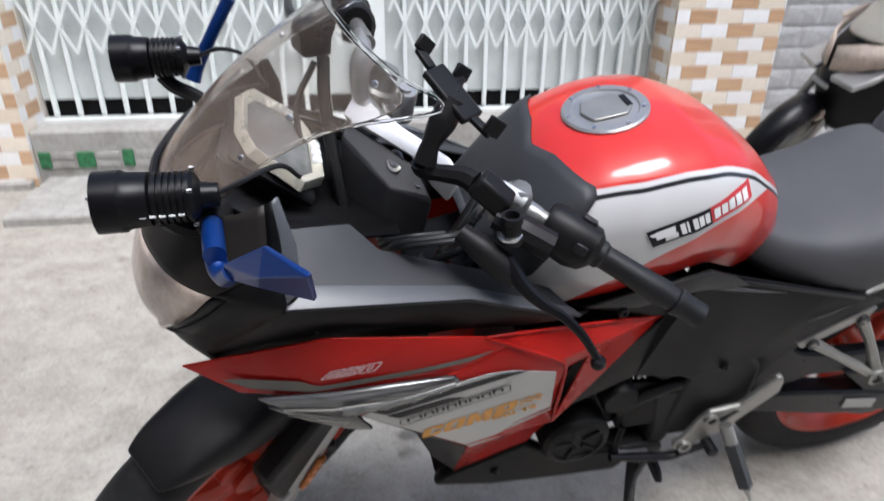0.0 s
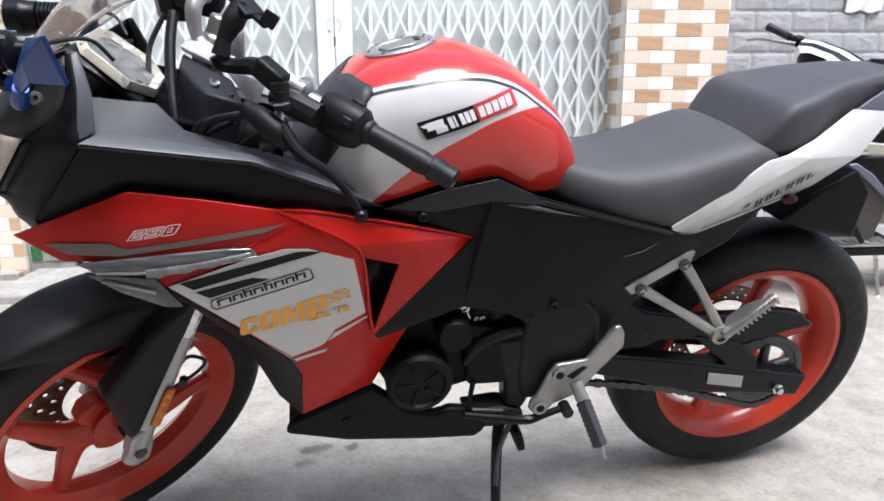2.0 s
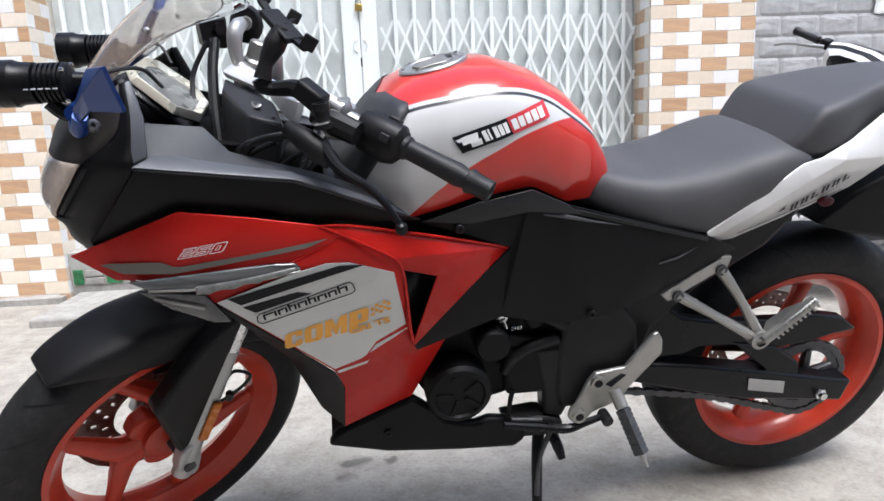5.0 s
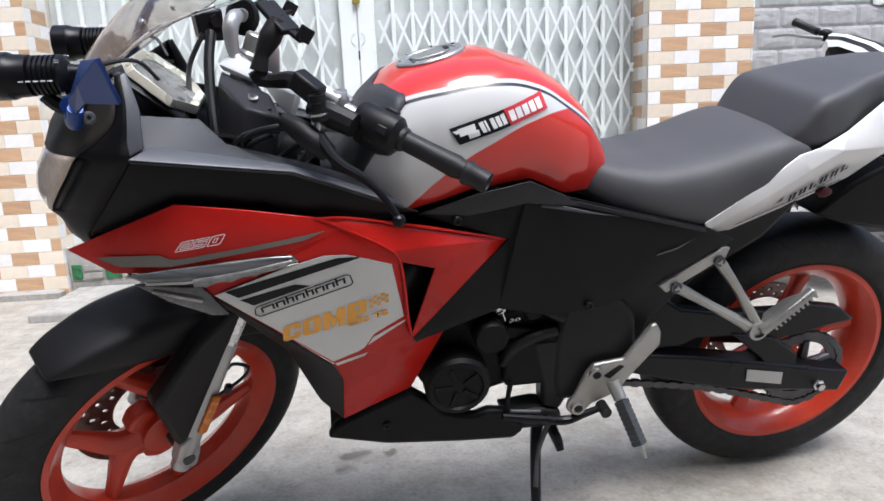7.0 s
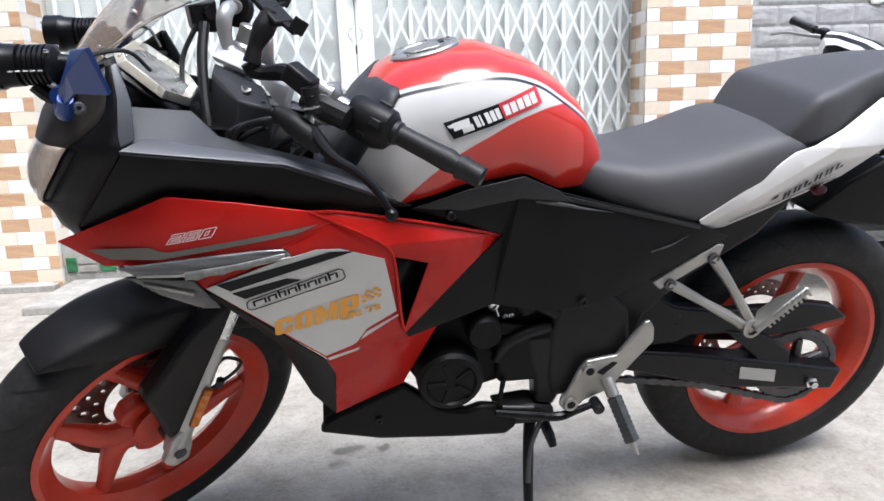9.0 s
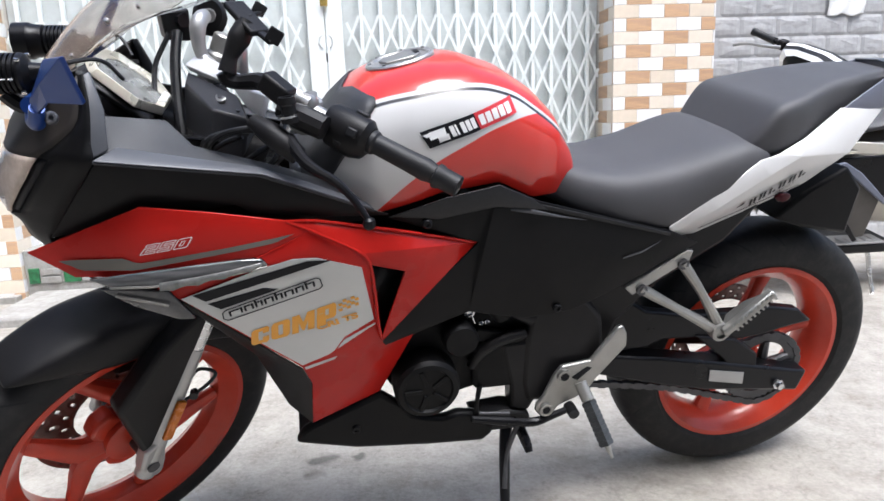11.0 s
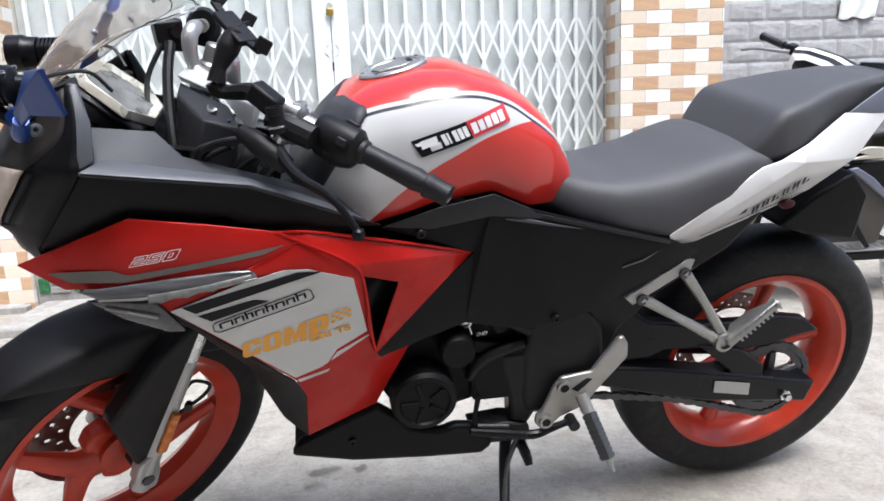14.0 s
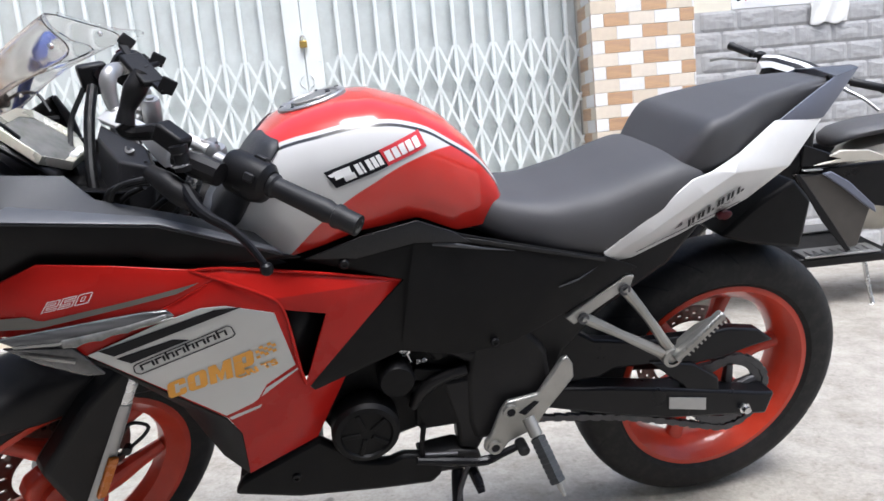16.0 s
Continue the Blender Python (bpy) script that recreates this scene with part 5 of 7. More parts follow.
for s in (1, -1):
    c = Vector((GRIP_END.x, s * GRIP_END.y, GRIP_END.z))
    b = Vector((CLAMP.x, s * CLAMP.y, CLAMP.z))
    d = (c - b).normalized()
    n = (c - b).length
    M = along(b, c)[0]
    top = Vector((1.055, s * 0.105, 1.000))
    steered("fork_cap", lathe(bmesh.new(), [(0.016, -0.03), (0.016, 0.014), (0.014, 0.018), (0.007, 0.018), (0.007, 0.022)], Matrix.Translation(top), 24), SILVERPAINT, "silver fork cap")
    if s < 0:
        b, c = UNTURN @ Vector((1.150, -0.105, 1.089)), UNTURN @ Vector((1.172, -0.40, 1.072))
        M, n = along(b, c)
        d = (c - b).normalized()
        part("bar_riser", tube([(1.148, -0.060, 0.985), (1.159, -0.064, 1.012), (1.167, -0.066, 1.045), (1.166, -0.070, 1.074), (1.160, -0.086, 1.088), (1.154, -0.14, 1.087)], [0.008, 0.009, 0.0115, 0.0135, 0.013, 0.011], 14, 6), SILVERPAINT, bike, "silver cast bar riser")
    else:
        steered("bar_riser", tube([top + Vector((0.015, 0, -0.02)), top + Vector((0.02, s * 0.008, 0.018)), (top + b) / 2 + Vector((0.005, s * 0.008, 0.022)), b + d * 0.02, b + d * 0.05], [0.024, 0.022, 0.018, 0.0145, 0.012], 12, 5), SILVERPAINT, "silver cast bar riser")
    steered("handlebar", rodded(b, c, 0.011), ALU)
    prof = [(0.0185, n - 0.150), (0.0185, n - 0.143), (0.0155, n - 0.139), (0.0160, n - 0.09), (0.0175, n - 0.055), (0.0150, n - 0.045), (0.0150, n - 0.040), (0.0185, n - 0.038), (0.0185, n - 0.032), (0.0165, n - 0.028), (0.0160, n - 0.001), (0.0120, n)]
    steered("grip", lathe(bmesh.new(), prof, M, 20), GRIP, "black rubber grip")
    sw = steered("switch_housing", loft([[(rx * math.cos(a), ry * math.sin(a) + oy, z) for a in np.linspace(0, 2 * math.pi, 17)[:-1]] for z, rx, ry, oy in ((n - 0.224, 0.022, 0.026, 0), (n - 0.216, 0.030, 0.034, -0.004), (n - 0.176, 0.031, 0.036, -0.005), (n - 0.158, 0.028, 0.032, -0.002), (n - 0.150, 0.020, 0.022, 0))]), BLACK, "black switch housing")
    sw.data.transform(STEERING.inverted())
    sw.data.transform(STEERING @ M)
    for k, (ang, z, w) in enumerate(((60, n - 0.178, 0.010), (150, n - 0.172, 0.008), (200, n - 0.190, 0.007))):
        a = radians(ang)
        part("switch", move(boxed((-w, -w * 0.8, -0.003), (w, w * 0.8, 0.006), M @ pose(0.026 * math.cos(a), 0.028 * math.sin(a), z) @ Matrix.Rotation(a, 4, "Z") @ Matrix.Rotation(math.pi / 2, 4, "Y")), STEERING), REDLENS if s < 0 and k == 0 else GRIP, sw, bevel=0.002)
def slab(a, b, w, h, up=(0, 0, 1)):
    """A bar of w by h from a to b, its width lying along the level direction."""
    d = (Vector(b) - Vector(a)).normalized()
    side = d.cross(Vector(up)).normalized()
    top = side.cross(d)
    m = Matrix((side, top, d)).transposed().to_4x4()
    return boxed((-w / 2, -h / 2, 0), (w / 2, h / 2, (Vector(b) - Vector(a)).length), Matrix.Translation(a) @ m)
part("bar_stub", rodded((1.026, 0.128, 1.006), (0.998, 0.138, 0.990), 0.0100, None, 16), BRIGHTSILVER, bike, "bright bar end at the clamp")
# clutch lever and its perch, as it stands
part("lever_perch", tube([(1.080, 0.160, 0.970), (1.058, 0.180, 0.958), (1.038, 0.194, 0.943), (1.020, 0.204, 0.928)], [0.012, 0.017, 0.018, 0.014], 12, 5), BLACK, bike)
part("clamp_block", slab((1.060, 0.138, 1.027), (1.026, 0.158, 1.000), 0.030, 0.030), BLACK, bike, bevel=0.005)
part("perch_clamp", tube([(1.040, 0.160, 0.988), (1.012, 0.178, 0.978), (0.980, 0.196, 0.965)], [0.014, 0.019, 0.018], 10, 5), BLACK, bike)
part("clutch_lever", tube([(1.032, 0.195, 0.952), (1.016, 0.220, 0.930), (0.998, 0.238, 0.917), (0.972, 0.253, 0.903), (0.950, 0.268, 0.882), (0.930, 0.283, 0.852)], [0.010, 0.009, 0.0075, 0.0065, 0.0055, 0.005], 10, 6), GLOSSBLACK, bike, "black clutch lever")
part("lever_ball", lathe(bmesh.new(), [(0.004, -0.009), (0.008, -0.006), (0.0098, 0), (0.008, 0.006), (0.004, 0.009)], Matrix.Translation((0.930, 0.283, 0.849)), 16), GLOSSBLACK, bike)
part("bar_knob", lathe(bmesh.new(), [(0.0135, -0.022), (0.0135, -0.014), (0.0105, -0.012), (0.0105, 0.002), (0.0125, 0.004), (0.0125, 0.014), (0.0085, 0.014), (0.0075, 0.004)], Matrix.Translation((1.029, 0.188, 0.996)) @ pose(0, 0, 0, 4, 6, 0), 20), BLACK, bike, "black clamp knob")
part("knob_ring", lathe(bmesh.new(), [(0.0110, -0.003), (0.0150, -0.002), (0.0150, 0.001), (0.0110, 0.002)], Matrix.Translation((1.030, 0.188, 0.983)) @ pose(0, 0, 0, 4, 6, 0), 24), STEEL, bike, "bright ring of the knob")
# hoses and cables in front of the clamp
for pts, r in (([(1.10, 0.125, 0.94), (1.13, 0.11, 0.925), (1.15, 0.08, 0.90), (1.14, 0.05, 0.86)], 0.0045),
               ([(1.09, 0.13, 0.945), (1.135, 0.13, 0.945), (1.165, 0.10, 0.915), (1.14, 0.06, 0.87)], 0.004),
               ([(1.06, 0.14, 0.95), (1.10, 0.15, 0.955), (1.15, 0.13, 0.935), (1.16, 0.08, 0.88)], 0.0055),
               ([(1.05, 0.13, 0.93), (1.08, 0.135, 0.915), (1.11, 0.11, 0.885), (1.10, 0.06, 0.85)], 0.005),
               ([(1.05, 0.15, 0.955), (1.085, 0.165, 0.962), (1.125, 0.155, 0.952), (1.150, 0.125, 0.925), (1.150, 0.09, 0.895)], 0.0040),
               ([(1.04, 0.12, 0.92), (1.06, 0.14, 0.90), (1.09, 0.13, 0.875), (1.12, 0.08, 0.85)], 0.0045),
               ([(1.22, -0.12, 1.06), (1.25, -0.10, 1.00), (1.24, -0.04, 0.93), (1.20, 0.02, 0.86)], 0.0045)):
    part("cable", tube(pts, r, 8, 6), GRIP, bike)
part("brake_hose", tube([(1.208, -0.13, 1.06), (1.212, -0.08, 1.01), (1.205, 0.0, 0.94), (1.195, 0.05, 0.87)], 0.009, 10, 6), PANELBLACK, bike, "thick black brake hose")
# front brake reservoir on the far bar
part("brake_reservoir", move(prism([(-0.024, -0.030), (0.020, -0.026), (0.024, 0.024), (-0.026, 0.028)], -0.024, 0.024), Matrix.Translation((1.222, -0.195, 1.068)) @ pose(0, 0, 0, 0, 0, 20)), BLACK, bike, "black brake fluid reservoir", bevel=0.006)
part("brake_lever", tube([(1.20, -0.17, 1.075), (1.235, -0.22, 1.075), (1.245, -0.30, 1.070), (1.235, -0.40, 1.062)], [0.012, 0.010, 0.007, 0.006], 8, 5), GLOSSBLACK, bike, "black brake lever")

# phone holder on a jointed arm
holder = part("phone_holder", slab((1.098, 0.048, 1.122), (1.060, 0.100, 1.084), 0.034, 0.010), BLACK, bike, "black spring phone holder, empty", bevel=0.003)
part("holder_arm", slab((1.098, 0.048, 1.122), (1.110, 0.026, 1.137), 0.012, 0.007), BLACK, holder, bevel=0.002)
part("holder_claw", slab((1.108, 0.030, 1.135), (1.097, 0.022, 1.147), 0.022, 0.007, (0, 1, 0)), BLACK, holder, bevel=0.002)
part("holder_arm", slab((1.062, 0.096, 1.086), (1.044, 0.122, 1.074), 0.012, 0.007), BLACK, holder, bevel=0.002)
part("holder_claw", slab((1.046, 0.120, 1.074), (1.034, 0.118, 1.092), 0.022, 0.008, (0, 1, 0)), BLACK, holder, bevel=0.002)
part("holder_arm", slab((1.078, 0.074, 1.104), (1.062, 0.046, 1.108), 0.012, 0.007), BLACK, holder, bevel=0.002)
part("holder_claw", slab((1.065, 0.046, 1.106), (1.056, 0.040, 1.120), 0.020, 0.008, (0, 1, 0)), BLACK, holder, bevel=0.002)
part("holder_joint", tube([(1.078, 0.078, 1.098), (1.092, 0.088, 1.076), (1.106, 0.095, 1.052), (1.113, 0.100, 1.030)], [0.015, 0.017, 0.011, 0.014], 12, 5), BLACK, holder)
part("holder_stem", tube([(1.116, 0.098, 1.030), (1.112, 0.098, 1.020), (1.096, 0.102, 1.016), (1.070, 0.118, 1.019), (1.058, 0.130, 1.017)], [0.014, 0.013, 0.011, 0.013, 0.015], 8, 4), BLACK, holder)

# ---- cockpit: instrument, inner panel, lamps, mirrors ----
dash = part("instrument", move(boxed((-0.062, -0.085, -0.016), (0.062, 0.085, 0.0)), Matrix.Translation((1.282, -0.032, 0.992)) @ pose(0, 0, 0, 0, -41, 0)), BLACK, bike, "instrument with a silver frame", bevel=0.01)
DM = Matrix.Translation((1.282, -0.032, 0.992)) @ pose(0, 0, 0, 0, -41, 0)
hexo = [(-0.068, 0.045), (-0.068, -0.045), (-0.030, -0.092), (0.045, -0.080), (0.062, -0.045), (0.062, 0.045), (0.045, 0.080), (-0.030, 0.092)]
hexi = [(x * 0.74, y * 0.80) for x, y in hexo]
bm = bmesh.new()
ro = [bm.verts.new((x, y, 0.002)) for x, y in hexo]
rm = [bm.verts.new((x * 0.93, y * 0.95, 0.016)) for x, y in hexo]
ri = [bm.verts.new((x, y, 0.008)) for x, y in hexi]
for k in range(8):
    bm.faces.new((ro[k], ro[(k + 1) % 8], rm[(k + 1) % 8], rm[k]))
    bm.faces.new((rm[k], rm[(k + 1) % 8], ri[(k + 1) % 8], ri[k]))
part("frame", move(bm, DM), CHAMPAGNE, dash, "champagne silver frame", solid=0.003, bevel=0.001)
part("display", move(prism([(x, -y) for x, y in hexi], -0.004, 0.007), DM @ pose(0, 0, 0, 90)), DISPLAY, dash, "dark display, its glare put into the grey")
for k in range(3):
    part("button", boxed((-0.062, -0.088 + 0.0 + k * 0.018 + 0.055, 0.010), (-0.050, -0.074 + k * 0.018 + 0.055, 0.019), DM), STICKER_WHITE, dash, bevel=0.002)
plate("inner_panel", [(1.30, 0.155, 1.0), (1.27, 0.135, 0.955), (1.14, 0.10, 0.925), (1.14, 0.0, 0.90), (1.30, 0.0, 0.93), (1.355, 0.0, 0.995), (1.345, 0.10, 0.995)], BLACK, faces=[(0, 1, 4, 5, 6), (1, 2, 3, 4)], th=0.003, bev=0)
part("screen_trim", tube([(1.288, 0.172, 1.004), (1.340, 0.142, 1.006), (1.388, 0.104, 1.000), (1.420, 0.045, 0.988), (1.428, 0.0, 0.984), (1.420, -0.045, 0.988), (1.388, -0.104, 1.000), (1.340, -0.142, 1.006), (1.288, -0.172, 1.004)], 0.006, 8, 5), BLACK, bike)

def spot_lamp(x0, x1, y, z, s):
    """A ribbed black auxiliary lamp that points forward."""
    M = Matrix.Translation((x0, y, z)) @ Matrix.Rotation(math.pi / 2, 4, "Y")
    n = x1 - x0
    prof = [(0.012, -0.022), (0.014, -0.006), (0.024, 0.0)]
    z0 = 0.004
    for k in range(6):
        prof += [(0.0265, z0), (0.0265, z0 + 0.0035), (0.0225, z0 + 0.0037), (0.0225, z0 + 0.0060)]
        z0 += 0.0062
    prof += [(0.0275, z0 + 0.002), (0.0285, n - 0.030), (0.0315, n - 0.024), (0.0315, n), (0.0285, n), (0.0275, n - 0.006)]
    lamp = part("auxiliary_lamp", lathe(bmesh.new(), prof, M, 32), GLOSSBLACK, bike, "black ribbed metal auxiliary lamp", angle=25)
    part("lens", lathe(bmesh.new(), [(0.0275, n - 0.008), (0.027, n - 0.006)], M, 28), CLEAR, lamp)
    for k in range(4):
        a = radians(45 + 90 * k)
        part("bolt", lathe(bmesh.new(), [(0.0024, 0), (0.0024, 0.005)], M @ Matrix.Translation((0.029 * math.cos(a), 0.029 * math.sin(a), 0.0)), 8), STEEL, lamp)
        part("bolt", lathe(bmesh.new(), [(0.0024, 0), (0.0024, 0.004)], M @ Matrix.Translation((0.029 * math.cos(a), 0.029 * math.sin(a), n - 0.002)), 8), STEEL, lamp)
    part("lamp_bracket", tube([(x0 + 0.035, y, z - 0.026), (x0 + 0.02, y - s * 0.004, z - 0.042), (x0 - 0.005, y - s * 0.012, z - 0.052), (x0 - 0.02, y - s * 0.02, z - 0.06)], [0.010, 0.011, 0.010, 0.010], 8, 4), BLACK, lamp)
    part("lamp_cable", tube([(x0 - 0.02, y, z), (x0 - 0.05, y - s * 0.005, z + 0.012), (x0 - 0.085, y - s * 0.03, z + 0.010), (x0 - 0.105, y - s * 0.05, z - 0.02)], 0.003, 6, 6), GRIP, lamp)
    for k in range(5):
        part("mark", boxed((x0 + 0.010 + k * 0.009, -0.0012, -0.0008), (x0 + 0.016 + k * 0.009, 0.0012, 0.0008), Matrix.Translation((0, y + s * 0.0268, z - 0.003)) @ Matrix.Diagonal((1, 1, 1, 1))), STICKER_WHITE, lamp)
spot_lamp(1.362, 1.455, 0.150, 1.043, 1)
spot_lamp(1.395, 1.485, -0.195, 1.040, -1)

def mirror(s):
    """A faceted blade mirror on a short level stem."""
    stem = part("mirror", tube([(1.352, s * 0.150, 1.010), (1.350, s * 0.178, 1.012), (1.347, s * 0.212, 1.013)], [0.0105, 0.0115, 0.0115], 18, 4), BLUE, bike, "blue anodised blade mirror")
    part("mirror_foot", lathe(bmesh.new(), [(0.020, -0.03), (0.018, 0.0), (0.013, 0.006)], Matrix.Translation((1.352, s * 0.152, 1.008)) @ pose(0, 0, 0, -75 * s, 0, 0), 20), BLACK, stem)
    part("mirror_joint", tube([(1.350, s * 0.196, 1.004), (1.346, s * 0.210, 0.994), (1.339, s * 0.226, 0.996), (1.330, s * 0.242, 1.016)], [0.0105, 0.0115, 0.0105, 0.009], 14, 4), BLUE, stem)
    part("joint_screw", lathe(bmesh.new(), [(0.0085, 0), (0.0085, 0.007), (0.006, 0.010), (0.003, 0.010), (0.003, 0.005)], Matrix.Translation((1.322, s * 0.226, 0.999)) @ pose(0, 0, 0, -70 * s, 0, 20), 16), DARKSTEEL, stem)
    ring = [(1.338, 0.240, 1.024), (1.296, 0.288, 1.082), (1.262, 0.343, 1.091), (1.257, 0.312, 1.033), (1.304, 0.284, 1.030), (1.330, 0.248, 1.010)]
    mid = (1.302, 0.300, 1.056)
    vs = [(x, s * y, z) for x, y, z in ring] + [(mid[0], s * mid[1], mid[2])]
    bm = poly(vs, [(i, (i + 1) % 6, 6) if s > 0 else ((i + 1) % 6, i, 6) for i in range(6)])
    bmesh.ops.recalc_face_normals(bm, faces=bm.faces)
    part("mirror_shell", bm, BLUE, stem, solid=0.006, bevel=0.0015, smooth=False)
mirror(1)

def far_mirror():
    stem = part("mirror", tube([(1.395, -0.235, 0.985), (1.385, -0.24, 1.005), (1.358, -0.24, 1.052), (1.326, -0.242, 1.104)], [0.012, 0.010, 0.009, 0.009], 14, 4), BLUE, bike, "blue anodised blade mirror")
    bm = poly([(1.330, -0.245, 1.100), (1.333, -0.255, 1.120), (1.325, -0.288, 1.142), (1.308, -0.295, 1.137), (1.315, -0.263, 1.106), (1.327, -0.268, 1.122)], [(0, 1, 5), (1, 2, 5), (2, 3, 5), (3, 4, 5), (4, 0, 5)])
    part("mirror_shell", bm, BLUE, stem, solid=0.006, smooth=False)
far_mirror()

for x, y, z in ((1.252, 0.180, 0.857), (1.165, 0.172, 0.860)):
    part("clip_tab", boxed((-0.006, -0.003, -0.004), (0.006, 0.003, 0.005), Matrix.Translation((x, y, z)) @ pose(0, 0, 0, 0, 20, 0)), STICKER_WHITE, bike, "small white clip", bevel=0.0015)

# black cover between tank and clamp
def tank_cover():
    """A charcoal cover on the tank's front that runs out into a point on each side."""
    rows = []
    for k in range(25):
        q = -1 + 2 * k / 24
        v = abs(q)
        x0 = interp(v, [(0, 0.940), (0.25, 0.925), (0.55, 0.893), (0.78, 0.930), (1.0, 0.972)])
        row = []
        for i in range(9):
            x = x0 + (1.035 - x0) * i / 8
            t, b = interp(x, TANK_TOP), interp(x, TANK_BOT)
            z = b + (t - b) * interp(v, [(0, 1.0), (0.25, 0.985), (0.55, 0.88), (0.8, 0.70), (1.0, 0.50)])
            lift = 0.004 + 0.007 * max(0.0, 1 - abs(v - 0.55) / 0.16) * (0.35 + 0.65 * i / 8)
            y = tank_y(x, z) + lift
            row.append((x, math.copysign(y, q) if v > 0.01 else 0.0, z + lift * (1 - v)))
        rows.append(row)
    return part("tank_front_cover", loft(rows, closed=False), CHARCOAL, bike, "charcoal plastic tank front cover", solid=0.003, angle=25)
tank_cover()

# ---- swingarm, chain, pegs, stand ----
for s in (1, -1):
    part("swingarm", prism([(0.46, 0.446), (0.462, 0.402), (0.276, 0.343), (0.177, 0.317), (-0.072, 0.280), (-0.086, 0.335), (-0.053, 0.339), (0.138, 0.384), (0.302, 0.419)], s * 0.072 - 0.01, s * 0.108 - 0.01 * (s < 0)), GLOSSBLACK, bike, "black box-section swingarm", bevel=0.006)
part("swingarm_bridge", boxed((0.36, -0.10, 0.40), (0.45, 0.08, 0.45)), GLOSSBLACK, bike, bevel=0.01)
guard = part("chain_guard", prism([(0.440, 0.595), (0.344, 0.530), (0.235, 0.508), (0.172, 0.506), (0.106, 0.503), (0.041, 0.508), (-0.030, 0.494), (-0.072, 0.461), (-0.014, 0.452), (0.050, 0.438), (0.116, 0.432), (0.172, 0.446), (0.215, 0.450), (0.296, 0.455), (0.330, 0.440), (0.440, 0.44)], 0.066, 0.094), GLOSSBLACK, bike, "black chain guard", bevel=0.005)
part("guard_brace", prism([(0.221, 0.460), (0.140, 0.391), (0.128, 0.366), (0.048, 0.352), (0.057, 0.396), (0.120, 0.440)], 0.084, 0.103), GLOSSBLACK, guard, bevel=0.004)
part("part_label", prism([(0.176, 0.374), (0.087, 0.355), (0.084, 0.324), (0.173, 0.344)], 0.1095, 0.1115), SILVERPAINT, bike, "small silver label plate", bevel=0.0005)
def sprocket(c, r, teeth, y0, y1, name, mt, holes=False):
    bm = bmesh.new()
    n = teeth * 4
    ring = []
    for k in range(n):
        rr = r * (1.0 if k % 4 in (0, 1) else 0.945)
        a = 2 * math.pi * k / n
        ring.append((c[0] + rr * math.cos(a), c[1] + rr * math.sin(a)))
    inner = [(c[0] + r * 0.72 * math.cos(2 * math.pi * k / n), c[1] + r * 0.72 * math.sin(2 * math.pi * k / n)) for k in range(n)]
    vo = [[bm.verts.new((x, y, z)) for x, z in q] for q, y in ((ring, y0), (ring, y1), (inner, y1), (inner, y0))]
    for p, q in ((0, 1), (1, 2), (2, 3), (3, 0)):
        for k in range(n):
            bm.faces.new((vo[p][k], vo[p][(k + 1) % n], vo[q][(k + 1) % n], vo[q][k]))
    bmesh.ops.recalc_face_normals(bm, faces=bm.faces)
    ob = part(name, bm, mt, bike, "dark steel sprocket", smooth=False)
    for k in range(5):
        a = 2 * math.pi * k / 5 + 0.3
        part("sprocket_arm", rodded((c[0], (y0 + y1) / 2, c[1]), (c[0] + r * 0.75 * math.cos(a), (y0 + y1) / 2, c[1] + r * 0.75 * math.sin(a)), 0.014, 0.009, 8), mt, ob)
    return ob
sprocket((0.004, 0.326), 0.094, 38, 0.058, 0.064, "sprocket", DARKSTEEL)
def chain():
    line = [(0.50, 0.352), (0.443, 0.341), (0.247, 0.303), (0.05, 0.240), (0.0, 0.226), (-0.05, 0.239), (-0.085, 0.278), (-0.094, 0.318), (-0.085, 0.36), (-0.05, 0.396), (0.0, 0.412), (0.07, 0.398), (0.2, 0.375), (0.45, 0.405)]
    pts = spline([(x, 0.061, z) for x, z in line], 14)
    out, acc = [pts[0]], 0.0
    for p, q in zip(pts, pts[1:]):
        acc += (q - p).length
        if acc >= 0.0125:
            out.append(q)
            acc = 0.0
    bm = bmesh.new()
    for k, (p, q) in enumerate(zip(out, out[1:])):
        w = 0.0085 if k % 2 else 0.0060
        M, n = along(p, q)
        box(bm, (-0.0055, -w, -0.002), (0.0055, w, n + 0.002), M @ Matrix.Rotation(0, 4, "Z"))
    return part("chain", bm, DARKSTEEL, bike, "dark oily drive chain", bevel=0.001, smooth=False)
chain()
part("axle_nut", lathe(bmesh.new(), [(0.020, 0.0), (0.020, 0.004), (0.0135, 0.005), (0.0135, 0.016), (0.009, 0.017), (0.009, 0.026)], pose(-0.012, 0.097, 0.309, -90), 6), STEEL, bike, "bright axle nut", smooth=False)
part("chain_adjuster", boxed((-0.045, 0.093, 0.293), (0.018, 0.101, 0.327), None), DARKSTEEL, bike, bevel=0.003)
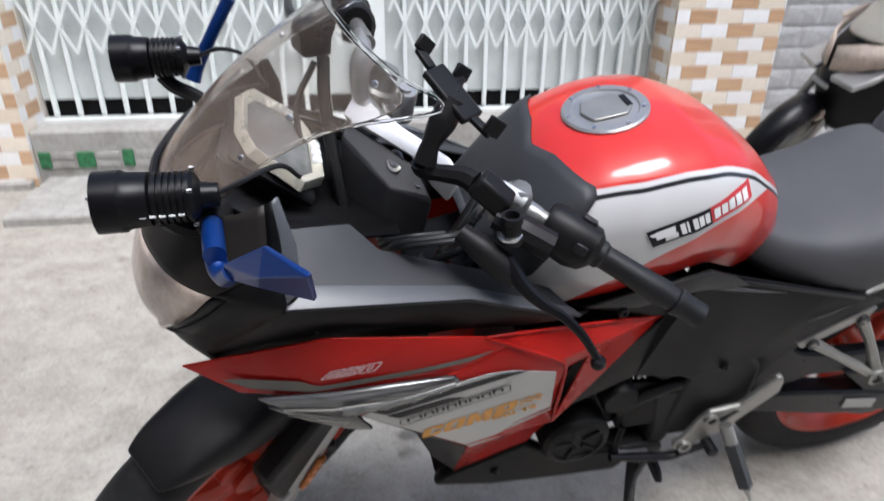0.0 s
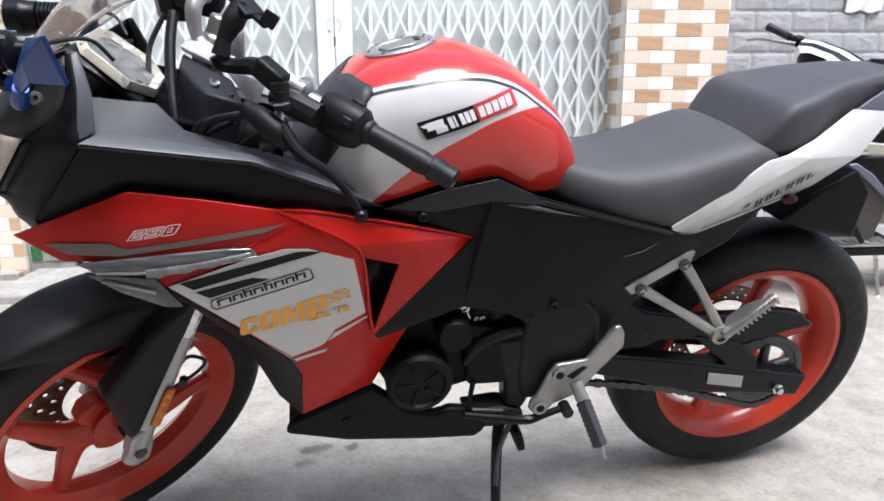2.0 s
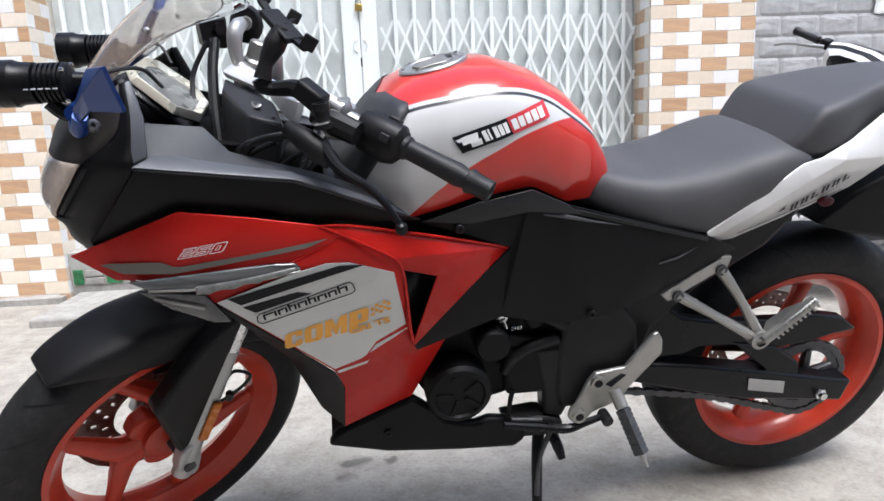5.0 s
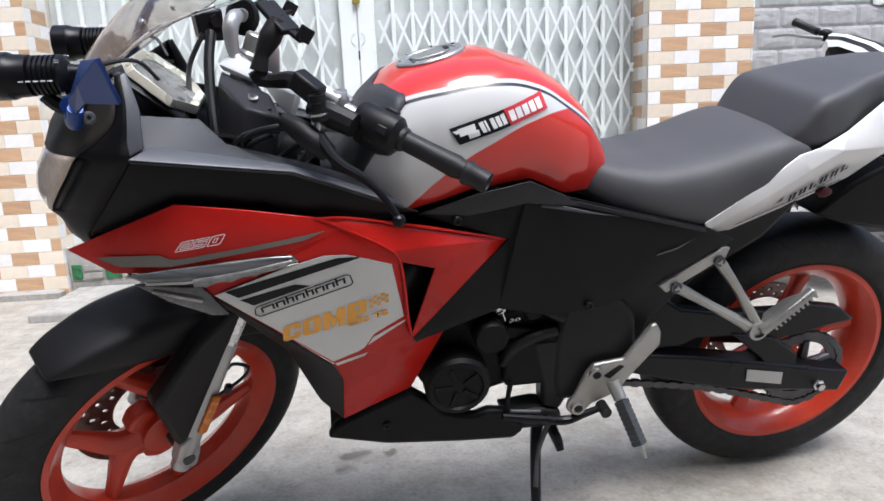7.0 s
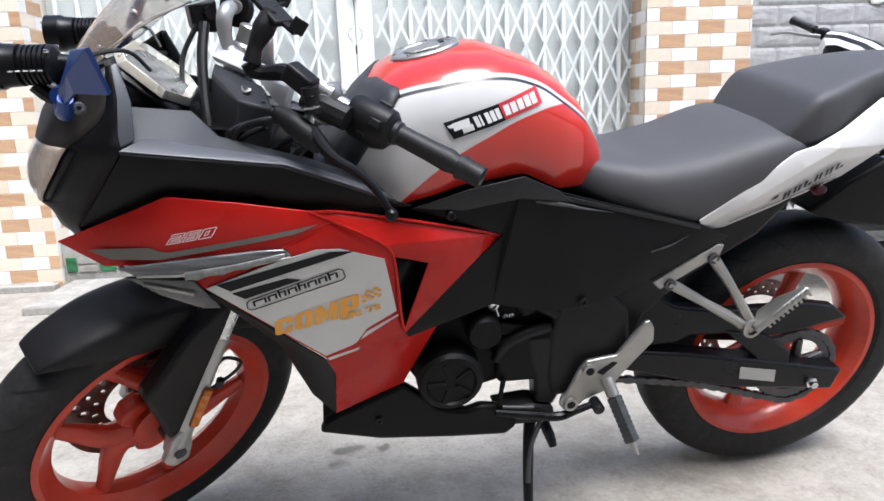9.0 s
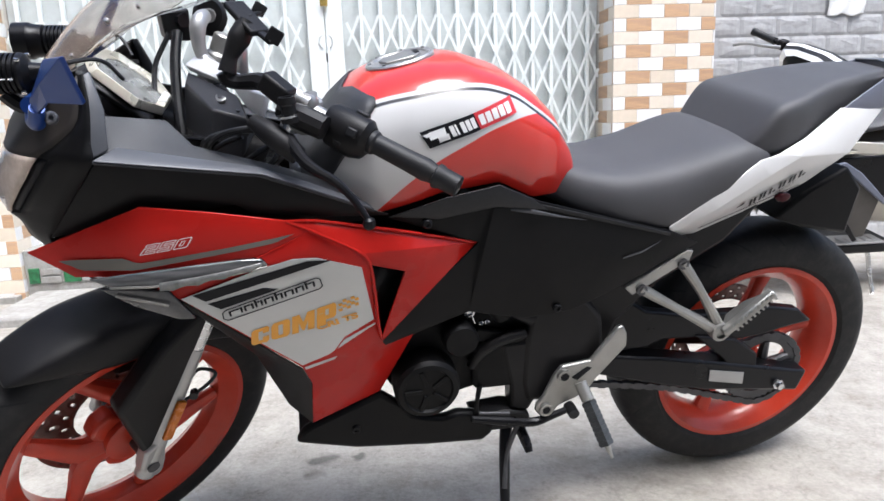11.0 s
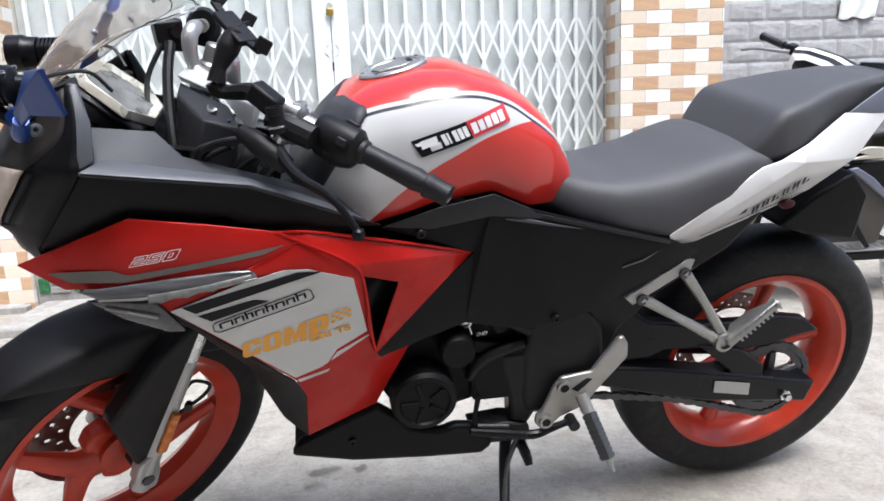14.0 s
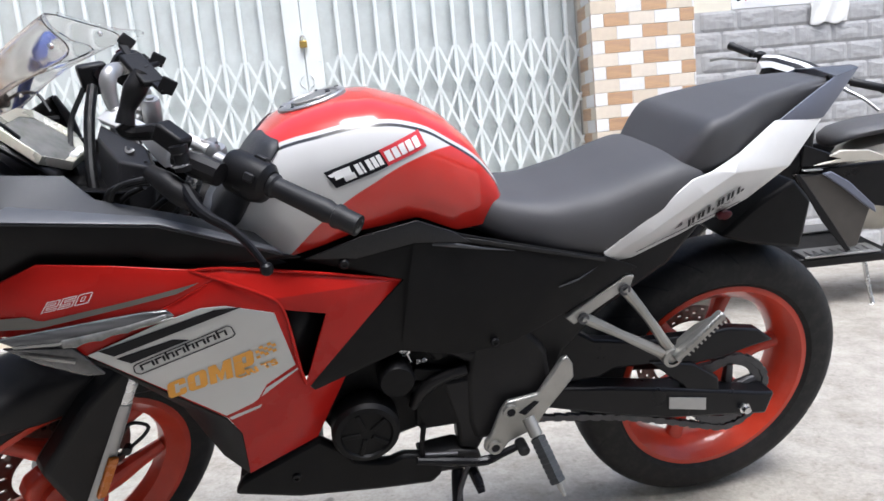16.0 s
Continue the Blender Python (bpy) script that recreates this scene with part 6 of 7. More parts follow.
# pillion peg bracket
br = part("peg_bracket", prism([(0.420, 0.608), (0.402, 0.590), (0.305, 0.648), (0.296, 0.632), (0.284, 0.678), (0.300, 0.680)], 0.112, 0.124), ALU, bike, "cast aluminium pillion peg bracket", bevel=0.003)
part("bracket_arm", tube([(0.385, 0.118, 0.603), (0.305, 0.128, 0.556), (0.215, 0.134, 0.502)], [0.012, 0.009, 0.012], 10, 5), ALU, br)
part("bracket_arm", tube([(0.302, 0.118, 0.652), (0.25, 0.128, 0.582), (0.198, 0.134, 0.502)], [0.012, 0.009, 0.012], 10, 5), ALU, br)
part("bracket_boss", lathe(bmesh.new(), [(0.020, 0), (0.020, 0.030), (0.013, 0.032), (0.013, 0.026)], pose(0.201, 0.120, 0.496, -90), 22), ALU, br)
for p in ((0.385, 0.603), (0.304, 0.652)):
    part("bolt", lathe(bmesh.new(), [(0.011, 0), (0.011, 0.008), (0.006, 0.008), (0.006, 0.004)], pose(p[0], 0.122, p[1], -90), 14), DARKSTEEL, br)
pm = along((0.203, 0.156, 0.500), (0.112, 0.162, 0.592))[0]
peg = part("pillion_peg", move(boxed((-0.010, -0.008, 0.0), (0.010, 0.008, 0.128)), pm), ALU, bike, "cast aluminium pillion peg, folded up", bevel=0.005)
part("peg_web", move(prism([(0.006, 0.0), (0.034, 0.03), (0.030, 0.075), (0.008, 0.120)], -0.004, 0.004), pm), ALU, peg, bevel=0.004)
for k in range(10):
    part("peg_tooth", boxed((-0.0145, -0.008, 0.024 + k * 0.0105), (-0.009, 0.008, 0.0285 + k * 0.0105), pm), ALU, peg)
# rider peg plate with heel guard
hp = part("heel_plate", prism([(0.572, 0.375), (0.552, 0.428), (0.538, 0.448), (0.476, 0.454), (0.428, 0.526), (0.416, 0.529), (0.405, 0.510), (0.402, 0.480), (0.462, 0.405), (0.476, 0.380), (0.496, 0.368), (0.535, 0.352), (0.552, 0.330), (0.574, 0.330), (0.586, 0.345), (0.584, 0.362)], 0.122, 0.134), ALU, bike, "cast aluminium heel plate", bevel=0.004)
for p in ((0.533, 0.428), (0.565, 0.350)):
    part("bolt", lathe(bmesh.new(), [(0.0145, 0), (0.0145, 0.012), (0.0095, 0.012), (0.0095, 0.006)], pose(p[0], 0.130, p[1], -90), 20), ALU, hp)
    part("bolt_socket", lathe(bmesh.new(), [(0.0092, 0), (0.0088, 0.004)], pose(p[0], 0.137, p[1], -90), 6), STICKER_BLACK, hp)
# Black patch on the face: shade of a recess as colour.
part("recess_shade", prism([(0.516, 0.420), (0.484, 0.442), (0.474, 0.438), (0.502, 0.412)], 0.1335, 0.1355), STICKER_BLACK, hp)
pegm = along((0.492, 0.162, 0.390), (0.464, 0.232, 0.306))[0]
rp = part("rider_peg", lathe(bmesh.new(), [(0.013, -0.03), (0.013, 0.008), (0.006, 0.01), (0.006, 0.112), (0.004, 0.116), (0.0035, 0.128)], pegm, 12), ALU, bike, "rider foot peg with ribbed rubber")
prof = [(0.012, 0.010)]
for k in range(9):
    prof += [(0.0152, 0.012 + k * 0.010), (0.0152, 0.019 + k * 0.010), (0.0136, 0.0195 + k * 0.010), (0.0136, 0.0215 + k * 0.010)]
part("peg_rubber", lathe(bmesh.new(), prof, pegm @ Matrix.Rotation(radians(28), 4, "Z"), 4), PEGRUBBER, rp, "grey-black ribbed rubber", smooth=False)
part("gear_pedal", tube([(0.720, 0.13, 0.345), (0.650, 0.132, 0.330), (0.588, 0.133, 0.318), (0.552, 0.136, 0.330), (0.512, 0.14, 0.347)], [0.007, 0.010, 0.010, 0.008, 0.007], 10, 5), GLOSSBLACK, bike, "black gear pedal")
part("pedal_rubber", lathe(bmesh.new(), [(0.008, -0.006), (0.0115, -0.004), (0.0115, 0.026), (0.008, 0.029)], pose(0.512, 0.134, 0.346, -90), 18), GRIP, bike)
part("gear_rod", rodded((0.703, 0.125, 0.352), (0.640, 0.128, 0.344), 0.0042), DARKSTEEL, bike)
part("gear_link", tube([(0.708, 0.12, 0.340), (0.708, 0.12, 0.372), (0.700, 0.11, 0.41)], [0.006, 0.0045, 0.006], 8, 4), ENGINE, bike)
stand = part("side_stand", tube([(0.628, 0.085, 0.300), (0.640, 0.115, 0.250), (0.652, 0.175, 0.150), (0.660, 0.236, 0.072)], [0.014, 0.012, 0.0105, 0.010], 12, 5), GLOSSBLACK, bike, "black steel side stand, folded out")
part("stand_foot", boxed((-0.022, -0.014, -0.004), (0.022, 0.02, 0.006), Matrix.Translation((0.660, 0.246, 0.066)) @ pose(0, 0, 0, 14)), GLOSSBLACK, stand, bevel=0.003)
part("stand_spring", tube([(0.615, 0.115, 0.300), (0.640, 0.130, 0.24), (0.652, 0.165, 0.18)], 0.006, 8, 8), DARKSTEEL, stand)
part("stand_tab", tube([(0.612, 0.10, 0.298), (0.602, 0.135, 0.272), (0.598, 0.150, 0.255)], [0.012, 0.011, 0.008], 10, 4), GLOSSBLACK, stand)

# engine fittings
part("coolant_hose", tube([(0.716, 0.098, 0.450), (0.698, 0.106, 0.488), (0.660, 0.108, 0.512), (0.612, 0.104, 0.520)], [0.010, 0.012, 0.013, 0.012], 12, 5), BLACK, bike)
part("frame_tube", tube([(0.76, 0.10, 0.655), (0.70, 0.102, 0.612), (0.60, 0.105, 0.555)], 0.019, 12, 4), GLOSSBLACK, bike)
part("gearbox_cover", prism([(0.72, 0.50), (0.62, 0.52), (0.60, 0.46), (0.61, 0.392), (0.71, 0.394)], 0.075, 0.105), ENGINE, bike, bevel=0.01)
part("intake_hose", tube([(0.73, 0.06, 0.66), (0.70, 0.095, 0.63), (0.655, 0.10, 0.565)], [0.026, 0.028, 0.024], 12, 5), ENGINE, bike)
part("cylinder_rib", prism([(0.71, 0.54), (0.60, 0.51), (0.60, 0.49), (0.72, 0.51)], 0.08, 0.104), ENGINE, bike, bevel=0.004)
for x, z, r in ((0.726, 0.577, 0.011), (0.775, 0.532, 0.004), (0.702, 0.551, 0.005), (0.690, 0.552, 0.005)):
    part("engine_bolt", lathe(bmesh.new(), [(r, 0), (r, 0.006), (r * 0.6, 0.007), (r * 0.55, 0.003)], pose(x, 0.098, z, -90), 12), STEEL, bike)
part("drain_stub", rodded((0.722, 0.102, 0.572), (0.716, 0.104, 0.553), 0.003), STEEL, bike)
part("radiator_brace", boxed((0.93, -0.09, 0.45), (0.95, 0.09, 0.70)), DARKSTEEL, bike)
part("inner_frame", prism([(1.12, 0.80), (0.95, 0.84), (0.75, 0.80), (0.60, 0.70), (0.66, 0.62), (0.85, 0.72), (1.05, 0.72)], -0.075, 0.075), ENGINE, bike, bevel=0.01)
for p, y in (((0.820, 0.787), 0.154), ((0.846, 0.590), 0.140), ((0.561, 0.585), 0.131), ((0.95, 0.350), 0.119)):
    part("panel_screw", lathe(bmesh.new(), [(0.0085, -0.002), (0.0085, 0.003), (0.0065, 0.005), (0.004, 0.005), (0.004, 0.002)], pose(p[0], y, p[1], -90), 14), GLOSSBLACK, bike)
for p, y in (((1.210, 0.934), 0.128), ((1.277, 0.957), 0.204)):
    part("panel_screw", lathe(bmesh.new(), [(0.007, -0.002), (0.007, 0.003), (0.004, 0.004), (0.003, 0.001)], Matrix.Translation((p[0], y, p[1])) @ pose(0, 0, 0, -20), 12), DARKSTEEL, bike)

# front wheel fittings
part("sensor_cable", tube([(1.269, 0.06, 0.419), (1.244, 0.062, 0.435), (1.213, 0.06, 0.457), (1.202, 0.058, 0.476), (1.230, 0.056, 0.485), (1.253, 0.06, 0.462)], 0.0035, 8, 6), GRIP, bike)
part("cable_clip", rodded((1.244, 0.054, 0.435), (1.244, 0.070, 0.435), 0.008), GRIP, bike)
steered("reflector", boxed((-0.008, -0.004, -0.045), (0.010, 0.006, 0.045), Matrix.Translation(AXLE_F + Vector((-0.052, 0.118, 0.105))) @ pose(0, 0, 0, 0, -26, 0)), AMBER, "amber side reflector", bevel=0.003)
steered("brake_caliper", prism([(1.30, 0.40), (1.25, 0.46), (1.28, 0.52), (1.35, 0.48), (1.37, 0.42)], AXLE_F.y - 0.10, AXLE_F.y - 0.045), GLOSSBLACK, "black brake caliper", bevel=0.008)
part("brake_hose", tube([STEERING @ Vector(p) for p in ((1.27, -0.05, 0.47), (1.22, 0.02, 0.52), (1.17, 0.06, 0.60), (1.16, 0.06, 0.72))], 0.005, 8, 6), GRIP, bike)
for k in range(3):
    a = radians(50 + 120 * k)
    m2 = Matrix.Translation(AXLE_F) @ Matrix.Rotation(math.pi / 2, 4, "X")
    part("hub_web", move(prism([(0.02, -0.030), (0.075, -0.030), (0.085, 0.0), (0.075, 0.030), (0.02, 0.030)], -0.020, 0.020), STEERING @ m2 @ Matrix.Rotation(a, 4, "Z") @ Matrix.Rotation(math.pi / 2, 4, "X")), ORANGE, FRONT, bevel=0.008)

# ---- graphics ----
def words(text, size, x, z, turn, yfun, material, name, lift=0.002, shear=0.0, bold=0.0, wide=1.0, parent=None, box=None):
    """Lettering in the built-in font laid on the left side; x, z: its lower left corner as one reads it."""
    cu = bpy.data.curves.new("lettering", "FONT")
    cu.body, cu.size, cu.shear, cu.offset = text, size, shear, bold
    tmp = new("lettering", cu)
    bpy.context.view_layer.update()
    me = bpy.data.meshes.new_from_object(tmp.evaluated_get(bpy.context.evaluated_depsgraph_get()))
    bpy.data.objects.remove(tmp)
    c, sn = math.cos(radians(turn)), math.sin(radians(turn))
    kx, ky, ox, oy = wide, 1.0, 0.0, 0.0
    if box:                             # stretched to a given width and height
        xs, ys = [v.co.x for v in me.vertices], [v.co.y for v in me.vertices]
        kx, ky, ox, oy = box[0] / (max(xs) - min(xs)), box[1] / (max(ys) - min(ys)), min(xs), min(ys)
    for v in me.vertices:
        a, b = (v.co.x - ox) * kx, (v.co.y - oy) * ky
        px, pz = x - (a * c - b * sn), z + (a * sn + b * c)
        v.co = (px, yfun(px, pz) + lift, pz)
    me.materials.clear()
    me.materials.append(material)
    ob = new(name, me)
    ob.parent = parent or bike
    return ob

def patch(name, outline, yfun, material, lift=0.0015, label=""):
    bm = poly([(x, yfun(x, z) + lift, z) for x, z in outline], [list(range(len(outline)))])
    bm.normal_update()
    if sum(f.normal.y for f in bm.faces) < 0:
        bmesh.ops.reverse_faces(bm, faces=bm.faces)
    return part(name, bm, material, bike, label, smooth=False)

def strip(x, z, w, h, turn, slant=0.0):
    c, sn = math.cos(radians(turn)), math.sin(radians(turn))
    return [(x - (a * c - b * sn), z + (a * sn + b * c)) for a, b in ((0, 0), (w, 0), (w + slant, h), (slant, h))]

def inset(pts, d):
    """A closed outline moved inwards by d."""
    area = sum(p[0] * q[1] - q[0] * p[1] for p, q in zip(pts, pts[1:] + pts[:1]))
    d = d if area > 0 else -d
    out = []
    for i, p in enumerate(pts):
        a, b = Vector(p) - Vector(pts[i - 1]), Vector(pts[(i + 1) % len(pts)]) - Vector(p)
        na, nb = Vector((-a.y, a.x)).normalized(), Vector((-b.y, b.x)).normalized()
        m = na + nb
        m = m / max(0.35, m.length_squared / 2)
        out.append((p[0] + m.x * d, p[1] + m.y * d))
    return out

def block_letters(name, shapes, corners, gap, yfun, material, lift, line=0.0):
    """Block letters, each one mesh, full or as a line, between four corners (lower left, lower right, upper right, upper left as read)."""
    a, b, c, d = [Vector(q) for q in corners]
    total = sum(w for w, _ in shapes) + gap * (len(shapes) - 1)
    off = 0.0
    for w, shape in shapes:
        pts = []
        for u, v in shape:
            f = (off + u * w) / total
            p = a.lerp(b, f).lerp(d.lerp(c, f), v)
            pts.append((p.x, p.y))
        n = len(pts)
        ring = pts + (inset(pts, line) if line else [])
        bm = poly([(x, yfun(x, z) + lift, z) for x, z in ring], [(k, (k + 1) % n, n + (k + 1) % n, n + k) for k in range(n)] if line else [list(range(n))])
        if not line:
            bmesh.ops.triangulate(bm, faces=bm.faces)
        bm.normal_update()
        if sum(f.normal.y for f in bm.faces) < 0:
            bmesh.ops.reverse_faces(bm, faces=bm.faces)
        part(name, bm, material, bike, smooth=False)
        off += w + gap
TWO = [(0, 0), (1, 0), (1, 0.26), (0.30, 0.26), (0.30, 0.37), (1, 0.37), (1, 0.92), (0.92, 1), (0, 1), (0, 0.74), (0.70, 0.74), (0.70, 0.63), (0, 0.63)]
FIVE = [(0, 0), (0.92, 0), (1, 0.08), (1, 0.63), (0.30, 0.63), (0.30, 0.74), (1, 0.74), (1, 1), (0, 1), (0, 0.37), (0.70, 0.37), (0.70, 0.26), (0, 0.26)]
NOUGHT = [(0.10, 0), (0.90, 0), (1, 0.10), (1, 0.90), (0.90, 1), (0.10, 1), (0, 0.90), (0, 0.10)]
NOUGHT_HOLE = [(0.36, 0.28), (0.64, 0.28), (0.64, 0.72), (0.36, 0.72)]
NUMBER = [(1.256, 0.7905), (1.189, 0.8005), (1.178, 0.8175), (1.243, 0.8075)]
block_letters("number_hole", [(1.0, NOUGHT_HOLE)], [(1.2112, 0.7972), (1.189, 0.8005), (1.178, 0.8175), (1.1997, 0.8142)], 0.0, blade_y, STICKER_WHITE, 0.0030, 0.0009)
block_letters("number_250", [(1.0, TWO), (1.0, FIVE), (1.0, NOUGHT)], NUMBER, 0.12, blade_y, STICKER_WHITE, 0.0030, 0.0011)
BIG_C = [(0.14, 0), (0.88, 0), (1, 0.10), (1, 0.40), (0.64, 0.40), (0.64, 0.22), (0.40, 0.22), (0.40, 0.78), (0.64, 0.78), (0.64, 0.62), (1, 0.62), (1, 0.90), (0.88, 1), (0.14, 1), (0, 0.86), (0, 0.14)]
BIG_O = [(0.15, 0), (0.85, 0), (1, 0.15), (1, 0.85), (0.85, 1), (0.15, 1), (0, 0.85), (0, 0.505), (0.38, 0.505), (0.38, 0.80), (0.62, 0.80), (0.62, 0.20), (0.38, 0.20), (0.38, 0.495), (0, 0.495), (0, 0.15)]
BIG_M = [(0, 0), (0.30, 0), (0.30, 0.52), (0.46, 0.06), (0.56, 0.06), (0.70, 0.52), (0.70, 0), (1, 0), (1, 1), (0.68, 1), (0.50, 0.52), (0.32, 1), (0, 1)]
BIG_P = [(0, 0), (0.48, 0), (0.48, 0.28), (0.88, 0.28), (1, 0.40), (1, 0.88), (0.88, 1), (0, 1), (0, 0.66), (0.44, 0.66), (0.44, 0.80), (0.62, 0.80), (0.62, 0.50), (0.44, 0.50), (0.44, 0.65), (0, 0.65)]
block_letters("comp_lettering", [(0.9, BIG_C), (0.95, BIG_O), (1.15, BIG_M), (1.0, BIG_P)], [(1.118, 0.610), (0.980, 0.640), (0.978, 0.682), (1.115, 0.641)], 0.10, side_y, STICKER_GOLD, 0.0024)
words("CRI TS", 0.017, 1.010, 0.6265, 15, side_y, STICKER_GOLD, "small_lettering", 0.0030, 0.0, 0.0008, box=(0.070, 0.0125))
for i in range(5):
    for j in range(4):
        if (i + j) % 2 == 0:
            patch("chequer", strip(0.974 - i * 0.0066, 0.661 + j * 0.0054 + i * 0.0021, 0.0066, 0.0054, 17), side_y, STICKER_GOLD, 0.0026)
# boxed maker's mark: a rounded outline with plain bars for the letters
fr = [(1.153, 0.673), (1.153, 0.684), (1.148, 0.689), (1.008, 0.7335), (1.002, 0.731), (0.9985, 0.717), (1.003, 0.712), (1.146, 0.669)]
for a, b in zip(fr, fr[1:] + fr[:1]):
    d = (b[0] - a[0], b[1] - a[1])
    n = math.hypot(*d)
    nx, nz = -d[1] / n * 0.0009, d[0] / n * 0.0009
    patch("mark_outline", [(a[0] + nx, a[1] + nz), (b[0] + nx, b[1] + nz), (b[0] - nx, b[1] - nz), (a[0] - nx, a[1] - nz)], side_y, STICKER_BLACK, 0.0026)
def glyph(x, z, w, h, tall):
    """A letter-sized mark of plain bars: two stems and a bar between them."""
    c, sn = math.cos(radians(17.5)), math.sin(radians(17.5))
    def bar(a, b, bw, bh):
        patch("mark_bar", strip(x - (a * c - b * sn), z + (a * sn + b * c), bw, bh, 17.5, 0.0016), side_y, STICKER_BLACK, 0.0026)
    bar(0, 0, 0.0036, h + tall)
    bar(w - 0.0036, 0, 0.0036, h)
    bar(0.0036, h - 0.0028, w - 0.0072, 0.0028)
off = 0.0
for w, tall in ((0.022, 0), (0.0155, 0), (0.0125, 0.004), (0.0155, 0), (0.0125, 0.004), (0.0155, 0), (0.0145, 0), (0.0155, 0.005)):
    glyph(1.143 - off * math.cos(radians(17.5)), 0.6755 + off * math.sin(radians(17.5)), w, 0.0105, tall)
    off += w + 0.0024

# sticker on the tank: black and red field, plain white shapes
def tank_patch(name, outline, material, lift, nx=12, nz=4, label=""):
    """A four-cornered film that follows the tank."""
    bm = bmesh.new()
    a, b, c, d = [Vector((x, 0, z)) for x, z in outline]
    g = []
    for j in range(nz + 1):
        row = []
        for i in range(nx + 1):
            u, v = i / nx, j / nz
            p = (a * (1 - u) + b * u) * (1 - v) + (d * (1 - u) + c * u) * v
            row.append(bm.verts.new((p.x, tank_y(p.x, p.z) + lift, p.z)))
        g.append(row)
    for j in range(nz):
        for i in range(nx):
            bm.faces.new((g[j][i], g[j][i + 1], g[j + 1][i + 1], g[j + 1][i]))
    bm.normal_update()
    if sum(f.normal.y for f in bm.faces) < 0:
        bmesh.ops.reverse_faces(bm, faces=bm.faces)
    return part(name, bm, material, bike, label)
SA, SB, SC, SD = (0.819, 0.919), (0.670, 0.964), (0.681, 0.990), (0.836, 0.945)
def on_sticker(u, v):
    x = (SA[0] * (1 - u) + SB[0] * u) * (1 - v) + (SD[0] * (1 - u) + SC[0] * u) * v
    z = (SA[1] * (1 - u) + SB[1] * u) * (1 - v) + (SD[1] * (1 - u) + SC[1] * u) * v
    return (x, z)
def sticker_quad(name, u0, v0, u1, v1, mt, lift, slant=0.0, nx=6):
    return tank_patch(name, [on_sticker(u0, v0), on_sticker(u1, v0), on_sticker(u1 + slant, v1), on_sticker(u0 + slant, v1)], mt, lift, nx, 3)
sticker_quad("sticker_black_field", 0, 0, 0.56, 1, STICKER_BLACK, 0.0012, 0, 10)
sticker_quad("sticker_red_field", 0.56, 0, 1, 1, STICKER_RED, 0.0012, 0, 8)
for k in range(5):
    u = 0.27 + k * 0.056
    sticker_quad("sticker_bar", u, 0.20, u + (0.02 if k == 1 else 0.044), 0.80, STICKER_WHITE, 0.0020, 0.006, 2)
    u = 0.585 + k * 0.076
    sticker_quad("sticker_bar", u, 0.20, u + 0.060, 0.80, STICKER_WHITE, 0.0020, 0.006, 2)
sticker_quad("sticker_emblem", 0.05, 0.42, 0.22, 0.84, STICKER_WHITE, 0.0020, 0.02, 4)
sticker_quad("sticker_emblem", 0.12, 0.14, 0.235, 0.48, STICKER_WHITE, 0.0020, 0.01, 4)
sticker_quad("sticker_emblem", 0.03, 0.62, 0.09, 0.80, STICKER_WHITE, 0.0020, -0.02, 3)

def tail_y(x, z):
    return 0.094 + 0.2415 * (x - 0.121) + 0.4725 * (z - 0.758)
for k in range(6):
    # six serif-like letters as plain bars: a stem and a shorter half each
    off = k * 0.0215
    bx, bz = 0.175 - off * 0.875, 0.757 + off * 0.49
    patch("maker_bar", strip(bx, bz, 0.0062, 0.0175, 29, 0.003), tail_y, STICKER_BLACK, 0.004)
    patch("maker_bar", strip(bx - 0.0085 * 0.875, bz + 0.0085 * 0.49, 0.0062, 0.0175 if k not in (2, 5) else 0.006, 29, 0.003), tail_y, STICKER_BLACK, 0.004)
words("SPORT", 0.011, 0.117, 0.777, 29, tail_y, GREY, "tail_lettering", 0.004, 0.15, 0.0, 1.3)
for k in range(3):
    patch("maker_emblem", strip(0.207 - k * 0.003, 0.7585 + k * 0.0045, 0.015 - k * 0.004, 0.0026, 24, 0.003), tail_y, STICKER_BLACK, 0.004)
patch("tail_pinstripe", [(0.283, 0.7225), (0.062, 0.7895), (0.062, 0.792), (0.283, 0.725)], tail_y, STICKER_BLACK, 0.004)
part("side_reflector", lathe(bmesh.new(), [(0.0165, -0.002), (0.0165, 0.004), (0.013, 0.006)], pose(0.094, 0.100, 0.768, -90) @ Matrix.Diagonal((1, 0.6, 1, 1)), 20), REDLENS, bike, "dark red side reflector")

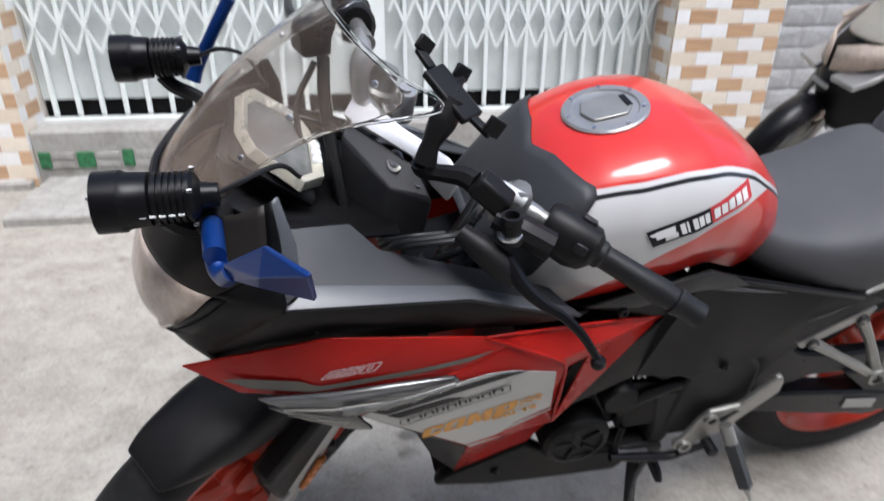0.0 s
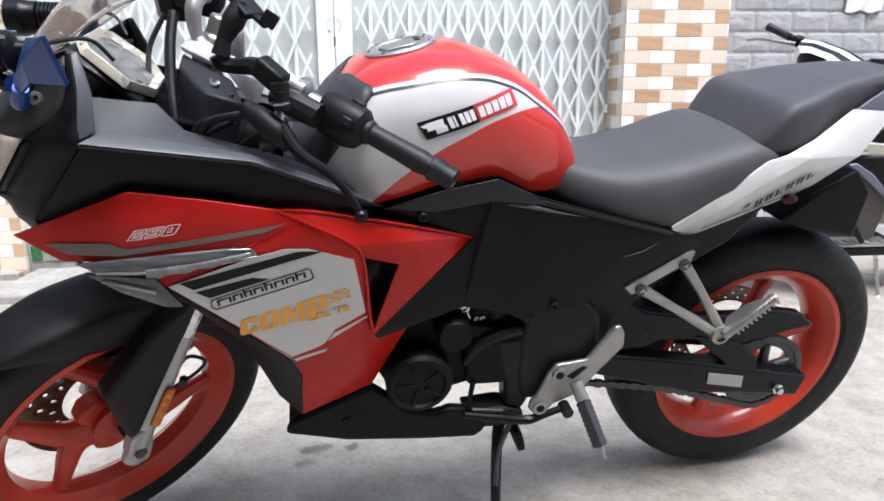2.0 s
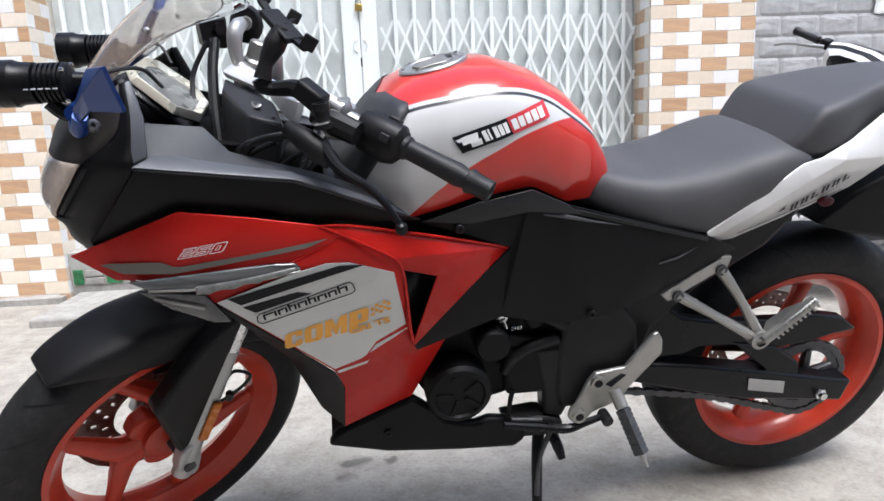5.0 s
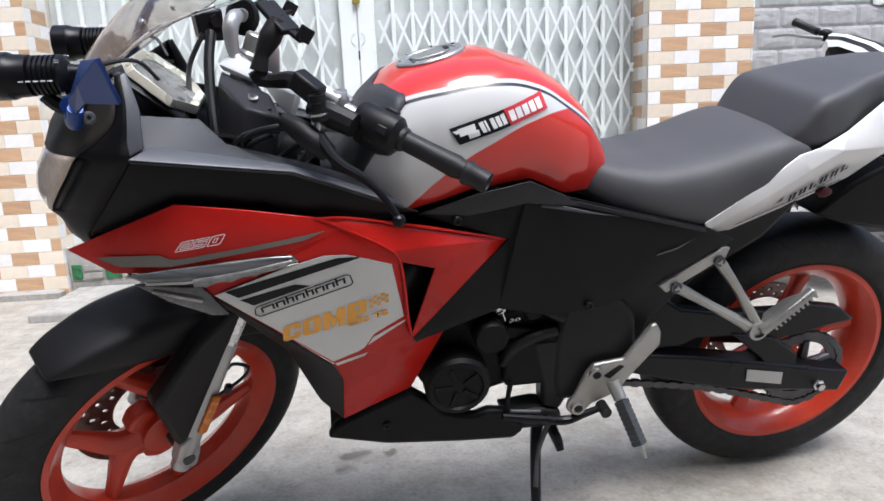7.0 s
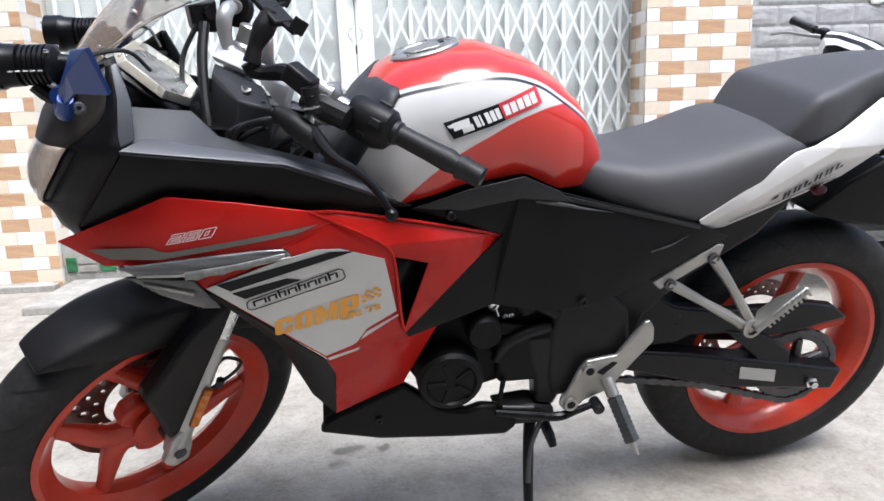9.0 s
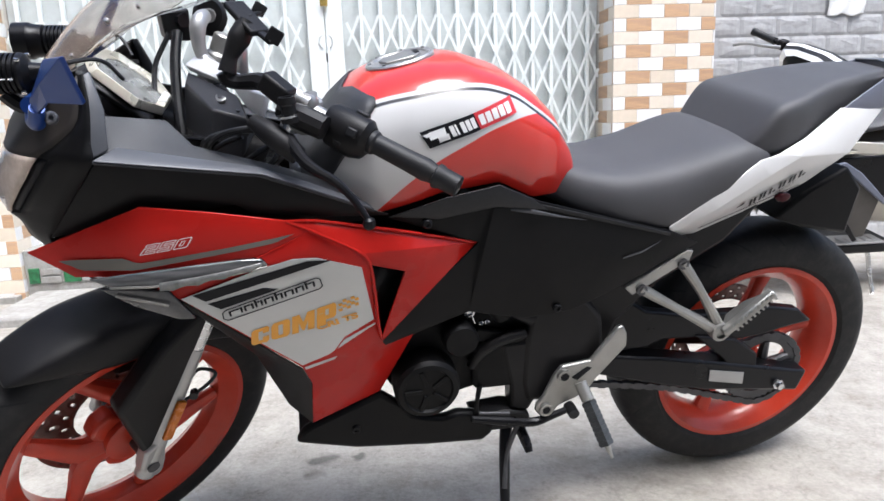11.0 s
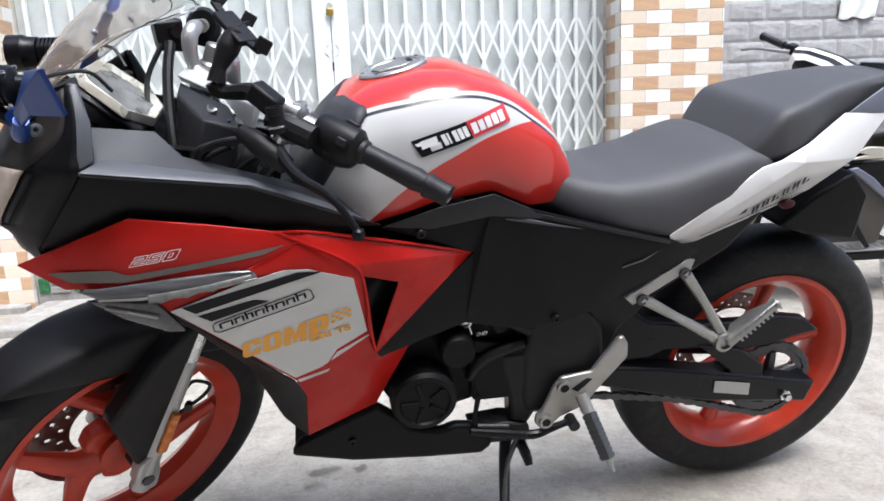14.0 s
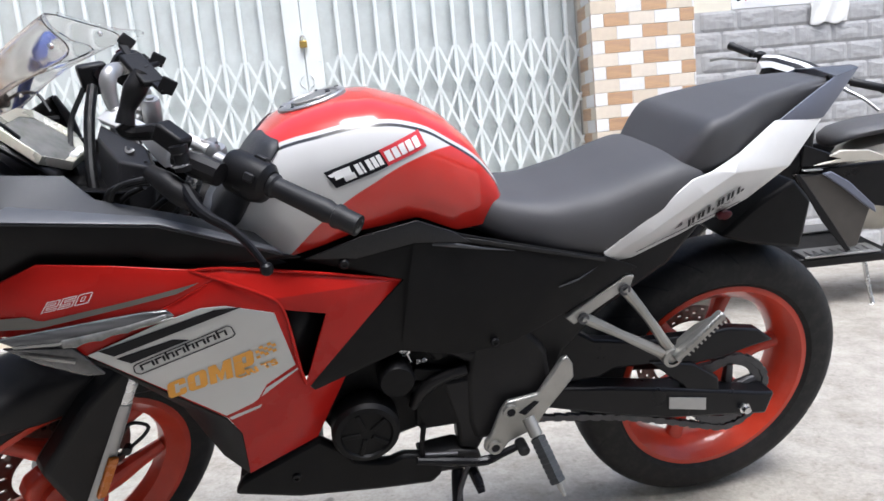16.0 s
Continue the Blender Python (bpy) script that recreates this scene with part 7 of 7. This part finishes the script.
# ---- parked scooter beside the grey wall ----
def scooter():
    S = pose(2.165, 3.10, 0, -11, 0, 187)
    sc = empty("scooter", S, label="black and champagne scooter parked by the grey wall", category="scooter")
    def sp(name, bm, mt, label="", **kw):
        return part(name, bm, mt, sc, label, **kw)
    axis = Vector((-math.sin(radians(26)), 0, math.cos(radians(26))))
    turn = Matrix.Translation((0.40, 0, 0.9)) @ Matrix.Rotation(radians(34), 4, axis) @ Matrix.Translation((-0.40, 0, -0.9))
    raised = turn @ Matrix.Translation((-0.05, 0, 0.095))
    def bar(name, bm, mt, label="", **kw):
        return part(name, move(bm, raised), mt, sc, label, **kw)
    def sym(name, bm, mt, label="", **kw):
        return pair(name, bm, mt, sc, label, **kw)
    for x, nm in ((0.62, "front_wheel"), (-0.60, "rear_wheel")):
        B = (turn if x > 0 else Matrix.Identity(4)) @ Matrix.Translation((x, 0, 0.275)) @ Matrix.Rotation(math.pi / 2, 4, "X")
        w = sp(nm, lathe(bmesh.new(), [(0.19, -0.03), (0.17, -0.02), (0.17, 0.02), (0.19, 0.03)], B, 36, closed=True), ALU, "cast wheel")
        part("tyre", lathe(bmesh.new(), [(0.185, -0.035), (0.23, -0.048), (0.265, -0.035), (0.275, 0), (0.265, 0.035), (0.23, 0.048), (0.185, 0.035)], B, 40, closed=True), RUBBER, w)
        for k in range(5):
            a = 2 * math.pi * k / 5
            part("spoke", rodded(B @ Vector((0, 0, 0)), B @ Vector((0.18 * math.cos(a), 0.18 * math.sin(a), 0)), 0.022, 0.015, 8), ALU, w)
    rings = []
    for a in np.linspace(radians(5), radians(165), 16):
        rings.append([(0.62 + (0.30 - 0.03 * q * q) * math.cos(a), 0.065 * q, 0.275 + (0.30 - 0.03 * q * q) * math.sin(a)) for q in (-1, -0.7, -0.3, 0, 0.3, 0.7, 1)])
    sp("front_fender", move(loft(rings, closed=False), turn), GLOSSBLACK, "black front fender", solid=0.004)
    for s in (1, -1):
        sp("fork_leg", move(rodded((0.62, s * 0.075, 0.26), (0.47, s * 0.075, 0.66), 0.019), turn), ALU)
    # apron, headlamp and handlebar cowl
    rows = [(0.44, [(0.52, 0), (0.50, 0.07), (0.44, 0.13), (0.36, 0.17)]), (0.60, [(0.575, 0), (0.555, 0.08), (0.48, 0.16), (0.36, 0.21)]), (0.74, [(0.565, 0), (0.54, 0.10), (0.46, 0.19), (0.34, 0.24)]),
            (0.84, [(0.50, 0), (0.475, 0.10), (0.40, 0.18), (0.30, 0.22)]), (0.93, [(0.42, 0), (0.40, 0.08), (0.35, 0.13), (0.27, 0.15)])]
    rings = []
    for z, half in rows:
        l = [(x, y, z) for x, y in half]
        rings.append([(x, -y, z) for x, y, z in l[:0:-1]] + l)
    sp("front_apron", loft(rings, closed=False), GLOSSBLACK, "glossy black front apron", solid=0.005, sub=1, angle=60)
    sym("headlamp", loft([[(0.575, 0.02, 0.70), (0.575, 0.02, 0.80)], [(0.545, 0.10, 0.715), (0.525, 0.10, 0.835)], [(0.475, 0.18, 0.76), (0.455, 0.17, 0.85)], [(0.40, 0.215, 0.81), (0.38, 0.20, 0.86)]], closed=False), MILKY, "large hazy headlamp", solid=0.01)
    sym("front_trim", prism([(0.585, 0.69), (0.48, 0.735), (0.38, 0.80), (0.38, 0.775), (0.48, 0.705), (0.58, 0.665)], 0.06, 0.20, 0.9), SILVERPAINT, "silver trim", bevel=0.004)
    rings = []
    for z, half in ((0.835, [(0.512, 0), (0.485, 0.09), (0.415, 0.165), (0.33, 0.20)]), (0.90, [(0.475, 0), (0.452, 0.085), (0.39, 0.145), (0.31, 0.17)]), (0.985, [(0.425, 0), (0.41, 0.06), (0.37, 0.10), (0.30, 0.11)])):
        l = [(x, y, z) for x, y in half]
        rings.append([(x, -y, z) for x, y, z in l[:0:-1]] + l)
    sp("front_panel", loft(rings, closed=False), SCOOTER_BODY, "champagne painted front panel", solid=0.005, sub=1, angle=60)
    sp("badge_bar", boxed((0.565, -0.05, 0.625), (0.582, 0.05, 0.64)), SILVERPAINT)
    sp("fog_lamp", lathe(bmesh.new(), [(0.05, 0), (0.05, 0.02), (0.03, 0.03)], pose(0.53, 0, 0.50, 0, 80, 0), 20), MILKY)
    outline = [(0.455, 0.04, 0.97, 1.00), (0.425, 0.09, 0.945, 1.04), (0.395, 0.125, 0.935, 1.06), (0.355, 0.142, 0.93, 1.068), (0.315, 0.15, 0.935, 1.07), (0.275, 0.15, 0.945, 1.065), (0.235, 0.12, 0.96, 1.04), (0.215, 0.08, 0.97, 1.02)]
    cowl = bar("handlebar_cowl", boxed((0.24, -0.07, 0.96), (0.42, 0.07, 1.02)), GLOSSBLACK, "black and white handlebar cowl", bevel=0.02)
    def cowl_ring(x, w, z0, z1):
        return [(x + (z - 1.0) * 0.55, y, z) for y, z in ((-w, z0), (-w * 1.02, (z0 + z1) / 2), (-w * 0.88, z1 - 0.018), (-w * 0.4, z1), (w * 0.4, z1), (w * 0.88, z1 - 0.018), (w * 1.02, (z0 + z1) / 2), (w, z0))]
    for k, (p, q) in enumerate(zip(outline, outline[1:])):
        part("cowl_panel", move(loft([cowl_ring(*p), cowl_ring(*q)]), raised), (STICKER_WHITE, GLOSSBLACK)[(k + 1) % 2], cowl, ("white cowl panel", "black cowl panel")[(k + 1) % 2])
    for s in (1, -1):
        bar("handlebar", rodded((0.29, s * 0.10, 1.015), (0.25, s * 0.34, 1.02), 0.012), BLACK)
        bar("grip", lathe(bmesh.new(), [(0.019, 0), (0.017, 0.01), (0.017, 0.115), (0.02, 0.12), (0.02, 0.135), (0.012, 0.137)], along((0.268, s * 0.235, 1.017), (0.25, s * 0.34, 1.02))[0], 14), GRIP, "black rubber grip")
        bar("brake_lever", tube([(0.31, s * 0.18, 1.01), (0.335, s * 0.25, 1.0), (0.335, s * 0.33, 0.985), (0.33, s * 0.40, 0.955)], [0.010, 0.008, 0.0065, 0.007], 8, 5), SILVERPAINT, "silver brake lever")
        bar("switch_housing", boxed((0.255, s * 0.19 - 0.02, 0.995), (0.305, s * 0.19 + 0.02, 1.04)), BLACK, bevel=0.008)
        sp("turn_signal", prism([(0.46, 0.86), (0.34, 0.92), (0.33, 0.88), (0.44, 0.835)], s * 0.175, s * 0.21, 0.8), MILKY, bevel=0.005)
    # leg shield, floor, body
    sp("leg_shield", prism([(0.34, 0.42), (0.32, 0.90), (0.27, 0.92), (0.27, 0.40)], -0.20, 0.20), BLACK, "black inner leg shield", bevel=0.02)
    sym("side_wing", prism([(0.378, 0.70), (0.24, 0.69), (0.014, 0.525), (0.05, 0.345), (0.10, 0.335), (0.22, 0.50)], 0.222, 0.246), LEGSHIELD, "brown-grey leg-shield wing", bevel=0.006)
    sym("wing_edge", prism([(0.385, 0.705), (0.360, 0.705), (0.200, 0.490), (0.085, 0.330), (0.105, 0.322), (0.235, 0.480)], 0.2465, 0.256), GLOSSBLACK, "black edge of the wing", bevel=0.004)
    sym("wing_fin", prism([(0.262, 0.698), (0.225, 0.706), (0.140, 0.655), (0.010, 0.535), (-0.004, 0.498), (0.060, 0.545), (0.160, 0.625)], 0.246, 0.266), TAILGREY, "blue-grey fin on the wing", bevel=0.005)
    sym("wing_line", prism([(0.350, 0.722), (0.262, 0.720), (0.262, 0.713), (0.345, 0.715)], 0.240, 0.258), SILVERPAINT, bevel=0.002)
    sym("side_cowl", prism([(0.345, 0.828), (0.20, 0.772), (0.150, 0.735), (0.20, 0.715), (0.345, 0.730)], 0.205, 0.236), GLOSSBLACK, "black side cowl", bevel=0.006)
    sym("cowl_band", prism([(0.300, 0.734), (0.150, 0.738), (-0.010, 0.728), (-0.016, 0.748), (0.060, 0.782), (0.185, 0.792), (0.235, 0.770), (0.190, 0.756)], 0.236, 0.252), SCOOTER_BODY, "champagne band", bevel=0.005)
    sym("lower_cowl", prism([(0.33, 0.712), (-0.10, 0.722), (-0.12, 0.50), (0.02, 0.53), (0.22, 0.66)], 0.205, 0.232), GLOSSBLACK, bevel=0.006)
    sp("floorboard", boxed((-0.16, -0.20, 0.235), (0.30, 0.20, 0.285)), BLACK, "black floorboard", bevel=0.012)
    sym("foot_plate", boxed((-0.10, 0.10, 0.286), (0.26, 0.205, 0.296)), SILVERPAINT, "patterned silver foot plate", bevel=0.003)
    for k in range(8):
        sp("plate_stud", boxed((-0.07 + k * 0.04, 0.14, 0.296), (-0.05 + k * 0.04, 0.19, 0.301)), SILVERPAINT, bevel=0.002)
    rings = []
    for x, w, z0, z1 in ((0.06, 0.12, 0.40, 0.76), (-0.10, 0.16, 0.30, 0.80), (-0.22, 0.175, 0.32, 0.82), (-0.45, 0.18, 0.40, 0.83), (-0.68, 0.15, 0.52, 0.86), (-0.86, 0.08, 0.70, 0.87)):
        rings.append([(x, -w * 0.8, z0), (x, -w, (z0 + z1) / 2), (x, -w * 0.8, z1), (x, w * 0.8, z1), (x, w, (z0 + z1) / 2), (x, w * 0.8, z0)])
    sp("body", loft(rings), SCOOTER_BODY, "champagne painted body", sub=1, angle=60)
    sym("body_flash", prism([(-0.14, 0.40), (-0.45, 0.52), (-0.70, 0.66), (-0.45, 0.58), (-0.15, 0.52)], 0.165, 0.187), GLOSSBLACK, "black body flash", bevel=0.005)
    rings = []
    for x, w, z in ((0.105, 0.07, 0.79), (0.07, 0.115, 0.845), (-0.15, 0.14, 0.868), (-0.40, 0.135, 0.875), (-0.62, 0.10, 0.905), (-0.72, 0.06, 0.90)):
        rings.append([(x, -w, z - 0.06), (x, -w, z - 0.02), (x, -w * 0.7, z), (x, w * 0.7, z), (x, w, z - 0.02), (x, w, z - 0.06)])
    sp("seat", loft(rings), SEATSKIN, "black vinyl seat", sub=1, angle=60)
    sp("engine_case", prism([(-0.20, 0.24), (-0.25, 0.36), (-0.60, 0.36), (-0.66, 0.26), (-0.50, 0.20)], 0.06, 0.15), DARKSTEEL, bevel=0.02)
    st = sp("side_stand", tube([(-0.05, 0.17, 0.235), (-0.06, 0.21, 0.12), (-0.065, 0.245, 0.045), (-0.035, 0.262, 0.042)], [0.011, 0.010, 0.009, 0.009], 10, 5), STEEL, "steel side stand")
    for s in (1, -1):
        sp("centre_stand", tube([(-0.22, s * 0.10, 0.24), (-0.26, s * 0.13, 0.16), (-0.33, s * 0.14, 0.13)], 0.011, 8, 5), DARKSTEEL)
scooter()

# ---- small pieces of the setting ----
def split_stone(parent):
    """Rough pillow-faced stone tiles in running bond."""
    rnd = random.Random(11)
    L, H = 0.2345, 0.1195
    forms = []
    for n in range(6):
        bm = bmesh.new()
        l, h = L - 0.003, H - 0.003
        xs, zs = (0, 0.022, 0.075, 0.125, 0.175, l - 0.022, l), (0, 0.016, 0.040, 0.062, 0.085, h - 0.016, h)
        g = []
        for j, z in enumerate(zs):
            row = []
            for i, x in enumerate(xs):
                e = i in (0, 6) or j in (0, 6)
                q = i in (1, 5) or j in (1, 5)
                d = 0.0015 if e else (0.0065 if q else 0.0085 + rnd.uniform(-0.002, 0.0025))
                row.append(bm.verts.new((x + (0 if e else rnd.uniform(-0.004, 0.004) * (0 if q else 2)), -d, z + (0 if e or q else rnd.uniform(-0.005, 0.005)))))
            g.append(row)
        for j in range(6):
            for i in range(6):
                bm.faces.new((g[j][i], g[j][i + 1], g[j + 1][i + 1], g[j + 1][i]))
        bmesh.ops.triangulate(bm, faces=bm.faces)
        me = bpy.data.meshes.new("stone_tile")
        bm.to_mesh(me)
        bm.free()
        me.materials.append(GREYTILE)
        forms.append(me)
    z, row = 1.55 - H, 0
    while z > -0.05:
        u = 4.155 - L + (L * 0.57 if row % 2 else 0.0)
        while u < U2 + 2.6:
            if u >= U2 - 0.002:
                ob = new("stone_tile", forms[rnd.randrange(6)])
                ob.parent = parent
                ob.location = (u + 0.0025, 0.205, z + 0.002)
            u += L
        z -= H
        row += 1
split_stone(grey_wall)
wall_tiles(pillar_right, U1, U2, -0.03, 1.95, 0.004, None, 0)
wall_tiles(pillar_right, -0.246, 0.0, -0.03, 1.95, 0.0, (U1 + 0.004, -math.pi / 2, 0.0), 2)
wall_tiles(pillar_left, UL - 0.65, UL, -0.03, 1.95, 0.004, None, 1)
wall_tiles(pillar_left, 0.0, 0.246, -0.03, 1.95, 0.0, (UL - 0.004, math.pi / 2, 0.004), 0)
